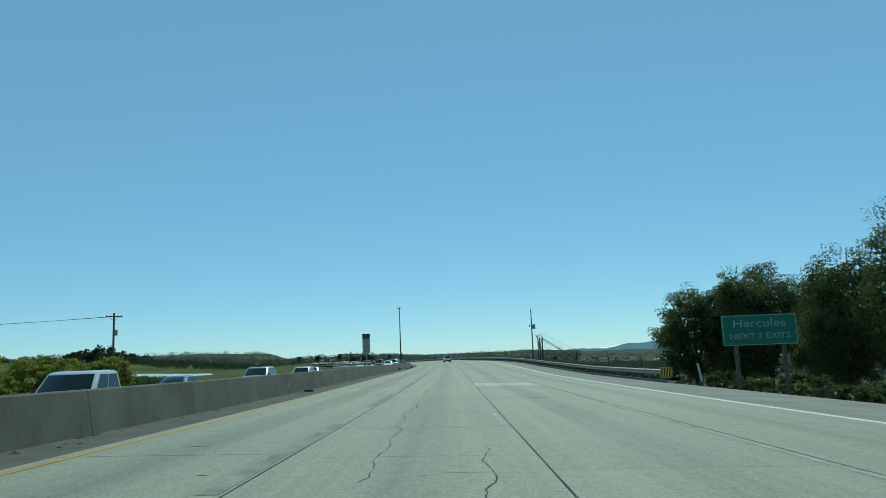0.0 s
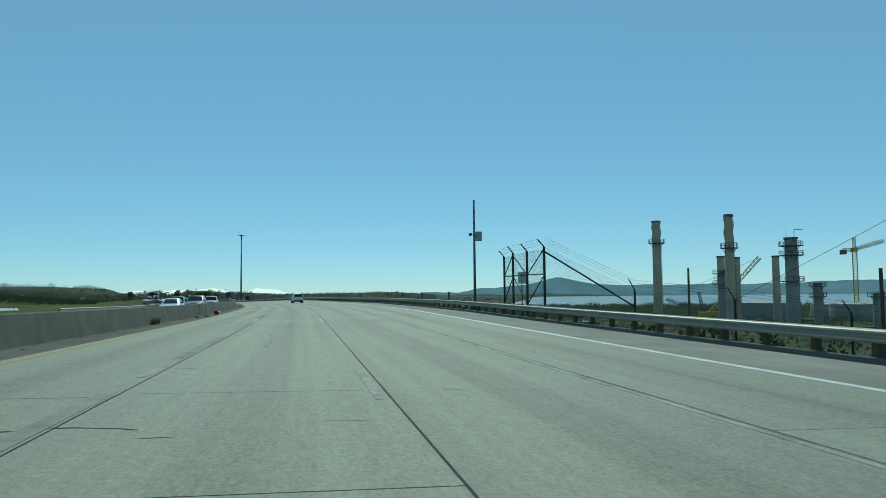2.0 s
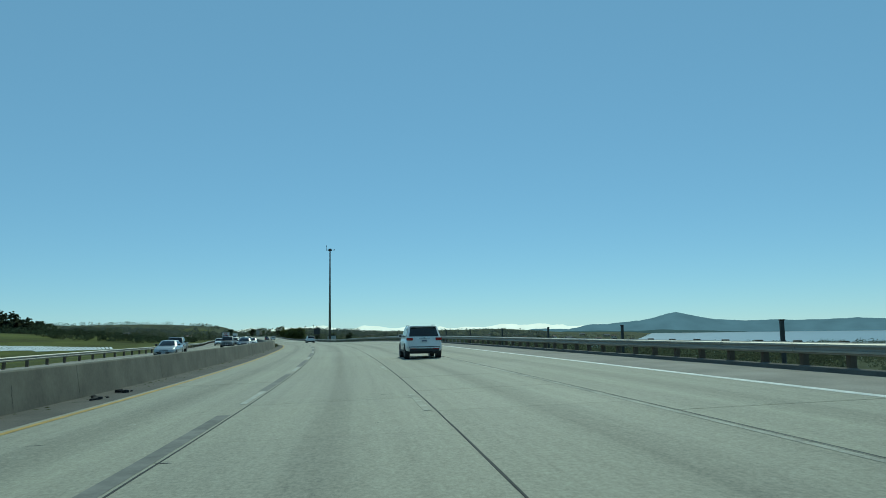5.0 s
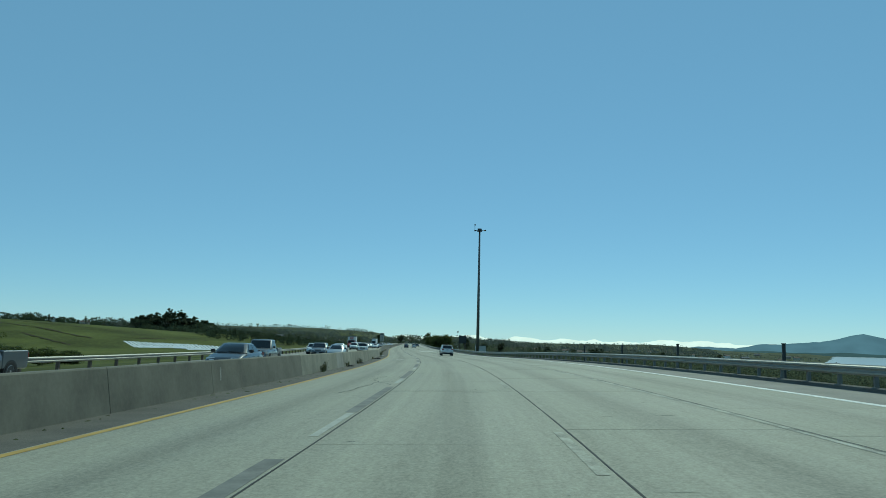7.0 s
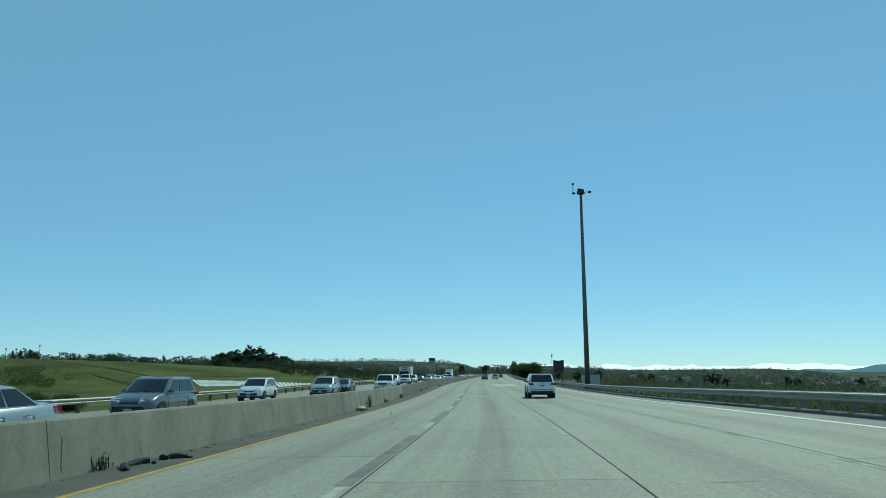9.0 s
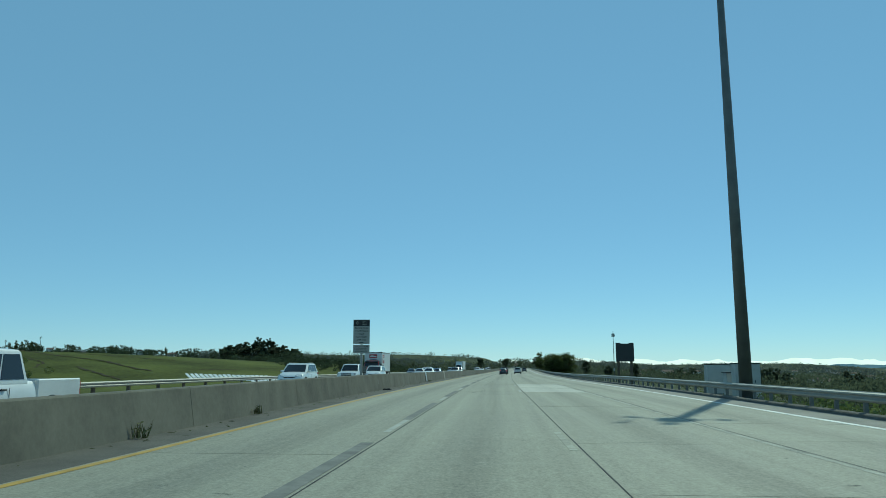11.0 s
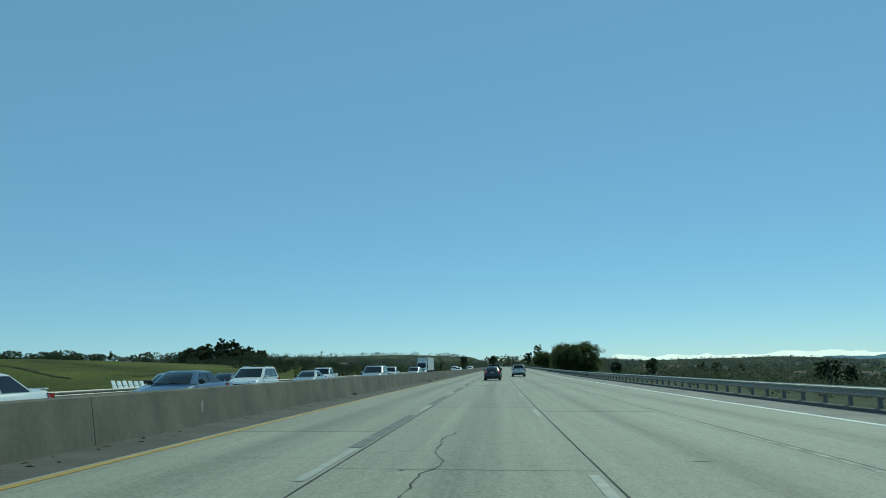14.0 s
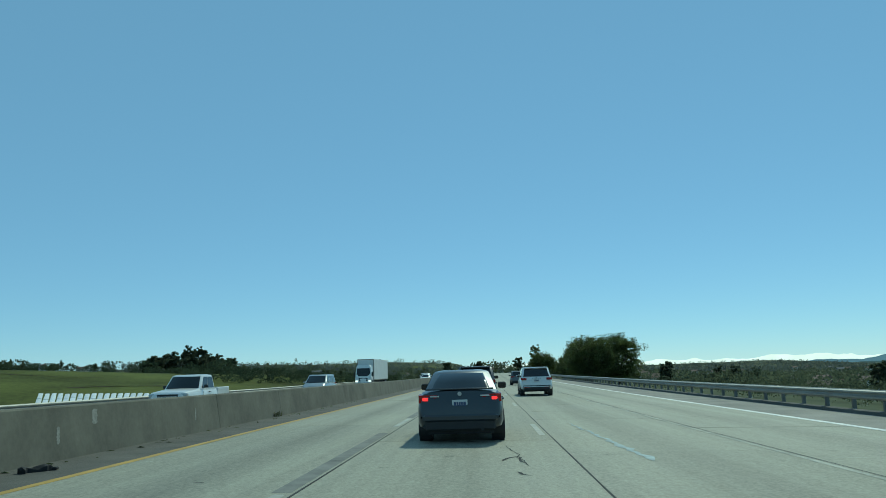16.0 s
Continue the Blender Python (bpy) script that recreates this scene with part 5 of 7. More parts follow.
for j, (s, o, h) in enumerate(((266.3, -6.45, 0.45), (267.2, -6.5, 0.7), (283.9, -6.75, 0.5), (287.5, -6.8, 0.45), (305, -6.8, 0.3), (332.8, -6.85, 0.9), (340, -7.0, 0.35), (349.6, -7.05, 0.45), (430.9, -6.95, 0.16),
                              (432.0, -7.0, 0.1), (103.5, -6.9, 0.4), (105, -6.95, 0.45), (104.3, -6.85, 0.5), (540.5, -7.05, 0.2), (489.8, -7.1, 0.12), (276.5, -6.6, 0.4), (371, -7.1, 0.4), (378, -7.1, 0.3))):
    rr = random.Random(j)
    o = barrier_off(s) + 0.36 + rr.uniform(0, 0.12)
    w = thing("weed", road_pose(s, o), "dry weed growing at the foot of the barrier", "plant", "weeds along the barrier")
    sh = Shape()
    for k in range(26):
        a, l = rr.uniform(0, 6.28), h * rr.uniform(0.4, 1.0)
        d = Vector((math.cos(a) * rr.uniform(0.1, 0.6), math.sin(a) * rr.uniform(0.1, 0.9), 1)).normalized() * l
        b = Vector((rr.uniform(-0.1, 0.1), rr.uniform(-0.22, 0.22), 0))
        n_ = Vector((-math.sin(a), math.cos(a), 0)) * 0.012
        sh.add([b - n_, b + n_, b + d * 0.6 + n_ * 0.8, b + d, b + d * 0.6 - n_ * 0.8], [(0, 1, 2, 3, 4)])
        c = b + d * rr.uniform(0.5, 0.9)
        e = Vector((rr.uniform(-1, 1), rr.uniform(-1, 1), rr.uniform(-0.2, 0.6))) * 0.07
        f = Vector((rr.uniform(-1, 1), rr.uniform(-1, 1), rr.uniform(-1, 1))) * 0.03
        sh.add([c, c + e * 0.5 + f, c + e, c + e * 0.5 - f], [(0, 1, 2, 3)])
    part("foliage", sh, WEED, w)
rr = random.Random(9)
sh = Shape()
for k in range(900):
    s = rr.uniform(-5, 560)
    o = barrier_off(s) + 0.4 + abs(rr.gauss(0, 0.28))
    z, w, l = 0.0, rr.uniform(0.012, 0.035), rr.uniform(0.015, 0.09)
    p = road(s, min(o, -6.05), -0.012)
    a = rr.uniform(0, 3.14)
    u, v = Vector((math.cos(a), math.sin(a), 0)) * l, Vector((-math.sin(a), math.cos(a), 0)) * w
    h_ = Vector((0, 0, rr.uniform(0.006, 0.025)))
    sh.add([p - u - v, p + u - v, p + u + v, p - u + v, p + h_], [(0, 1, 4), (1, 2, 4), (2, 3, 4), (3, 0, 4)])
tagged(part("roadside_debris", sh, VERGE), "grit, twigs and crumbs lying along the barrier", "debris", kind="stuff")

# ---- trees ----
def crown_points(rx, ry, rz, z0, clumps, leaves, spread, seed):
    """Leaf places in lumpy clusters that fill an ellipsoid unevenly, open towards its outline."""
    g = np.random.default_rng(seed)
    d = g.normal(size=(clumps, 3))
    d /= np.linalg.norm(d, axis=1, keepdims=True)
    r = g.uniform(0.3, 1.0, clumps) ** 0.5
    c = d * r[:, None] * np.array([rx, ry, rz]) * g.uniform(0.72, 0.92, (clumps, 1))
    w = g.uniform(0.6, 1.35, clumps) * spread
    p = c[:, None, :] + np.clip(g.normal(size=(clumps, leaves, 3)), -1.35, 1.35) * w[:, None, None] * np.array([1, 1, 0.75])
    p = p.reshape(-1, 3)
    p[:, 2] += z0
    return p[p[:, 2] > 0.15]


def tree(name, m, height, rx, leaf, clumps, leaves, seed, material, label, low=0.12, group="", trunk=0.22, tuft=0.09):
    t = thing(name, m, label, "tree", group)
    rr = random.Random(seed)
    rz = height * (1 - low) / 2
    z0 = height - rz
    sh = Shape()
    sh.tube((0, 0, -0.6), (0.1, 0, height * 0.45), trunk, trunk * 0.6, 8)
    for k in range(7):
        a = k * 0.9 + rr.random()
        s0 = Vector((0.05, 0, height * rr.uniform(0.12, 0.45)))
        e = Vector((math.cos(a) * rx * 0.6, math.sin(a) * rx * 0.6, height * rr.uniform(0.5, 0.8)))
        mid = s0.lerp(e, 0.5) + Vector((0, 0, height * 0.06))
        sh.tube(s0, mid, trunk * 0.45, trunk * 0.3, 6, False)
        sh.tube(mid, e, trunk * 0.3, trunk * 0.1, 5, False)
    part("trunk", sh, BARK, t)
    pts = crown_points(rx, rx, rz, z0, clumps, leaves, rx * tuft, seed)
    g = np.random.default_rng(seed + 1)
    inner = np.linalg.norm((pts - np.array([0, 0, z0])) / np.array([rx, rx, rz]), axis=1)
    part("crown", cloud(pts, g.uniform(0.6, 1.3, len(pts)) * leaf * np.clip(2.3 - 1.5 * inner, 0.75, 1.9), seed), material, t)
    return t


def on_ground(s, o, turn=0.0):
    p = road(s, o)
    return pose(p.x, p.y, ground_at(p.x, p.y) - 0.1, 0, 0, turn)


for k, (s, o, top, rx) in enumerate(((72, 24.2, 7.6, 4.4), (72, 31.5, 9.8, 5.4), (71, 38, 9.0, 5.2), (60, 33, 9.6, 4.8), (52, 34.6, 13.0, 4.8), (69, 27.6, 8.8, 4.4), (45, 39, 12.5, 5.6), (64, 45, 9.5, 5.0), (78, 40, 8.0, 4.5), (38, 46, 12.5, 5.5))):
    p = road(s, o)
    h = top * 1.06 + 0.7 + p.z - ground_at(p.x, p.y)
    tree("oak_tree", on_ground(s, o, k * 50), h, rx * 1.03, 0.165, 270, 115, 20 + k, LEAF, "dense dark green live oak with a ragged crown", 0.03, "oaks beside the sign")
for k, (s, o, h, rx) in enumerate(((62, 23, 2.2, 2.0), (55, 22.5, 1.8, 2.2), (50, 24, 2.4, 2.4), (45, 26, 2.2, 2.2), (40, 22, 1.6, 1.8), (34, 20.5, 1.3, 1.8), (30, 24, 2.0, 2.2), (36, 28, 2.8, 2.6), (70, 20.5, 1.9, 1.6))):
    tree("roadside_shrub", on_ground(s, o), h, rx, 0.24, 26, 60, 60 + k, LEAF, "low dusty green shrub on the bank", 0.0, "shrubs on the bank", 0.06)
for k, (s, o, h, rx) in enumerate(((55, -31, 4.4, 3.4), (57.5, -27.5, 3.8, 2.8), (52, -33.5, 4.6, 3.2), (60, -29.5, 3.4, 2.6), (48, -31, 3.6, 3.0), (66, -33, 3.0, 2.6))):
    tree("broom_bush", on_ground(s, o), h + 1.2, rx, 0.2, 70, 100, 80 + k, LEAF_YELLOW, "yellow-green broom bush beside the oncoming lanes", 0.0, "broom bushes by the road", 0.06)
for k, (s, o, h, rx) in enumerate(((178, -66, 5.0, 6), (184, -72, 5.5, 7), (172, -70, 4.5, 5), (196, -80, 5, 6), (372, -96, 4.5, 5.5), (380, -102, 5, 6), (486, -137, 8.5, 8), (493, -128, 7.0, 7), (478, -144, 8.5, 9), (500, -122, 5.5, 6))):
    tree("field_bush", on_ground(s, o), h, rx, 0.38, 90, 110, 100 + k, LEAF, "dark rounded bush in the grass field", 0.0, "bushes in the field", 0.1)
# the broad tree by the rail ahead, and its neighbours
for k, (s, o, h, rx, low) in enumerate(((634, 16.3, 8.0, 4.6, 0.02), (638, 21.3, 8.2, 5.0, 0.02), (645, 17, 7.2, 4.4, 0.02), (690, 20, 6.0, 5, 0.02), (700, 24, 6.5, 5, 0.02), (735, 6.2 + 9, 7.5, 4.5, 0.1))):
    p = road(s, o)
    tree("roadside_tree", on_ground(s, o, k * 70), h + p.z - ground_at(p.x, p.y) - 0.1, rx * 1.08, 0.21, 175, 110, 130 + k, LEAF, "broad bushy green tree just behind the guard rail", low, "trees ahead by the rail")
ft = tree("feathery_tree", on_ground(750, 14.0), 11.5, 2.0, 0.22, 60, 70, 150, LEAF, "tall thin feathery tree with a sparse crown", 0.35, "trees ahead by the rail", 0.12)
tree("round_tree", on_ground(752, 17.5), 8.0, 3.4, 0.22, 110, 110, 151, LEAF, "dark round-headed tree near the rail", 0.1, "trees ahead by the rail")

# ---- eucalyptus clump on the hill, palms and cypresses along the ridge ----
for k, (dx, dy, h, rx) in enumerate(((0, 0, 31, 14), (36, -8, 28, 13), (-40, 5, 22, 13), (-62, 8, 20, 12), (-22, 12, 24, 13), (58, 0, 21, 13), (18, 14, 22, 13), (76, 10, 17, 12), (-84, 6, 15, 11), (-50, -12, 17, 13), (-10, -14, 16, 14), (24, -16, 16, 14), (48, -14, 15, 13), (68, -8, 14, 12), (-74, -8, 14, 12))):
    x, y = -662 + dx * 0.72, 1351 + dy * 1.5
    tree("eucalyptus", pose(x, y, ground_at(x, y) - 0.5), h * 1.2 + 5, rx * 0.92, 1.0, 85, 110, 170 + k, LEAF_FAR, "tall spreading eucalyptus on the hilltop", 0.08, "eucalyptus clump on the hill", 0.6)


def palm(x, y, h, seed):
    z = ground_at(x, y)
    t = thing("palm_tree", pose(x, y, z), "tall thin palm standing on the ridge", "tree", "palms on the ridge")
    part("trunk", Shape().tube((0, 0, -1), (0.4, 0, h), 0.4, 0.25, 7), BARK, t)
    sh = Shape()
    rr = random.Random(seed)
    for k in range(26):
        a, e = rr.uniform(0, 6.28), rr.uniform(-0.7, 1.1)
        l = 2.6
        d = Vector((math.cos(a) * math.cos(e), math.sin(a) * math.cos(e), math.sin(e)))
        n_ = Vector((-math.sin(a), math.cos(a), 0)) * 0.35
        p0 = Vector((0.4, 0, h))
        p1, p2 = p0 + d * l * 0.6, p0 + d * l - Vector((0, 0, 0.9))
        sh.add([p0, p1 + n_, p2, p1 - n_], [(0, 1, 2, 3)])
    part("fronds", sh, LEAF_FAR, t)


for k, (az, r, h) in enumerate(((45.6, 1250, 22), (47.0, 1260, 16), (47.6, 1265, 16), (44.0, 1300, 13), (24.8, 1180, 20), (24.2, 1185, 17), (41.5, 1350, 12))):
    palm(CX - r * math.sin(radians(az)), CY + r * math.cos(radians(az)), h, k)


def cypress(x, y, h, seed):
    t = thing("cypress", pose(x, y, ground_at(x, y)), "narrow dark cypress on the hillside", "tree", "cypresses on the hillside")
    part("trunk", Shape().tube((0, 0, -1), (0, 0, h * 0.4), 0.3, 0.2, 6), BARK, t)
    pts = crown_points(h * 0.1, h * 0.1, h * 0.46, h * 0.52, 22, 14, h * 0.05, seed)
    part("crown", cloud(pts, 1.1, seed), LEAF_FAR, t)


rr = random.Random(31)
for k in range(34):
    az, r = rr.uniform(12, 27), rr.uniform(850, 1500)
    if k > 22:
        az, r = rr.uniform(36, 50), rr.uniform(1000, 1300)
    cypress(CX - r * math.sin(radians(az)), CY + r * math.cos(radians(az)), rr.uniform(9, 15), 300 + k)


# ---- the woods of the valley and the hills ----
def woods(name, x, y, h, spread, leaf, per, seed, label, material=LEAF_FAR):
    """One mass of distant trees: small lumpy crowns standing on the ground."""
    g = np.random.default_rng(seed)
    z = ground_z(x, y)
    n = len(x)
    u = g.normal(size=(n, per, 3))
    u /= np.linalg.norm(u, axis=2, keepdims=True)
    u *= g.uniform(0.3, 1.0, (n, per, 1)) ** 0.5
    u = u * np.stack([h * spread, h * spread, h * 0.48], 1)[:, None, :]
    c = u + np.stack([x, y, z + h * 0.5], 1)[:, None, :]
    size = np.clip(np.repeat(h * leaf, per), 0.12, 3.6) * g.uniform(0.6, 1.3, n * per)
    ob = new(name, cloud(c.reshape(-1, 3), size, seed, 0.8))
    ob.data.materials.append(material)
    return tagged(ob, label, "woods", kind="stuff")


g = np.random.default_rng(77)


def polar(n, a0, a1, r0, r1):
    a = np.radians(g.uniform(a0, a1, n))
    r = r0 * np.exp(g.uniform(0, 1, n) * np.log(r1 / r0))
    return CX - r * np.sin(a), CY + r * np.cos(a)


def off_road(x, y):
    return np.min(np.hypot(x[:, None] - RX[::4], y[:, None] - RY[::4]), 1)


for name, n, r0, r1, h0, h1, leaf, per, seed in (("valley_trees", 1900, 170, 560, 3, 8, 0.09, 100, 5), ("valley_woods", 5200, 520, 1500, 3, 11, 0.16, 40, 15), ("far_woods", 6500, 1500, 4000, 5, 12, 0.3, 18, 25)):
    x, y = polar(n, -62, 6, r0, r1)
    z = ground_z(x, y)
    dist = np.hypot(x + 35, y - 340)
    h = g.uniform(h0, h1, len(x))
    if r1 < 3000:
        h = np.minimum(h, -1.8 - 0.002 * dist + np.clip(g.normal(size=len(x)), -2, 2.2) * 0.0024 * dist - z)
    d0 = np.hypot(x, y - 60)
    early = np.degrees(np.arctan2(x, y - 60)) > 10
    h = np.where(early, np.minimum(h, np.maximum(0.6 - 0.017 * d0 + np.clip(g.normal(size=len(x)), -2, 2) * 0.0018 * d0 - z, np.where((d0 > 900) & (d0 < 2600), 3.2, 0))), h)
    keep = (h > 1.6) & (z > -24.5) & (off_road(x, y) > 60) & ((lumps(x, y, 48) > -0.25) | (g.random(len(x)) < 0.2))
    woods(name, x[keep], y[keep], h[keep], 0.6, leaf, per, seed, {"valley_trees": "dark oak trees and gardens on the valley slope", "valley_woods": "dark oak woods and gardens filling the valley", "far_woods": "hazy dark woods on the far hills"}[name], LEAF_HAZED if r0 > 1000 else LEAF_FAR)
x, y = polar(1500, 26, 75, 980, 1500)
keep = ((np.degrees(np.arctan2(-(x - CX), y - CY)) < 33) | (np.hypot(x - CX, y - CY) > 1120)) & ((lumps(x, y, 34) > -0.1) | (g.random(len(x)) < 0.25))
tall = np.clip(0.5 + lumps(x, y, 22), 0.15, 1.3)[keep]
woods("ridge_trees", x[keep], y[keep], 3.5 + (4 + 9 * g.random(keep.sum()) ** 1.6) * tall, 0.62, 0.2, 85, 6, "dark line of trees along the grassy ridge", LEAF_RIDGE)
x, y = polar(480, 18, 32, 790, 1080)
keep = np.degrees(np.arctan2(-(x - CX), y - CY)) < 33 - (np.hypot(x - CX, y - CY) - 1050) / -60
woods("hedgerow", x[keep], y[keep], g.uniform(2.5, 7.5, keep.sum()), 0.6, 0.15, 130, 7, "dense dark hedge running down the hillside", LEAF_RIDGE)
x, y = polar(6200, 4, 36, 1100, 3900)
keep = (lumps(x, y, 75) > 0.05) | (g.random(len(x)) < 0.12)
x, y = x[keep], y[keep]
woods("hillside_woods", x, y, 5 + 13 * g.random(len(x)) ** 2.2, 0.55, 0.17, 40, 8, "scattered dark trees over the far green hills", LEAF_HAZED)
x, y = polar(1000, 5, 27, 850, 1500)
keep = (lumps(x, y, 38) > 0.35) | (g.random(len(x)) < 0.06)
woods("hill_trees", x[keep], y[keep], 4 + 10 * g.random(keep.sum()) ** 1.8, 0.5, 0.17, 46, 18, "scattered oaks and hedges on the green hillside")
x, y = polar(1300, -16, 5, 50, 240)
keep = (off_road(x, y) > 14) & (y > 300)
woods("bank_scrub", x[keep], y[keep], g.uniform(0.3, 0.9, keep.sum()), 0.9, 0.22, 60, 9, "low green scrub on the bank below the rail", LEAF_BANK)
x, y = g.uniform(45, 330, 1100), g.uniform(110, 520, 1100)
keep = (off_road(x, y) > 42) & (lumps(x, y, 22) > -0.5) & (np.hypot(x - 125, y - 262) > 12)
woods("valley_scrub", x[keep], y[keep], g.uniform(1.2, 3.4, keep.sum()), 0.75, 0.2, 40, 21, "low dark scrub and weeds around the refinery")
x = g.uniform(16, 60, 700)
y = g.uniform(20, 260, 700)
keep = (off_road(x, y) > 16.5) & (off_road(x, y) < 42) & ~((y < 84) & (y > 30) & (x > 18))
woods("verge_scrub", x[keep], y[keep], g.uniform(0.4, 1.1, keep.sum()), 0.8, 0.35, 30, 10, "low dry weeds and scrub beyond the guard rail", WEED)
for k, (az, r, h) in enumerate(((-3.6, 520, 14), (-4.2, 525, 15), (-4.9, 520, 12), (0.5, 640, 13), (1.3, 640, 12), (-9.0, 700, 15), (-9.6, 705, 13), (4.4, 560, 11), (-13.5, 620, 13), (-1.5, 760, 14), (7.5, 700, 13), (9, 720, 10), (11, 760, 14), (13.2, 800, 11), (15, 820, 13), (6, 640, 9))):
    xx, yy = CX - r * math.sin(radians(az)), CY + r * math.cos(radians(az))
    tree("valley_tree", pose(xx, yy, ground_at(xx, yy) - 0.5), h + 2, 4.5, 0.7, 50, 60, 400 + k, LEAF_FAR, "tall dark tree rising above the valley woods", 0.15, "tall valley trees", 0.4)

# ---- white row covers on the field ----
COVER = mat("white_plastic_cover", (0.66, 0.67, 0.65), 0.55, var=0.2, scale=0.4, fine=3, pieces=0.3)
rr = random.Random(12)
A, B, C, D = Vector((-390, 829, 0)), Vector((-335, 866, 0)), Vector((-360, 903, 0)), Vector((-431, 872, 0))
for k in range(34):
    u = (k + 0.5) / 20
    a, b = A.lerp(B, u), D.lerp(C, u)
    ax = (b - a).normalized()
    nrm = Vector((ax.y, -ax.x, 0))
    cut = rr.uniform(0.4, 0.6)
    ends = [(rr.uniform(0, 0.06), cut - 0.02), (cut + 0.02, rr.uniform(0.94, 1.03))] if k < 9 else [(rr.uniform(0, 0.04) - (0.35 if k > 12 else 0), rr.uniform(0.95, 1.02))]
    for e0, e1 in ends:
        rows = []
        for v in np.linspace(e0, e1, 6):
            p = a.lerp(b, v)
            z = ground_at(p.x, p.y)
            rows.append([Vector((p.x, p.y, z)) + nrm * q + Vector((0, 0, h)) for q, h in ((-1.5, -0.6), (-1.45, 0.12), (-0.85, 0.32), (0.2, 0.38), (1.2, 0.25), (1.5, -0.6))])
        ob = part("row_cover", Shape().loft(rows), COVER)
        tagged(ob, "long low white plastic cover over a crop row", "row cover", "row covers on the field")

# ---- earth tracks and gullies across the grass slope ----
SOIL = mat("damp_soil", (0.06, 0.05, 0.026), 0.95, var=0.5, scale=0.3, fine=3, coords="World", spec=0.1)
tracks = tagged(new("field_tracks"), "dark earth tracks and gullies across the grass slope", "track", kind="structure")
for j, (path, w) in enumerate(((((-690, 925), (-655, 920), (-597, 908), (-549, 904), (-495, 876), (-455, 866)), 2.2), (((-618, 946), (-560, 960), (-511, 975), (-480, 990)), 1.6), (((-520, 845), (-470, 822), (-430, 800)), 1.8), (((-600, 870), (-560, 850), (-530, 812)), 1.3), (((-440, 905), (-420, 930), (-380, 960)), 2.0))):
    rr = random.Random(60 + j)
    rows = []
    for (xa, ya), (xb, yb) in zip(path, path[1:]):
        d = Vector((xb - xa, yb - ya, 0)).normalized()
        nn = Vector((-d.y, d.x, 0))
        for u in np.linspace(0, 1, 9)[:-1]:
            c = Vector((xa + (xb - xa) * u, ya + (yb - ya) * u, 0)) + nn * rr.uniform(-1.5, 1.5)
            k = w * rr.uniform(0.4, 1.2)
            rows.append([Vector((q.x, q.y, ground_at(q.x, q.y) + 0.35)) for q in (c - nn * k, c + nn * k)])
    part("track", Shape().loft(rows, False, False), SOIL, tracks)
x = np.concatenate([g.normal(-575, 16, 26), g.normal(-495, 14, 20), g.normal(-535, 20, 16)])
y = np.concatenate([g.normal(815, 12, 26), g.normal(762, 8, 20), g.normal(790, 12, 16)])
woods("slope_bushes", x, y, g.uniform(3, 7, len(x)), 0.75, 0.12, 220, 19, "dark rounded bushes in the grass slope", LEAF)

# ---- houses ----
WALLS = [mat("stucco_cream", (0.5, 0.45, 0.36), 0.9, var=0.15, scale=0.5), mat("stucco_tan", (0.36, 0.29, 0.21), 0.9, var=0.15, scale=0.5), mat("stucco_white", (0.62, 0.6, 0.55), 0.9, var=0.12, scale=0.5)]
ROOFS = [mat("shingle_brown", (0.13, 0.09, 0.065), 0.95, var=0.25, scale=0.8), mat("shingle_grey", (0.16, 0.155, 0.15), 0.95, var=0.25, scale=0.8), mat("tile_red", (0.17, 0.115, 0.09), 0.9, var=0.25, scale=0.8)]
PANE = mat("dark_window", (0.03, 0.035, 0.04), 0.15, var=0.1, scale=1)
models = []
for k in range(3):
    w, d, h = (11, 9, 3.4), (14, 8, 3.0), (9, 9, 5.8)
    w, d, h = (w, d, h)[k]
    hs_ = thing("house", pose(0, 0, -300), "small suburban house with a gabled roof", "house", "houses in the valley")
    part("wall", Shape().box(-w / 2, w / 2, -d / 2, d / 2, -1.5, h), WALLS[k], hs_)
    part("roof", Shape().add([(-w / 2 - .5, -d / 2 - .6, h - .15), (w / 2 + .5, -d / 2 - .6, h - .15), (w / 2 + .5, d / 2 + .6, h - .15), (-w / 2 - .5, d / 2 + .6, h - .15), (-w / 2 - .5, 0, h + 2.3), (w / 2 + .5, 0, h + 2.3)],
         [(0, 1, 5, 4), (2, 3, 4, 5), (0, 4, 3), (1, 2, 5), (0, 3, 2, 1)]), ROOFS[k], hs_)
    for x in (-w / 3, w / 3):
        part("window", Shape().box(x - 0.8, x + 0.8, -d / 2 - 0.05, -d / 2 + 0.02, 1.0, 2.4), PANE, hs_)
    part("door", Shape().box(-0.5, 0.5, -d / 2 - 0.06, -d / 2 + 0.02, 0, 2.1), ROOFS[k], hs_)
    part("chimney", Shape().box(w / 4, w / 4 + 0.8, 0.5, 1.3, h, h + 3.0), WALLS[1], hs_)
    models.append(hs_)
rr = random.Random(44)
for k in range(100):
    if k < 24 or k > 60:
        az, r = rr.uniform(-22, 5), 620 * math.exp(rr.random() * 1.2)
    elif k < 44:
        az, r = rr.uniform(8, 24), rr.uniform(950, 1900)
    else:
        az, r = rr.uniform(37, 56), rr.uniform(1200, 1420)
    xx, yy = CX - r * math.sin(radians(az)), CY + r * math.cos(radians(az))
    zz = ground_at(xx, yy)
    if zz < -24 or (xx > 40 and yy < 360):
        continue
    m = pose(xx, yy, zz + (1.0 if az < 6 else 0.5), 0, 0, rr.uniform(-40, 40))
    if models[k % 3].location.z < -200:
        models[k % 3].matrix_basis = m
    else:
        copy_thing(models[k % 3], m)

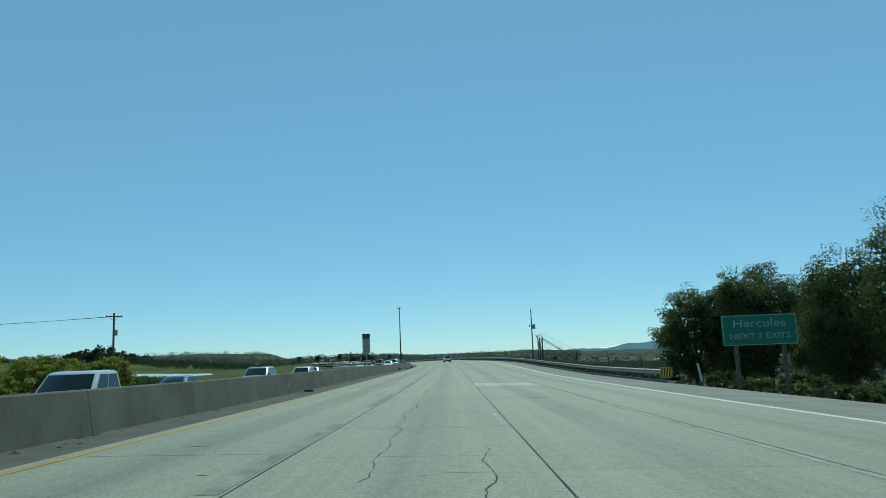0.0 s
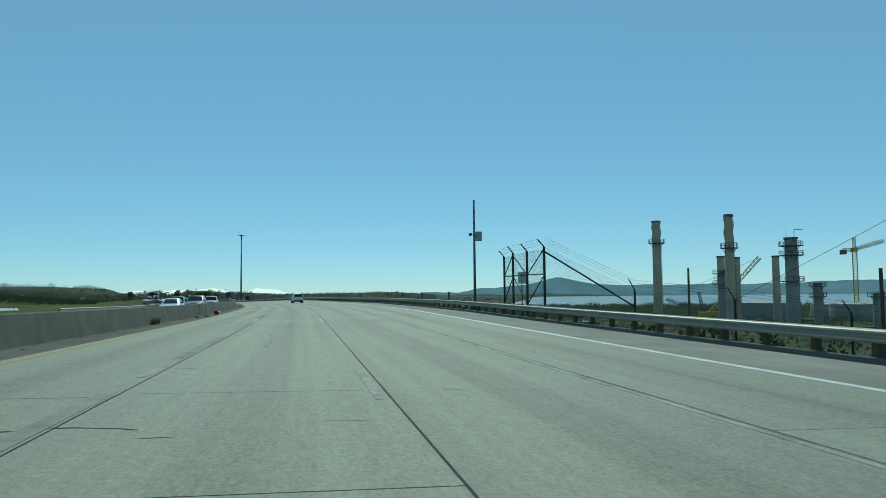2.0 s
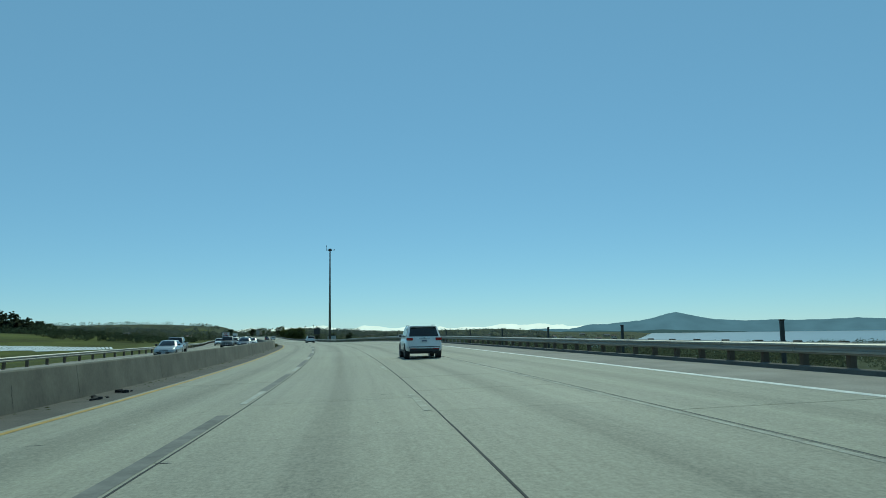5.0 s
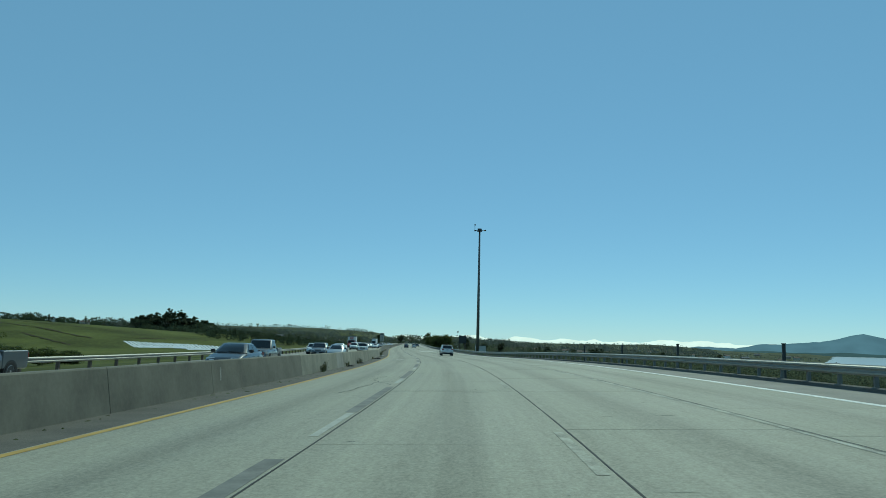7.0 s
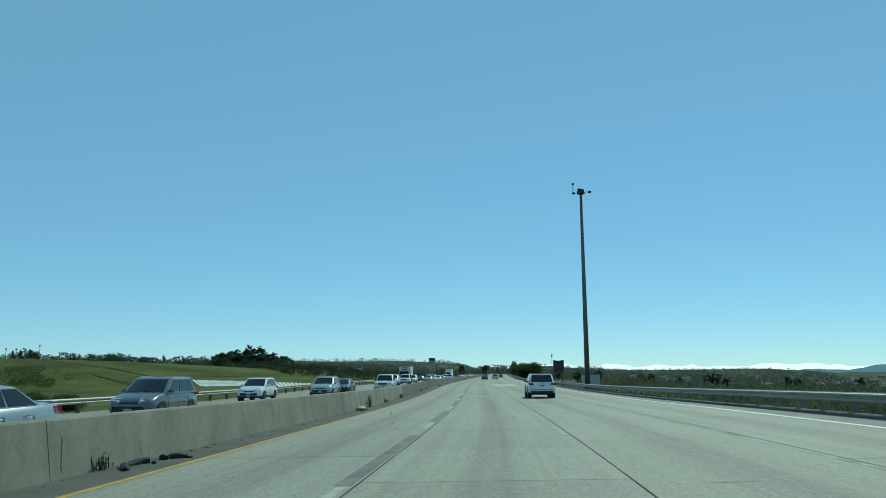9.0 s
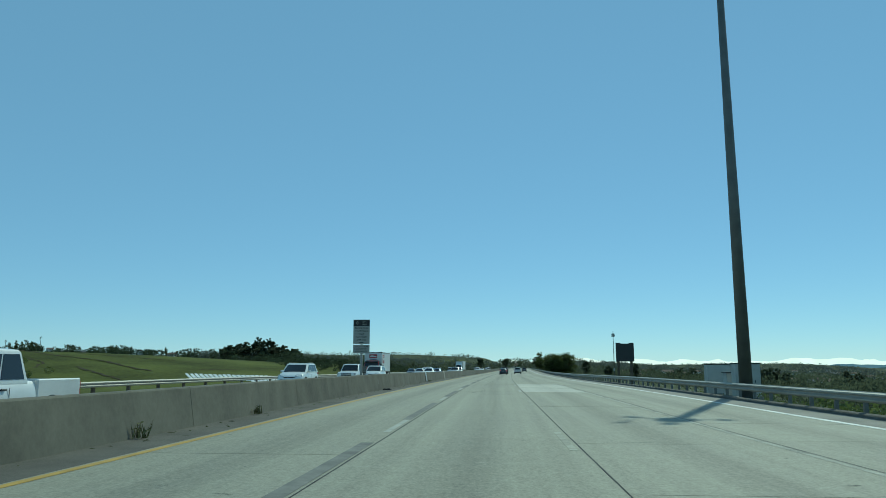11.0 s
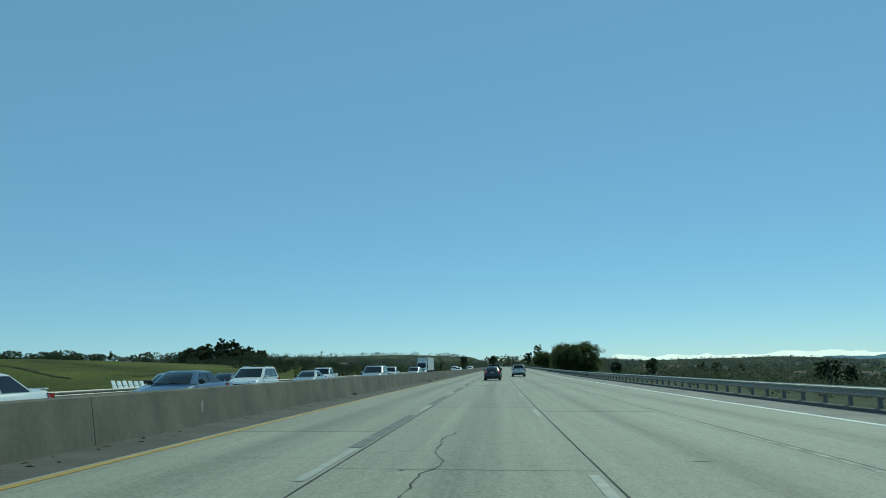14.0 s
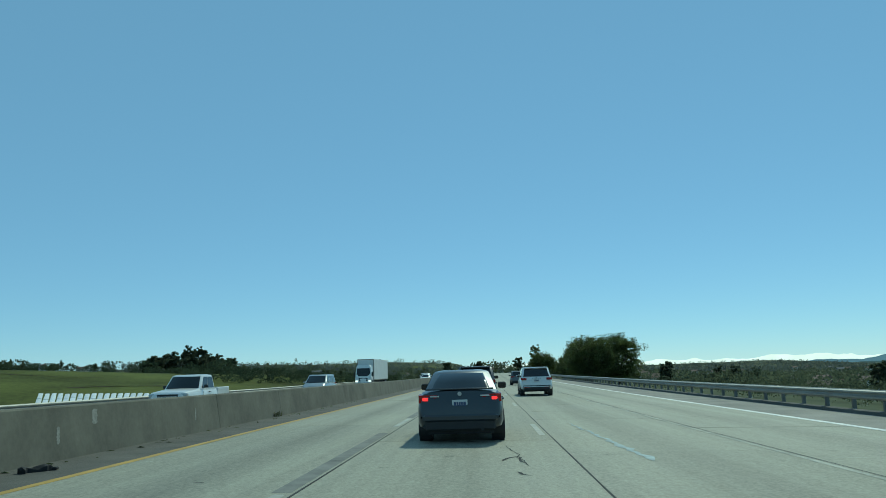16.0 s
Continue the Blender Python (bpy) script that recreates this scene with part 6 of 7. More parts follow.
# ---- the refinery ----
STACK = mat("stack_concrete", (0.46, 0.375, 0.26), 0.85, var=0.25, scale=0.15, fine=1.5, coords="Object")
PLANT = mat("plant_steel", (0.12, 0.12, 0.115), 0.6, 0.4, var=0.25, scale=0.6)
VESSEL = mat("vessel_cladding", (0.3, 0.285, 0.25), 0.6, 0.3, var=0.2, scale=0.4)
CRANE_Y = mat("crane_yellow", (0.5, 0.33, 0.06), 0.5, var=0.15, scale=1)


def platform(parent, r, z):
    ring = [(math.cos(a * math.pi / 6), math.sin(a * math.pi / 6)) for a in range(12)]
    p = part("platform", Shape().loft([[(r * 1.9 * c, r * 1.9 * q, z + h) for c, q in ring] for h in (-0.12, 0.12)]), PLANT, parent)
    for c, q in ring:
        part("railing_post", Shape().tube((r * 1.85 * c, r * 1.85 * q, z), (r * 1.85 * c, r * 1.85 * q, z + 1.3), 0.06, n=4), PLANT, p)
    for hgt in (0.7, 1.3):
        loop = ring + ring[:1]
        sh = Shape().loft([[((r * 1.85 + a) * c, (r * 1.85 + a) * q, z + hgt + b) for a, b in ((-0.05, 0), (0, 0.05), (0.05, 0), (0, -0.05))] for c, q in loop], False)
        part("handrail", sh, PLANT, p)
    for c, q in ring[::3]:
        part("strut", Shape().tube((r * 1.8 * c, r * 1.8 * q, z), (r * c, r * q, z - 1.4), 0.07, n=4), PLANT, p)


def stack(x, y, top, r, plats, material, name, label, wavy=False, ladder=True):
    z0 = ground_at(x, y) - 1
    t = thing(name, pose(x, y, z0), label, "industrial stack", "refinery stacks")
    H = top - z0
    rings = []
    for z in np.linspace(0, H, 40):
        rr_ = r * (1.12 - 0.14 * z / H)
        if wavy and z > H * 0.78:
            ph = z * 1.5
            cx_, cy_ = 0.12 * r * math.cos(ph), 0.12 * r * math.sin(ph)
            rr_ *= 1.05
        else:
            cx_ = cy_ = 0
        rings.append([(cx_ + rr_ * math.cos(a), cy_ + rr_ * math.sin(a), z) for a in np.linspace(0, 2 * math.pi, 16, endpoint=False)])
    part("shaft", Shape().loft(rings), material, t, smooth=True)
    part("rim", Shape().tube((0, 0, H - 0.3), (0, 0, H + 0.25), r * 1.15, r * 1.1, 16), PLANT, t)
    for z in plats:
        platform(t, r, H - z)
    if ladder:
        sh = Shape()
        for q in (-0.3, 0.3):
            sh.tube((r * 1.25, q, 2), (r * 1.15, q, H - plats[0]), 0.05, n=4, cap=False)
        for z in np.arange(3, H - plats[0], 1.2):
            sh.tube((r * 1.22, -0.3, z), (r * 1.22, 0.3, z), 0.04, n=4, cap=False)
        part("ladder", sh, PLANT, t)
    return t


stack(120.4, 299.5, 25.2, 1.45, (7.6,), STACK, "chimney", "tall tapered concrete chimney with a ringed platform", True)
stack(106.0, 232.5, 20.0, 1.12, (8.4,), STACK, "chimney", "tallest tan chimney with platforms and a ladder", True)
stack(145.5, 300.5, 12.9, 1.35, (8.6,), STACK, "chimney", "short plain chimney with a platform halfway", False)
stack(164.5, 296.5, 12.8, 1.25, (), STACK, "chimney", "slim plain chimney among the vessels", False, False)
stack(153.5, 303.0, 12.6, 1.05, (), STACK, "chimney", "slim plain chimney among the vessels", False, False)
v = stack(138.4, 252.5, 15.8, 1.75, (2.2, 5.0, 12.5), VESSEL, "process_column", "stout grey process column with railed platforms", False)
H = 15.8 - (ground_at(138.4, 252.5) - 1)
part("davit", Shape().tube((1.2, 0, H), (1.2, 0, H + 2.6), 0.09, n=6), PLANT, v)
part("davit_arm", Shape().tube((1.2, 0, H + 2.6), (4.2, 0, H + 2.6), 0.08, n=6), PLANT, v)
part("lightning_rod", Shape().tube((-1.4, 0, H), (-1.4, 0, H + 2.4), 0.05, n=5), PLANT, v)
stack(137.0, 285.0, 7.2, 2.0, (0.8, 4.5), VESSEL, "process_column", "squat vessel with railed platforms round its top", False)
stack(152.9, 260.5, 2.6, 1.3, (0.8, 4.0), VESSEL, "process_column", "small process column with a platform", False)
stack(163.0, 248.0, -0.5, 1.6, (0.8,), VESSEL, "process_column", "small process column with a platform", False)
for k, (x, y, r, h) in enumerate(((215, 380, 14, 9), (255, 360, 15, 9), (300, 430, 16, 9), (240, 300, 12, 8))):
    z0 = ground_at(x, y) - 1
    tk = thing("storage_tank", pose(x, y, z0), "low pale cylindrical storage tank", "tank", "refinery tanks")
    part("shell", Shape().tube((0, 0, 0), (0, 0, h), r, r, 28), VESSEL, tk, smooth=False)
    part("roof", Shape().tube((0, 0, h), (0, 0, h + 1.2), r, 0.5, 28), VESSEL, tk)
rr = random.Random(3)
for k in range(16):
    x, y = rr.uniform(95, 200), rr.uniform(225, 330)
    z0 = ground_at(x, y) - 1
    w, d, h = rr.uniform(4, 9), rr.uniform(4, 8), rr.uniform(1.6, 3.4)
    b = thing("plant_shed", pose(x, y, z0, 0, 0, rr.uniform(0, 40)), "low grey plant building in the refinery", "building", "refinery buildings")
    part("wall", Shape().box(-w / 2, w / 2, -d / 2, d / 2, 0, h, 0.1), rr.choice((VESSEL, PLANT, PLANT)), b)
    part("roof", Shape().box(-w / 2 - .2, w / 2 + .2, -d / 2 - .2, d / 2 + .2, h, h + 0.25, 0.05), PLANT, b)
    part("door", Shape().box(-0.6, 0.6, -d / 2 - 0.06, -d / 2, 0, 2.2), PLANT, b)


def lattice(p, q, w, bays, r=0.09):
    """A square lattice boom from p to q."""
    p, q = Vector(p), Vector(q)
    d = (q - p).normalized()
    u = d.orthogonal().normalized() * w / 2
    v_ = d.cross(u).normalized() * w / 2
    sh = Shape()
    cs = [u + v_, u - v_, -u - v_, -u + v_]
    for c in cs:
        sh.tube(p + c, q + c, r, n=4, cap=False)
    for k in range(bays):
        a, b = p.lerp(q, k / bays), p.lerp(q, (k + 1) / bays)
        for c, c2 in zip(cs, cs[1:] + cs[:1]):
            sh.tube(a + c, b + c2, r * 0.7, n=4, cap=False)
    return sh


x, y = 335.4, 459.5
z0 = ground_at(x, y)
tc = thing("tower_crane", pose(x, y, z0), "yellow tower crane above the refinery", "crane")
H = 24 - z0
part("tower", lattice((0, 0, 0), (0, 0, H), 2.4, 22, 0.2), CRANE_Y, tc)
part("cab", Shape().box(-1.6, 1.6, -1.6, 1.6, H, H + 2.6, 0.2), CRANE_Y, tc)
part("peak", lattice((0, 0, H + 2.6), (0, 0, H + 9), 1.4, 6, 0.18), CRANE_Y, tc)
part("jib", lattice((0, 0, H + 1.5), (16, -6, H + 6.5), 1.6, 14, 0.18), CRANE_Y, tc)
part("counter_jib", lattice((0, 0, H + 1.2), (-6.5, 2.5, H + 1.0), 1.6, 5, 0.18), CRANE_Y, tc)
part("counterweight", Shape().box(-7.5, -5, 0.5, 3.8, H - 1.6, H + 1.4, 0.1), PLANT, tc)
x, y = 187.0, 380.0
z0 = ground_at(x, y)
bc = thing("boom_crane", pose(x, y, z0), "yellow lattice boom crane leaning over the plant", "crane")
part("carrier", Shape().box(-4, 4, -2.5, 2.5, 0, 3.5, 0.3), CRANE_Y, bc)
part("boom", lattice((1, 0, 3), (20, -12, 16 - z0), 1.5, 18, 0.14), CRANE_Y, bc)
part("gantry", lattice((-2, 0, 3.5), (-4, 1, 13), 1.0, 7, 0.12), PLANT, bc)
part("mast", lattice((0, 0, 3), (-16, 10, 9.5), 1.0, 10, 0.12), PLANT, bc)
part("pendant", Shape().tube((-16, 10, 9.5), (20, -12, 16 - z0), 0.08, n=4), PLANT, bc)

z0 = ground_at(40, 136)
bare = part("bare_post", Shape().tube((0, 0, -0.3), (0.04, 0, 3.3 - z0), 0.15, 0.11, 8), WOOD_POST)
bare.matrix_basis = pose(40, 136, z0)
tagged(bare, "bare weathered timber post below the rail", "post")

# ---- vehicles ----
def paint(name, color, metal=0.0, rough=0.35):
    return mat(name, color, rough, metal, var=0.1, scale=1.5, fine=12, coat=0.6)


WHITE_CAR, SILVER_CAR = paint("white_car_paint", (0.7, 0.7, 0.68)), paint("silver_car_paint", (0.36, 0.37, 0.37), 0.5)
SLATE_CAR, BLACK_CAR = paint("slate_blue_car_paint", (0.034, 0.041, 0.048), 0.3, 0.4), paint("black_car_paint", (0.014, 0.015, 0.016))
BLUE_CAR, RED_CAR, GREY_CAR = paint("blue_car_paint", (0.05, 0.09, 0.17), 0.3), paint("red_cab_paint", (0.36, 0.022, 0.016)), paint("grey_car_paint", (0.12, 0.125, 0.13), 0.4)
TINT = mat("tinted_glass", (0.012, 0.014, 0.015), 0.06, var=0.05, scale=1, spec=0.55)
TRIM = mat("black_plastic_trim", (0.02, 0.02, 0.021), 0.6, var=0.15, scale=6)
ALLOY = mat("alloy_rim", (0.42, 0.42, 0.42), 0.35, 0.8, var=0.1, scale=6)
CHROME = mat("chrome", (0.6, 0.6, 0.6), 0.15, 1.0, var=0.05, scale=3)
LAMP_GLASS = mat("headlamp_lens", (0.55, 0.56, 0.56), 0.12, 0.3, var=0.1, scale=10)
TAIL_RED = mat("red_tail_lens", (0.28, 0.012, 0.01), 0.2, var=0.1, scale=10)
BRAKE_ON = glow("lit_brake_lamp", (1.0, 0.035, 0.04), 1.1)
LAMP_ON = glow("lit_headlamp", (1.0, 0.96, 0.88), 1.4)
BOX_WHITE = mat("white_box_panel", (0.66, 0.66, 0.64), 0.5, var=0.12, scale=0.8, fine=6)
RED_PANEL = mat("red_vinyl_panel", (0.33, 0.03, 0.035), 0.5, var=0.1, scale=3)
PLATE_WHITE = mat("plate_sheet", (0.6, 0.6, 0.58), 0.5, var=0.05, scale=5)
PLATE_INK = mat("plate_ink", (0.06, 0.08, 0.16), 0.6, var=0.05, scale=5)


def soften(ob, angle=0.62):
    """Smooth shading with the sharper creases kept."""
    bm = bmesh.new()
    bm.from_mesh(ob.data)
    for f in bm.faces:
        f.smooth = True
    for e in bm.edges:
        e.smooth = len(e.link_faces) == 2 and e.calc_face_angle(3.0) < angle
    bm.to_mesh(ob.data)
    bm.free()
    return ob


def hull(stations):
    """A rounded body through stations (y, half width, bottom, waist, top)."""
    rings = []
    for y, w, zb, zw, zt in stations:
        prof = ((0.0, zb), (0.80, zb), (0.95, zb + 0.05), (1.0, zb + 0.16), (1.0, zw), (0.985, zw + (zt - zw) * 0.35), (0.95, zw + (zt - zw) * 0.7), (0.88, zt - (zt - zw) * 0.08), (0.7, zt + 0.004), (0.35, zt + 0.018), (0.0, zt + 0.024))
        rings.append([(w * a, y, z) for a, z in prof] + [(-w * a, y, z) for a, z in prof[-2:0:-1]])
    return Shape().loft(rings)


def plan(x, y0, y1, c, z, bow=0.05):
    """A plan ring with cut corners, slightly bowed at its two ends."""
    return [(-x + c, y0, z), (0, y0 - bow, z), (x - c, y0, z), (x, y0 + c, z), (x, y1 - c, z), (x - c, y1, z), (0, y1 + bow, z), (-x + c, y1, z), (-x, y1 - c, z), (-x, y0 + c, z)]


def panel(a, b, c, d, out, thick=0.012):
    """A thin pane on the quad a b c d, proud of it along out."""
    o = Vector(out).normalized() * thick
    q = [Vector(p) for p in (a, b, c, d)]
    return Shape().loft([[p - o for p in q], [p + o for p in q]])


WHEELS = {}


def wheel(parent, x, y, r, side):
    key = round(r, 3)
    if key not in WHEELS:
        n = 20
        ring = lambda rad, xx: [(xx, rad * math.cos(2 * math.pi * i / n), rad * math.sin(2 * math.pi * i / n)) for i in range(n)]
        tyre = Shape().loft([ring(r * 0.62, -0.10), ring(r * 0.93, -0.11), ring(r, -0.08), ring(r, 0.07), ring(r * 0.94, 0.105), ring(r * 0.66, 0.10), ring(r * 0.62, 0.06)], False).mesh("tyre")
        rim = Shape().loft([ring(r * 0.66, 0.085), ring(r * 0.6, 0.095), ring(r * 0.55, 0.05), ring(r * 0.5, 0.02)])
        for k in range(5):
            a = k * 2 * math.pi / 5
            u, v = Vector((0, math.cos(a), math.sin(a))), Vector((0, -math.sin(a), math.cos(a)))
            rim.loft([[u * r * q + v * w_ * s_ + Vector((xx, 0, 0)) for s_, xx in ((-1, 0.02), (1, 0.02), (1, 0.085), (-1, 0.085))] for q, w_ in ((0.1, 0.03), (0.58, 0.05))])
        rim.tube((0.02, 0, 0), (0.1, 0, 0), r * 0.15, r * 0.13, 10)
        WHEELS[key] = (tyre, rim.mesh("rim"))
    tyre, rim = WHEELS[key]
    w = part("wheel", Shape().tube((-0.12, 0, 0), (0.02, 0, 0), r * 0.5, r * 0.5, 12), TRIM, parent)
    w.matrix_basis = pose(x, y, r, 0, 0, 0 if side > 0 else 180)
    part("tyre", tyre, RUBBER, w)
    part("rim", rim, ALLOY, w)


def plate(parent, y, z, facing):
    p = part("number_plate", Shape().box(-0.155, 0.155, y - 0.008, y + 0.008, z - 0.078, z + 0.078, 0.004), PLATE_WHITE, parent)
    yy = y + facing * 0.011
    for x0, x1 in ((-0.12, -0.075), (-0.065, -0.03), (-0.02, 0.015), (0.025, 0.06), (0.07, 0.12)):
        part("bar", Shape().box(x0, x1, yy - 0.002, yy + 0.002, z - 0.04, z + 0.035), PLATE_INK, p)


def seat_wheels(t, W, ya, yb, r):
    for y in (ya, yb):
        for sd in (1, -1):
            x = W / 2 * sd
            part("wheel_arch", Shape().tube((x - 0.25 * sd, y, r), (x + 0.004 * sd, y, r), r + 0.065, r + 0.06, 20), TRIM, t)
            wheel(t, x - 0.085 * sd, y, r, sd)


def mirrors(t, x, y, z, material):
    for sd in (1, -1):
        m = part("door_mirror", Shape().box(min(x * sd, (x + 0.2) * sd), max(x * sd, (x + 0.2) * sd), y - 0.06, y + 0.06, z - 0.06, z + 0.09, 0.03), material, t)
        a, b = sorted(((x + 0.02) * sd, (x + 0.18) * sd))
        part("mirror_glass", Shape().box(a, b, y - 0.065, y - 0.058, z - 0.035, z + 0.065), TINT, m)


def greenhouse(t, material, wb, wr, zb, zr, f0, f1, r1, r0, splits, c=0.10, back=True):
    """The cabin above the waist; f0..r0 at its foot, f1..r1 at the roof; splits: pillars along the side."""
    zm = zb + (zr - zb) * 0.9
    k = 0.9
    wm = wb + (wr - wb) * k
    fm, rm = f0 + (f1 - f0) * k, r0 + (r1 - r0) * k
    rings = [plan(wb, r0, f0, c, zb - 0.05), plan(wb, r0, f0, c, zb), plan(wm, rm, fm, c, zm), plan(wr - 0.03, r1 + 0.03, f1 - 0.03, c, zr - 0.015), plan(wr - 0.16, r1 + 0.2, f1 - 0.2, c, zr + 0.012)]
    soften(part("cabin", Shape().loft(rings), material, t), 0.5)
    def at(u, v, sd):   # a place on one side wall: u along, v up
        ya, yb = r0 + (rm - r0) * v + c, f0 + (fm - f0) * v - c
        return Vector((sd * (wb + (wm - wb) * v), ya + (yb - ya) * u, zb + (zm - zb) * v))
    w0, w1 = wb - c * 0.55 - 0.03, wm - c * 0.55 - 0.03
    mix = lambda a, b, v: a + (b - a) * v
    for nm, a0, a1, out in (("windshield", f0, fm, 1), ("rear_window", r0, rm, -1)):
        if nm == "rear_window" and not back:
            continue
        lo, hi = (0.06, 0.97) if nm == "windshield" else (0.12, 0.96)
        sh = Shape()
        rows = []
        for v in (lo, 0.5, hi):
            wv, yv, zv = mix(w0, w1, v), mix(a0, a1, v), mix(zb, zm, v)
            wk = mix(wb, wm, v) - c
            edge = -(wv - wk) * 1.0
            rows.append([(-wv, yv + out * (0.012 + edge), zv), (-wk, yv + out * 0.012, zv), (0, yv + out * 0.064, zv), (wk, yv + out * 0.012, zv), (wv, yv + out * (0.012 + edge), zv),
                         (wv, yv + out * (edge - 0.04), zv), (wk, yv - out * 0.03, zv), (0, yv + out * 0.02, zv), (-wk, yv - out * 0.03, zv), (-wv, yv + out * (edge - 0.04), zv)])
        soften(part(nm, sh.loft(rows), TINT, t))
        if nm == "windshield":
            for xx in (-0.45, 0.15):
                part("wiper", Shape().tube((xx, mix(a0, a1, 0.05) + 0.05, mix(zb, zm, 0.05) + 0.02), (xx + 0.5, mix(a0, a1, 0.12) + 0.05, mix(zb, zm, 0.1) + 0.02), 0.012, n=4), TRIM, t)
    for sd in (1, -1):
        for u0, u1 in zip(splits[:-1], splits[1:]):
            lo, hi = 0.08, 0.93
            a, b, c_, d = at(u0 + 0.02, lo, sd), at(u1 - 0.02, lo, sd), at(u1 - 0.02, hi, sd), at(u0 + 0.02, hi, sd)
            part("side_window", panel(a, b, c_, d, (sd, 0, 0.35)), TINT, t)


def car(kind, color, label, group, lit=False, brake=False, detail=True):
    """A car facing +y with its origin on the ground below its middle."""
    t = thing("car", pose(0, 0, -400), label, "car", group)
    D = dict(sedan=(4.6, 1.76, 1.45, 0.32, 0.30, 0.98, 1.03, (1.02, 0.28, -0.98, -1.74), (0.03, 0.46, 0.93)),
             hatch=(4.2, 1.76, 1.52, 0.31, 0.30, 0.98, 0.99, (1.05, 0.4, -1.5, -1.95), (0.03, 0.3, 0.62, 0.95)),
             suv=(4.7, 1.93, 1.71, 0.37, 0.38, 1.12, 1.12, (1.15, 0.3, -1.72, -2.2), (0.05, 0.28, 0.62, 0.94)),
             van=(5.1, 1.98, 1.76, 0.34, 0.32, 1.08, 1.1, (1.55, 0.6, -2.25, -2.45), (0.04, 0.33, 0.66, 0.95)))[kind]
    L, W, H, r, zb, hood, belt, cab, splits = D
    h, w = L / 2, W / 2
    boxy = kind != "sedan"
    f0, f1, r1, r0 = cab
    tail = belt - 0.05 if boxy else 1.05
    st = [(-h, w * 0.84, zb + 0.10, 0.5, 0.62), (-h + 0.05, w * 0.9, zb + 0.04, 0.55, tail - 0.16), (-h + 0.11, w * 0.94, zb, 0.62, tail - 0.03), (-h + 0.32, w * 0.985, zb - 0.02, 0.68, tail + 0.015),
          (-1.0, w, zb - 0.06, 0.72, belt), (0.0, w, zb - 0.06, 0.72, belt - 0.01), (f0 - 0.05, w * 0.995, zb - 0.06, 0.72, hood), (f0 + 0.35, w * 0.985, zb - 0.04, 0.7, hood - 0.05), (h - 0.45, w * 0.96, zb - 0.02, 0.66, hood - 0.17),
          (h - 0.2, w * 0.91, zb, 0.6, hood - 0.24), (h - 0.07, w * 0.82, zb + 0.02, 0.52, hood - 0.36), (h, w * 0.66, zb + 0.07, 0.45, hood - 0.46)]
    soften(part("body", hull(st), color, t))
    greenhouse(t, color, w * (0.93 if boxy else 0.88), w * (0.79 if boxy else 0.67), belt - 0.03, H, f0, f1, r1, r0, splits, 0.13 if boxy else 0.19)
    seat_wheels(t, W, -h + 0.92 + (0.05 if boxy else 0.05), h - 0.92, r)
    mirrors(t, w * 0.93, f0 - 0.42, belt + 0.04, color if boxy else TRIM)
    for sd in (1, -1):
        q = lambda a, b: sorted((a * sd, b * sd))
        x0, x1 = q(w * 0.42, w * 0.86)
        part("headlight", Shape().loft([[(x0, h - 0.30, hood - 0.30), (x1, h - 0.30, hood - 0.30), (x1, h - 0.30, hood - 0.18), (x0, h - 0.30, hood - 0.19)],
                                        [(x0, h - (0.03 if sd > 0 else 0.19), hood - 0.43), (x1, h - (0.19 if sd > 0 else 0.03), hood - 0.41), (x1, h - (0.19 if sd > 0 else 0.07), hood - 0.28), (x0, h - (0.07 if sd > 0 else 0.19), hood - 0.32)]]), LAMP_ON if lit else LAMP_GLASS, t)
        if kind == "suv" or kind == "van":
            x0, x1 = q(w * 0.62, w * 0.955)
            tl = part("taillight", Shape().box(x0, x1, -h + 0.015, -h + 0.34, 0.95, 1.09, 0.02), TAIL_RED, t)
            x0, x1 = q(w * 0.45, w * 0.8)
            part("reflector", Shape().box(x0, x1, -h - 0.015, -h + 0.1, 0.5, 0.54, 0.005), TAIL_RED, t)
        else:
            x0, x1 = q(w * 0.52, w * 0.95)
            tl = part("taillight", Shape().loft([[(x0, -h + 0.045, 0.915), (x1, -h + 0.10, 0.810), (x1, -h + 0.10, 0.970), (x0, -h + 0.055, 0.965)], [(x0, -h + 0.3, 0.915), (x1 + 0.02 * sd * (1 if x1 > 0 else 1), -h + 0.36, 0.830), (x1, -h + 0.36, 0.990), (x0, -h + 0.3, 0.965)]]) if sd > 0 else
                      Shape().loft([[(x1, -h + 0.045, 0.915), (x0, -h + 0.10, 0.810), (x0, -h + 0.10, 0.970), (x1, -h + 0.055, 0.965)], [(x1, -h + 0.3, 0.915), (x0 - 0.02, -h + 0.36, 0.830), (x0, -h + 0.36, 0.990), (x1, -h + 0.3, 0.965)]]), TAIL_RED, t)
            if brake:
                x0, x1 = q(w * 0.73, w * 0.86)
                part("brake_lamp", Shape().box(x0, x1, -h + 0.035, -h + 0.07, 0.855, 0.92, 0.012), BRAKE_ON, tl)
                x0, x1 = q(w * 0.47, w * 0.68)
                part("clear_lens", Shape().box(x0, x1, -h + 0.038, -h + 0.07, 0.925, 0.955, 0.004), LAMP_GLASS, tl)
        if detail:
            x = sd * (w + 0.002)
            for y in ((f0 - 0.25), (f0 - 1.25), (f0 - 2.2)):
                if y > -1.6:
                    part("door_gap", Shape().box(x - 0.004, x + 0.003, y - 0.006, y + 0.006, zb + 0.08, belt - 0.2), TRIM, t)
            for y in (f0 - 1.1, f0 - 2.0):
                part("door_handle", Shape().box(x - 0.02, x + 0.025 * sd + 0.01, y - 0.1, y + 0.1, belt - 0.22, belt - 0.18, 0.008), color, t)
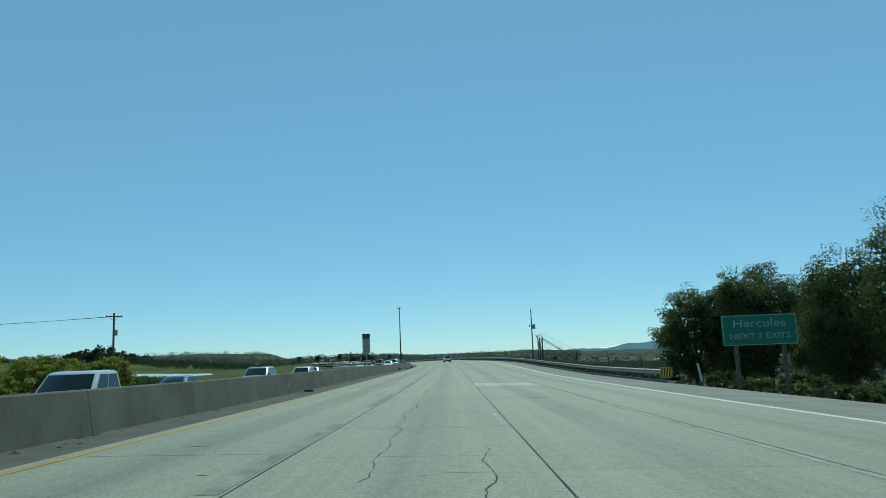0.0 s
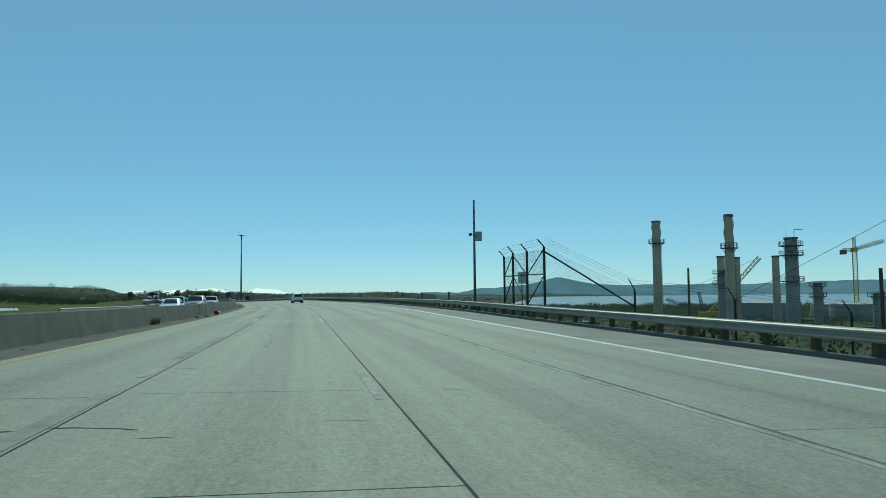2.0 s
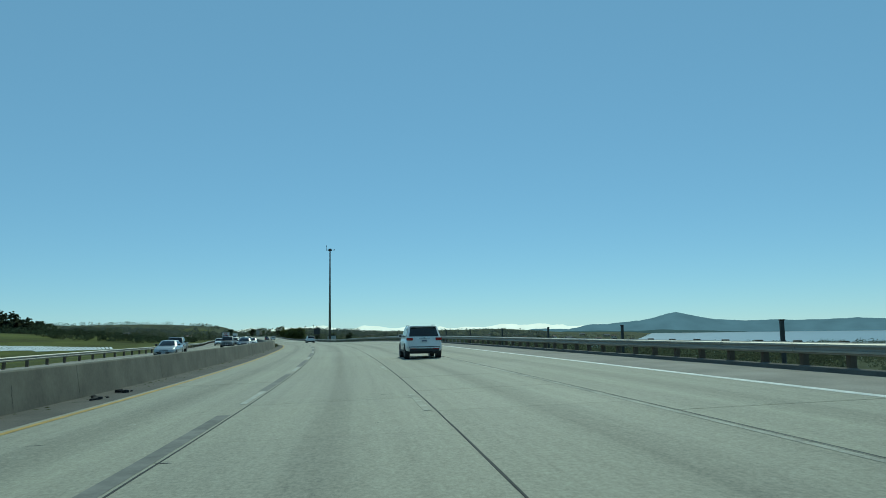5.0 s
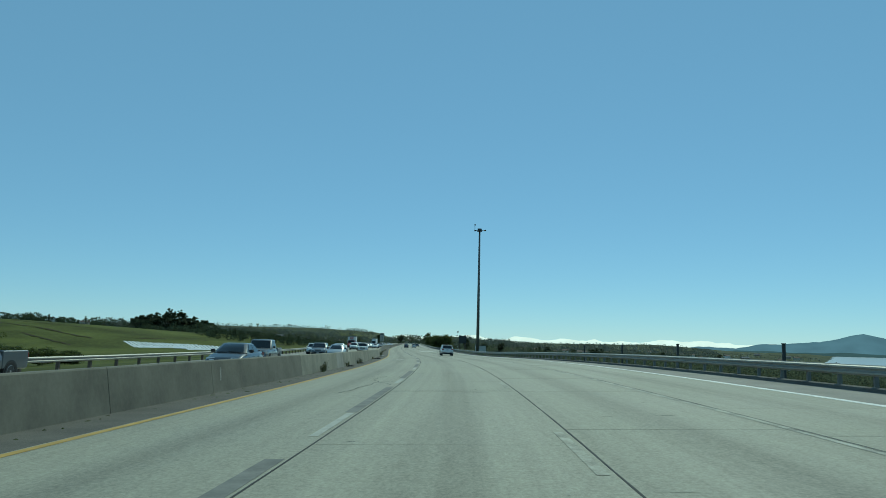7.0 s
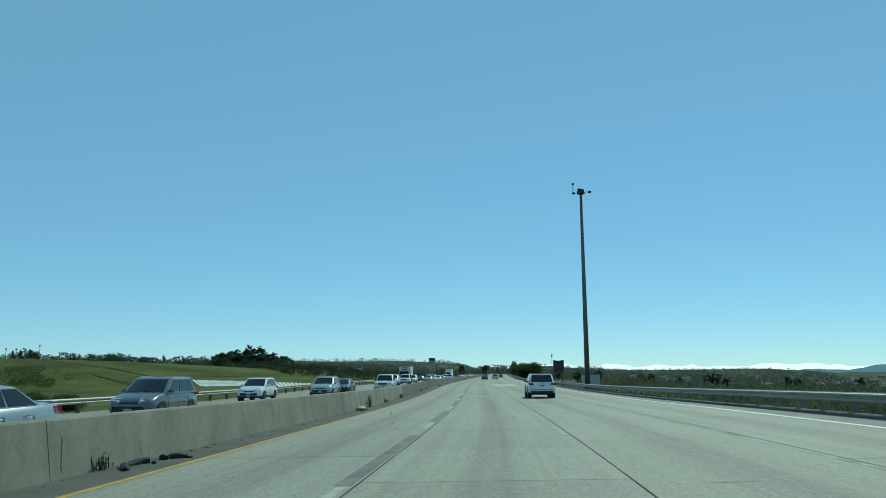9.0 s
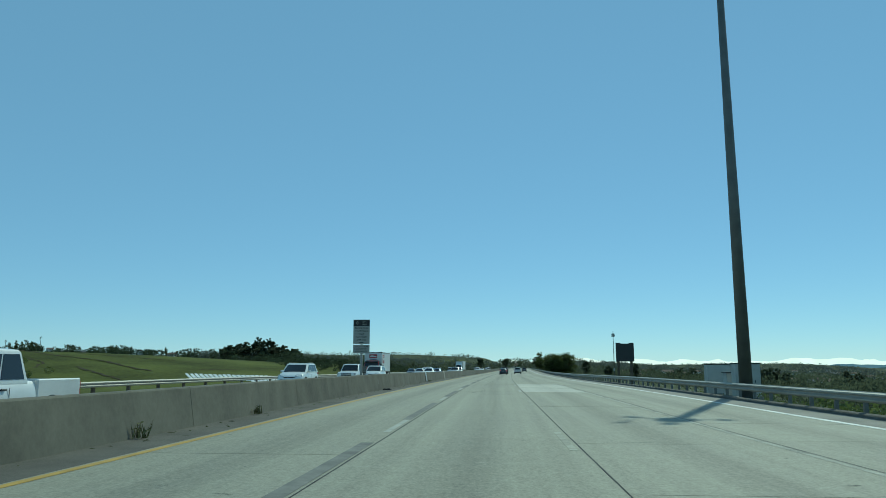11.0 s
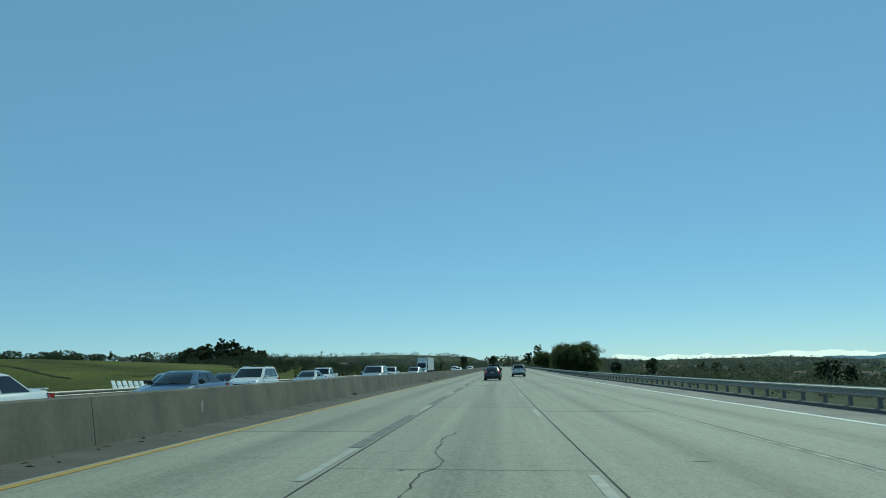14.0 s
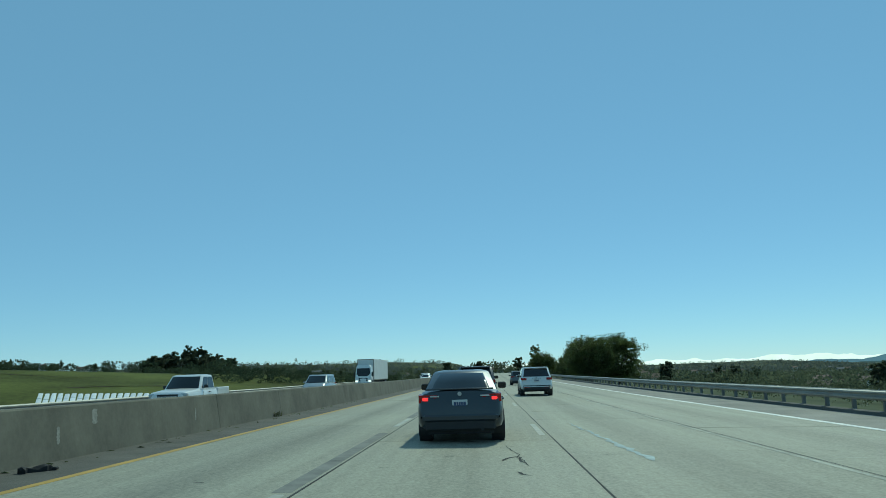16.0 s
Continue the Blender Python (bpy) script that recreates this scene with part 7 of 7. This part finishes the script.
            part("sill", Shape().box(min(x - 0.06 * sd, x + 0.006 * sd), max(x - 0.06 * sd, x + 0.006 * sd), -h + 1.3, h - 1.3, zb - 0.05, zb + 0.06, 0.015), TRIM, t)
    part("grille", Shape().box(-w * 0.4, w * 0.4, h - 0.14, h - 0.022, hood - 0.46, hood - 0.34, 0.02), TRIM, t)
    part("lower_grille", Shape().box(-w * 0.55, w * 0.55, h - 0.10, h + 0.012, zb + 0.06, zb + 0.18, 0.02), TRIM, t)
    part("rear_bumper", Shape().box(-w * 0.87, w * 0.87, -h - 0.035, -h + 0.2, zb + 0.13, 0.6, 0.05), color, t)
    part("rear_valance", Shape().box(-w * 0.8, w * 0.8, -h - 0.01, -h + 0.2, zb - 0.03, zb + 0.17, 0.03), TRIM, t)
    plate(t, -h + (0.03 if not boxy else -0.004), 0.79 if not boxy else 0.93, -1)
    plate(t, h + 0.02, 0.45, 1)
    if boxy:
        part("boot_trim", Shape().box(-0.28, 0.28, -h + 0.0, -h + 0.06, (0.895, 1.03)[boxy], (0.915, 1.05)[boxy], 0.006), CHROME, t)
    part("badge", Shape().tube((0, -h + 0.03, 0.985 if not boxy else 1.09), (0, -h + 0.065, 0.985 if not boxy else 1.09), 0.042, 0.042, 14), ALLOY, t)
    part("exhaust_pipe", Shape().tube((w * 0.5, -h - 0.02, zb - 0.02), (w * 0.5, -h + 0.4, zb - 0.02), 0.035, n=8), TRIM, t)
    part("underbody", Shape().box(-w * 0.75, w * 0.75, -h + 0.3, h - 0.3, zb - 0.12, zb + 0.05), TRIM, t)
    if kind == "sedan":
        soften(part("spoiler_lip", Shape().box(-w * 0.78, w * 0.78, -h + 0.1, -h + 0.24, 1.06, 1.095, 0.012), color, t))
        part("high_brake_lamp", Shape().box(-0.16, 0.16, r1 - 0.16, r1 - 0.1, H - 0.115, H - 0.09, 0.004), TAIL_RED, t)
    if kind == "suv":
        for sd in (1, -1):
            part("roof_rail", Shape().loft([[(sd * w * 0.72 + a, y, H + z + b) for a, b in ((-.02, 0), (.02, 0), (.02, .03), (-.02, .03))] for y, z in ((f1 - 0.25, -0.02), (f1 - 0.4, 0.03), (r1 + 0.4, 0.03), (r1 + 0.25, -0.02))]), CHROME if color is not BLACK_CAR else TRIM, t)
        part("rear_spoiler", Shape().box(-w * 0.72, w * 0.72, r1 - 0.16, r1 + 0.12, H - 0.06, H - 0.005, 0.02), color, t)
        part("rear_wiper", Shape().tube((0, r0 + 0.0, belt + 0.1), (0.35, r0 + 0.0, belt + 0.16), 0.012, n=4), TRIM, t)
    return t


def pickup(color, label, group, double=True, lit=False, utility=False):
    t = thing("pickup", pose(0, 0, -400), label, "pickup", group)
    L, W, H, r, zb, hood, belt = 5.4, 1.92, 1.80, 0.38, 0.45, 1.15, 1.15
    h, w = L / 2, W / 2
    f0, r0 = 1.15, (-0.85 if double else -0.45)
    st = [(r0 - 0.12, w, zb - 0.05, 0.8, belt), (0.2, w, zb - 0.06, 0.8, belt), (f0 - 0.05, w, zb - 0.06, 0.8, hood), (f0 + 0.4, w * 0.99, zb - 0.04, 0.8, hood - 0.02), (h - 0.3, w * 0.97, zb, 0.75, hood - 0.09), (h - 0.08, w * 0.92, zb, 0.65, hood - 0.14), (h, w * 0.8, zb + 0.05, 0.55, hood - 0.22)]
    soften(part("body", hull(st), color, t))
    greenhouse(t, color, w * 0.93, w * 0.78, belt - 0.03, H, f0, f0 - 0.62, r0 + 0.12, r0, (0.04, 0.5, 0.95) if double else (0.04, 0.65, 0.95))
    seat_wheels(t, W, -h + 1.15, h - 0.95, r)
    mirrors(t, w * 0.95, f0 - 0.45, belt + 0.08, TRIM)
    y1, y0 = r0 - 0.16, -h + 0.06
    if utility:
        b = part("flat_bed", Shape().box(-w, w, y0, y1, 0.78, 0.88, 0.02), DARK_STEEL, t)
        for k in range(7):
            y = y0 + 0.05 + (y1 - y0 - 0.1) * k / 6
            for sd in (1, -1):
                part("stake", Shape().box(sd * (w - 0.06) - 0.03, sd * (w - 0.06) + 0.03, y - 0.03, y + 0.03, 0.88, 1.55), DARK_STEEL, b)
        for sd in (1, -1):
            for z in (1.1, 1.32, 1.52):
                part("rail", Shape().box(sd * (w - 0.02) - 0.015, sd * (w - 0.02) + 0.015, y0, y1, z - 0.05, z + 0.05), DARK_STEEL, b)
        part("headboard", Shape().box(-w, w, y1 - 0.06, y1, 0.88, 1.7, 0.02), DARK_STEEL, b)
    else:
        b = part("bed_floor", Shape().box(-w * 0.95, w * 0.95, y0, y1, 0.5, 0.68, 0.03), TRIM, t)
        for sd in (1, -1):
            a, c = sorted((sd * w, sd * (w - 0.11)))
            part("bed_side", Shape().box(a, c, y0, y1, 0.5, belt + 0.02, 0.03), color, t)
        part("tailgate", Shape().box(-w + 0.1, w - 0.1, y0 - 0.02, y0 + 0.08, 0.55, belt, 0.02), color, t)
        for sd in (1, -1):
            a, c = sorted((sd * w * 0.99, sd * (w - 0.17)))
            part("taillight", Shape().box(a, c, y0 - 0.03, y0 + 0.1, 0.78, 1.1, 0.015), TAIL_RED, t)
    part("rear_bumper", Shape().box(-w * 0.9, w * 0.9, -h, -h + 0.16, 0.45, 0.62, 0.03), CHROME, t)
    part("front_bumper", Shape().box(-w * 0.93, w * 0.93, h - 0.16, h + 0.06, 0.45, 0.66, 0.05), color, t)
    part("grille", Shape().box(-w * 0.52, w * 0.52, h - 0.1, h + 0.02, 0.7, 0.94, 0.03), TRIM, t)
    part("grille_bar", Shape().box(-w * 0.5, w * 0.5, h + 0.01, h + 0.035, 0.8, 0.84, 0.005), CHROME, t)
    for sd in (1, -1):
        a, c = sorted((sd * w * 0.58, sd * w * 0.94))
        part("headlight", Shape().box(a, c, h - 0.22, h - 0.02, 0.76, 0.97, 0.03), LAMP_ON if lit else LAMP_GLASS, t)
        x = sd * (w + 0.002)
        for y in (f0 - 0.3, f0 - 1.25):
            part("door_gap", Shape().box(x - 0.004, x + 0.004, y - 0.006, y + 0.006, zb + 0.05, belt - 0.15), TRIM, t)
        part("door_handle", Shape().box(x - 0.02, x + 0.02, f0 - 1.15, f0 - 0.98, 0.95, 0.99, 0.008), TRIM, t)
    plate(t, h + 0.07, 0.55, 1)
    part("underbody", Shape().box(-w * 0.6, w * 0.6, -h + 0.3, h - 0.3, 0.3, 0.5), TRIM, t)
    return t


def truck(label, cab_paint, box_len, box_h, semi):
    """A box truck or a tractor with its trailer, facing +y."""
    t = thing("truck", pose(0, 0, -400), label, "truck", "oncoming traffic")
    w, r = 1.2, 0.48
    h = box_len / 2 + 1.6
    yc = h - 2.1
    cab = [plan(w * 0.96, yc, h, 0.12, 0.5), plan(w * 0.98, yc, h + 0.02, 0.12, 1.2), plan(w * 0.97, yc, h - 0.08, 0.12, 1.55), plan(w * 0.9, yc, h - 0.42, 0.12, 2.5 + 0.4 * semi), plan(w * 0.75, yc + 0.1, h - 0.7, 0.12, 2.62 + 0.6 * semi)]
    soften(part("cab", Shape().loft(cab), cab_paint, t), 0.5)
    zt = 2.42 + 0.3 * semi
    part("windshield", Shape().loft([[(-w * .84, h - 0.09, 1.58), (0, h - 0.03, 1.58), (w * .84, h - 0.09, 1.58), (w * .84, h - 0.2, 1.58), (-w * .84, h - 0.2, 1.58)],
                                     [(-w * .78, h - 0.36, zt), (0, h - 0.31, zt), (w * .78, h - 0.36, zt), (w * .78, h - 0.5, zt), (-w * .78, h - 0.5, zt)]]), TINT, t)
    for sd in (1, -1):
        x = sd * w
        part("side_window", panel((x * .97, h - 1.4, 1.6), (x * .97, h - 0.4, 1.6), (x * .905, h - 0.65, 2.35), (x * .905, h - 1.4, 2.35), (sd, 0, 0.1), 0.02), TINT, t)
        part("door_mirror", Shape().box(x * 1.12 - 0.1, x * 1.12 + 0.1, h - 0.3, h - 0.2, 1.5, 2.2, 0.03), TRIM, t)
        a, c = sorted((x * 0.62, x * 0.93))
        part("headlight", Shape().box(a, c, h - 0.1, h + 0.04, 0.78, 1.0, 0.03), LAMP_ON, t)
        for y in ((h - 0.9), (-h + 1.6)) + ((-h + 2.8, yc - 0.6) if semi else ()):
            part("wheel_arch", Shape().tube((x - 0.35 * sd, y, r), (x + 0.004 * sd, y, r), r + 0.06, r + 0.06, 18), TRIM, t)
            wheel(t, x - 0.085 * sd, y, r, sd)
    part("grille", Shape().box(-w * 0.55, w * 0.55, h - 0.05, h + 0.045, 0.85, 1.35, 0.03), TRIM, t)
    part("front_bumper", Shape().box(-w, w, h - 0.15, h + 0.08, 0.42, 0.72, 0.05), TRIM if not semi else CHROME, t)
    y1 = yc - 0.15
    b = part("cargo_box", Shape().box(-w * 1.02, w * 1.02, -h, y1, 1.0, box_h, 0.03), BOX_WHITE, t)
    part("top_rail", Shape().box(-w * 1.03, w * 1.03, y1 - 0.06, y1 + 0.015, box_h - 0.1, box_h + 0.01, 0.01), STEEL, b)
    for sd in (1, -1):
        part("corner_post", Shape().box(sd * w * 0.99 - 0.06, sd * w * 0.99 + 0.06, y1 - 0.06, y1 + 0.015, 1.0, box_h - 0.1, 0.01), STEEL, b)
        part("bottom_rail", Shape().box(sd * w * 1.02 - 0.02, sd * w * 1.02 + 0.02, -h, y1 - 0.07, 0.98, 1.1, 0.008), STEEL, b)
    part("chassis", Shape().box(-0.5, 0.5, -h + 0.1, h - 0.4, 0.55, 0.95), TRIM, t)
    return t


def box_truck(label, cab_paint):
    """A medium truck with a bonnet, a day cab and a long box, facing +y."""
    t = thing("truck", pose(0, 0, -400), label, "truck", "oncoming traffic")
    w, r, h, y1, top = 1.22, 0.5, 5.2, 2.3, 3.75
    y0 = -5.0
    # day cab
    ya, yb = 2.42, 3.75
    rings = [plan(1.1, ya, yb + 0.1, 0.1, 0.75, 0.02), plan(1.12, ya, yb + 0.12, 0.1, 1.5, 0.03), plan(1.1, ya, yb + 0.05, 0.12, 1.66, 0.04), plan(0.98, ya + 0.02, yb - 0.42, 0.16, 2.5, 0.05), plan(0.8, ya + 0.1, yb - 0.65, 0.16, 2.62, 0.04)]
    soften(part("cab", Shape().loft(rings), cab_paint, t), 0.5)
    rows = []
    for v in (0.06, 0.5, 0.92):
        xx, yy, zz = 1.0 - 0.14 * v, yb + 0.05 - 0.47 * v, 1.66 + 0.84 * v
        rows.append([(-xx, yy + 0.0, zz), (0, yy + 0.065, zz), (xx, yy, zz), (xx, yy - 0.06, zz), (0, yy - 0.02, zz), (-xx, yy - 0.06, zz)])
    soften(part("windshield", Shape().loft(rows), TINT, t))
    part("sun_visor", Shape().loft([[(-0.92, yb - 0.42, 2.46), (0, yb - 0.3, 2.46), (0.92, yb - 0.42, 2.46), (0.92, yb - 0.5, 2.56), (-0.92, yb - 0.5, 2.56)], [(-0.94, yb - 0.22, 2.36), (0, yb - 0.1, 2.36), (0.94, yb - 0.22, 2.36), (0.94, yb - 0.24, 2.4), (-0.94, yb - 0.24, 2.4)]]), TRIM, t)
    # sloping bonnet with flared wings
    hood = []
    for y, wd, zb, zt in ((yb - 0.05, 1.0, 0.85, 1.66), (yb + 0.4, 0.98, 0.85, 1.6), (h - 0.5, 0.9, 0.8, 1.44), (h - 0.16, 0.84, 0.75, 1.32), (h, 0.74, 0.72, 1.18)):
        hood.append([(-wd, y, zb), (-wd, y, zt - 0.3), (-wd * 0.9, y, zt - 0.08), (-wd * 0.45, y, zt), (wd * 0.45, y, zt), (wd * 0.9, y, zt - 0.08), (wd, y, zt - 0.3), (wd, y, zb)])
    soften(part("bonnet", Shape().loft(hood), cab_paint, t), 0.5)
    for sd in (1, -1):
        wing = []
        for k in range(9):
            a = math.pi * k / 8
            yy, zz = h - 0.85 + 0.72 * math.cos(a), 0.55 + 0.68 * math.sin(a)
            wing.append([(sd * 0.8, yy, zz), (sd * 1.17, yy, zz), (sd * 1.19, yy, zz - 0.06), (sd * 0.8, yy * 0.99 + 0.02, zz - 0.12)])
        soften(part("wing", Shape().loft(wing), cab_paint, t), 0.8)
        x0, x1 = sorted((sd * 0.72, sd * 1.1))
        lamp = part("headlight_pod", Shape().box(x0, x1, h - 0.42, h - 0.08, 0.84, 1.12, 0.06), cab_paint, t)
        x0, x1 = sorted((sd * 0.76, sd * 1.06))
        part("headlight", Shape().box(x0, x1, h - 0.11, h - 0.05, 0.88, 1.06, 0.03), LAMP_GLASS, lamp)
        x = sd * 1.12
        part("side_window", panel((sd * 1.115, ya + 0.25, 1.66), (sd * 1.115, yb - 0.1, 1.66), (sd * 1.0, yb - 0.42, 2.36), (sd * 1.0, ya + 0.25, 2.36), (sd, 0, 0.15), 0.015), TINT, t)
        part("door_gap", Shape().box(x - 0.006, x + 0.006, ya + 0.17, ya + 0.19, 0.85, 1.6), TRIM, t)
        part("door_handle", Shape().box(x - 0.02, x + 0.03, ya + 0.28, ya + 0.45, 1.42, 1.47, 0.008), TRIM, t)
        part("step", Shape().box(min(sd * 0.8, sd * 1.12), max(sd * 0.8, sd * 1.12), ya + 0.1, yb - 0.2, 0.5, 0.72, 0.03), TRIM, t)
        mirror = part("door_mirror", Shape().box(sd * 1.38 - 0.1, sd * 1.38 + 0.1, yb - 0.1, yb + 0.02, 1.6, 2.15, 0.03), TRIM, t)
        part("mirror_arm", Shape().tube((sd * 1.1, yb - 0.1, 2.1), (sd * 1.38, yb - 0.05, 2.1), 0.02, n=5), CHROME, mirror)
        for y in (h - 0.85, y0 + 1.7):
            part("wheel_arch", Shape().tube((sd * 0.85, y, r), (sd * 1.16, y, r), r + 0.05, r + 0.05, 18), TRIM, t)
            wheel(t, sd * 1.1, y, r, sd)
    grille = part("grille", Shape().box(-0.56, 0.56, h - 0.06, h + 0.05, 0.76, 1.2, 0.05), CHROME, t, "chrome-framed dark grille")
    part("grille_mesh", Shape().box(-0.5, 0.5, h + 0.03, h + 0.06, 0.81, 1.15, 0.01), TRIM, grille)
    for z in (0.89, 0.98, 1.07):
        part("bar", Shape().box(-0.49, 0.49, h + 0.058, h + 0.068, z - 0.008, z + 0.008), CHROME, grille)
    bumper = part("front_bumper", Shape().box(-1.15, 1.15, h - 0.12, h + 0.12, 0.4, 0.72, 0.06), TRIM, t)
    p = part("number_plate", Shape().box(-0.15, 0.15, h + 0.115, h + 0.13, 0.5, 0.65), PLATE_WHITE, bumper)
    # the box
    b = part("cargo_box", Shape().box(-w, w, y0, y1, 1.05, top, 0.03), BOX_WHITE, t)
    for sd in (1, -1):
        part("top_rail", Shape().box(sd * w - 0.03, sd * w + 0.03, y0, y1, top - 0.1, top + 0.012, 0.012), STEEL, b)
        part("bottom_rail", Shape().box(sd * w - 0.02, sd * w + 0.02, y0, y1 - 0.07, 1.02, 1.14, 0.008), STEEL, b)
        part("corner_post", Shape().box(sd * (w - 0.04) - 0.06, sd * (w - 0.04) + 0.06, y1 - 0.05, y1 + 0.02, 1.05, top - 0.12, 0.015), BOX_WHITE, b)
        part("corner_cap", Shape().box(sd * (w - 0.06) - 0.1, sd * (w - 0.06) + 0.1, y1 - 0.2, y1 + 0.03, top - 0.16, top + 0.02, 0.04), DARK_STEEL, b)
        part("rear_post", Shape().box(sd * (w - 0.02) - 0.05, sd * (w - 0.02) + 0.05, y0 - 0.1, y0, 0.6, top - 0.7, 0.01), DARK_STEEL, b)
    part("front_rail", Shape().box(-w, w, y1 - 0.03, y1 + 0.02, top - 0.1, top + 0.012, 0.012), DARK_STEEL, b)
    part("sign_panel", Shape().box(-0.56, 0.56, y1, y1 + 0.012, top - 0.82, top - 0.28), RED_PANEL, b, "red painted panel with plain white bars")
    part("bar", Shape().box(-0.46, 0.46, y1 + 0.012, y1 + 0.018, top - 0.66, top - 0.5), SIGN_WHITE, b)
    part("bar", Shape().box(-0.05, 0.36, y1 + 0.012, y1 + 0.018, top - 0.45, top - 0.38), SIGN_WHITE, b)
    part("bar", Shape().box(-0.5, 0.4, y1 + 0.005, y1 + 0.012, top - 1.04, top - 0.98), PLATE_INK, b)
    for sd in (1, -1):
        x = sd * w
        part("sign_panel", Shape().box(x - 0.012, x + 0.012, y1 - 2.15, y1 - 0.72, 2.2, 3.4), RED_PANEL, b, "red painted panel with plain white bars")
        for z0_, z1_, a0, a1 in ((3.12, 3.27, 1.0, 1.55), (2.62, 3.0, 0.86, 2.02), (2.36, 2.45, 0.86, 2.02)):
            part("bar", Shape().box(x - 0.017, x + 0.017, y1 - a1, y1 - a0, z0_, z1_), SIGN_WHITE, b)
        for z0_, z1_, a0, a1 in ((1.88, 1.95, 0.72, 1.35), (1.8, 1.92, 1.45, 2.1), (1.42, 1.47, 0.72, 1.6), (1.42, 1.47, 1.9, 2.6)):
            part("bar", Shape().box(x - 0.006, x + 0.006, y1 - a1, y1 - a0, z0_, z1_), PLATE_INK, b)
    part("chassis", Shape().box(-0.5, 0.5, y0 + 0.1, h - 0.4, 0.55, 1.0), TRIM, t)
    part("side_tank", Shape().tube((0.85, 0.2, 0.72), (0.85, 1.6, 0.72), 0.28, n=14), DARK_STEEL, t)
    part("rear_bumper", Shape().box(-1.1, 1.1, y0 - 0.05, y0 + 0.1, 0.45, 0.6, 0.02), DARK_STEEL, t)
    return t


MODELS = {}


def put(key, build, s, o, turn):
    m = road_pose(s, o, 0.0 if o > -8 else drop(s), turn)
    if key not in MODELS:
        MODELS[key] = build()
        MODELS[key].matrix_basis = m
    else:
        copy_thing(MODELS[key], m)


# traffic going the same way
put("ahead_sedan", lambda: car("sedan", SLATE_CAR, "dark slate-blue sedan with its brake lamps lit", "traffic ahead", brake=True), 532.1, -0.5, 0)
put("ahead_black", lambda: car("suv", BLACK_CAR, "black sport utility car with tinted glass", "traffic ahead"), 551.3, -0.45, 0)
put("ahead_white", lambda: car("suv", WHITE_CAR, "white sport utility car with a tinted rear window", "traffic ahead"), 205.0, 3.85, 0)
put("ahead_white", None, 347.6, 3.45, 0)
put("ahead_white", None, 561.8, 3.05, 0)
put("ahead_dark", lambda: car("hatch", GREY_CAR, "small dark hatchback far along the road", "traffic ahead", detail=False), 597, 3.4, 0)
put("ahead_dark", None, 646, 5.5, 0)
# the oncoming side
ONC = "oncoming traffic"
BUILD = {
    "white_pickup": lambda: pickup(WHITE_CAR, "white double-cab pickup with an empty bed", ONC),
    "dark_pickup": lambda: pickup(GREY_CAR, "dark grey double-cab pickup", ONC),
    "utility": lambda: pickup(WHITE_CAR, "white work pickup with a dark stake bed", ONC, False, utility=True),
    "blue_sedan": lambda: car("sedan", BLUE_CAR, "dark blue sedan in the oncoming lanes", ONC),
    "white_sedan": lambda: car("sedan", WHITE_CAR, "white sedan in the oncoming lanes", ONC),
    "silver_sedan": lambda: car("sedan", SILVER_CAR, "silver sedan in the oncoming lanes", ONC),
    "dark_sedan": lambda: car("sedan", BLACK_CAR, "black sedan in the oncoming lanes", ONC),
    "white_hatch": lambda: car("hatch", WHITE_CAR, "small white hatchback in the oncoming lanes", ONC),
    "white_suv": lambda: car("suv", WHITE_CAR, "white sport utility car with roof rails", ONC),
    "silver_suv": lambda: car("suv", SILVER_CAR, "silver sport utility car in the oncoming lanes", ONC),
    "grey_suv": lambda: car("suv", GREY_CAR, "dark grey sport utility car in the oncoming lanes", ONC),
    "silver_van": lambda: car("van", SILVER_CAR, "silver minivan in the oncoming lanes", ONC),
}
for key, s, o in (("white_pickup", 22, -11.0), ("blue_sedan", 39, -14.5), ("silver_suv", 55.5, -14.5), ("white_hatch", 72, -14.5), ("silver_sedan", 97, -18.1), ("white_sedan", 133, -10.9),
                  ("grey_suv", 152, -10.9), ("dark_pickup", 167, -14.5), ("white_pickup", 180, -10.9), ("silver_sedan", 230, -14.5), ("dark_pickup", 255, -18.1), ("dark_sedan", 264.5, -10.9),
                  ("dark_pickup", 286, -14.5), ("silver_sedan", 306.5, -10.9), ("grey_suv", 323, -14.5), ("white_suv", 349, -18.1), ("silver_suv", 357, -14.5), ("dark_sedan", 366, -14.5),
                  ("white_pickup", 371, -10.9), ("white_suv", 409, -14.5), ("utility", 428, -14.5), ("white_suv", 441, -14.5), ("white_sedan", 466, -10.9), ("silver_sedan", 484, -14.5),
                  ("blue_sedan", 477, -10.9), ("white_suv", 495, -14.5), ("dark_sedan", 500, -18.1), ("silver_sedan", 508, -14.5), ("silver_suv", 517, -10.9), ("white_pickup", 527.5, -18.1),
                  ("white_pickup", 550.5, -14.5), ("silver_van", 578, -14.5), ("white_sedan", 640, -10.9), ("white_suv", 676, -14.5), ("white_hatch", 700, -10.9), ("white_pickup", 720, -18.1), ("silver_suv", 760, -14.5)):
    put(key, BUILD[key], s, o, 180)
put("box_truck", lambda: box_truck("white box truck with a red bonneted cab", RED_CAR), 461.3, -18.1, 180)
put("semi_truck", lambda: truck("white tractor with a tall white trailer", WHITE_CAR, 13.0, 4.05, True), 628, -18.1, 180)
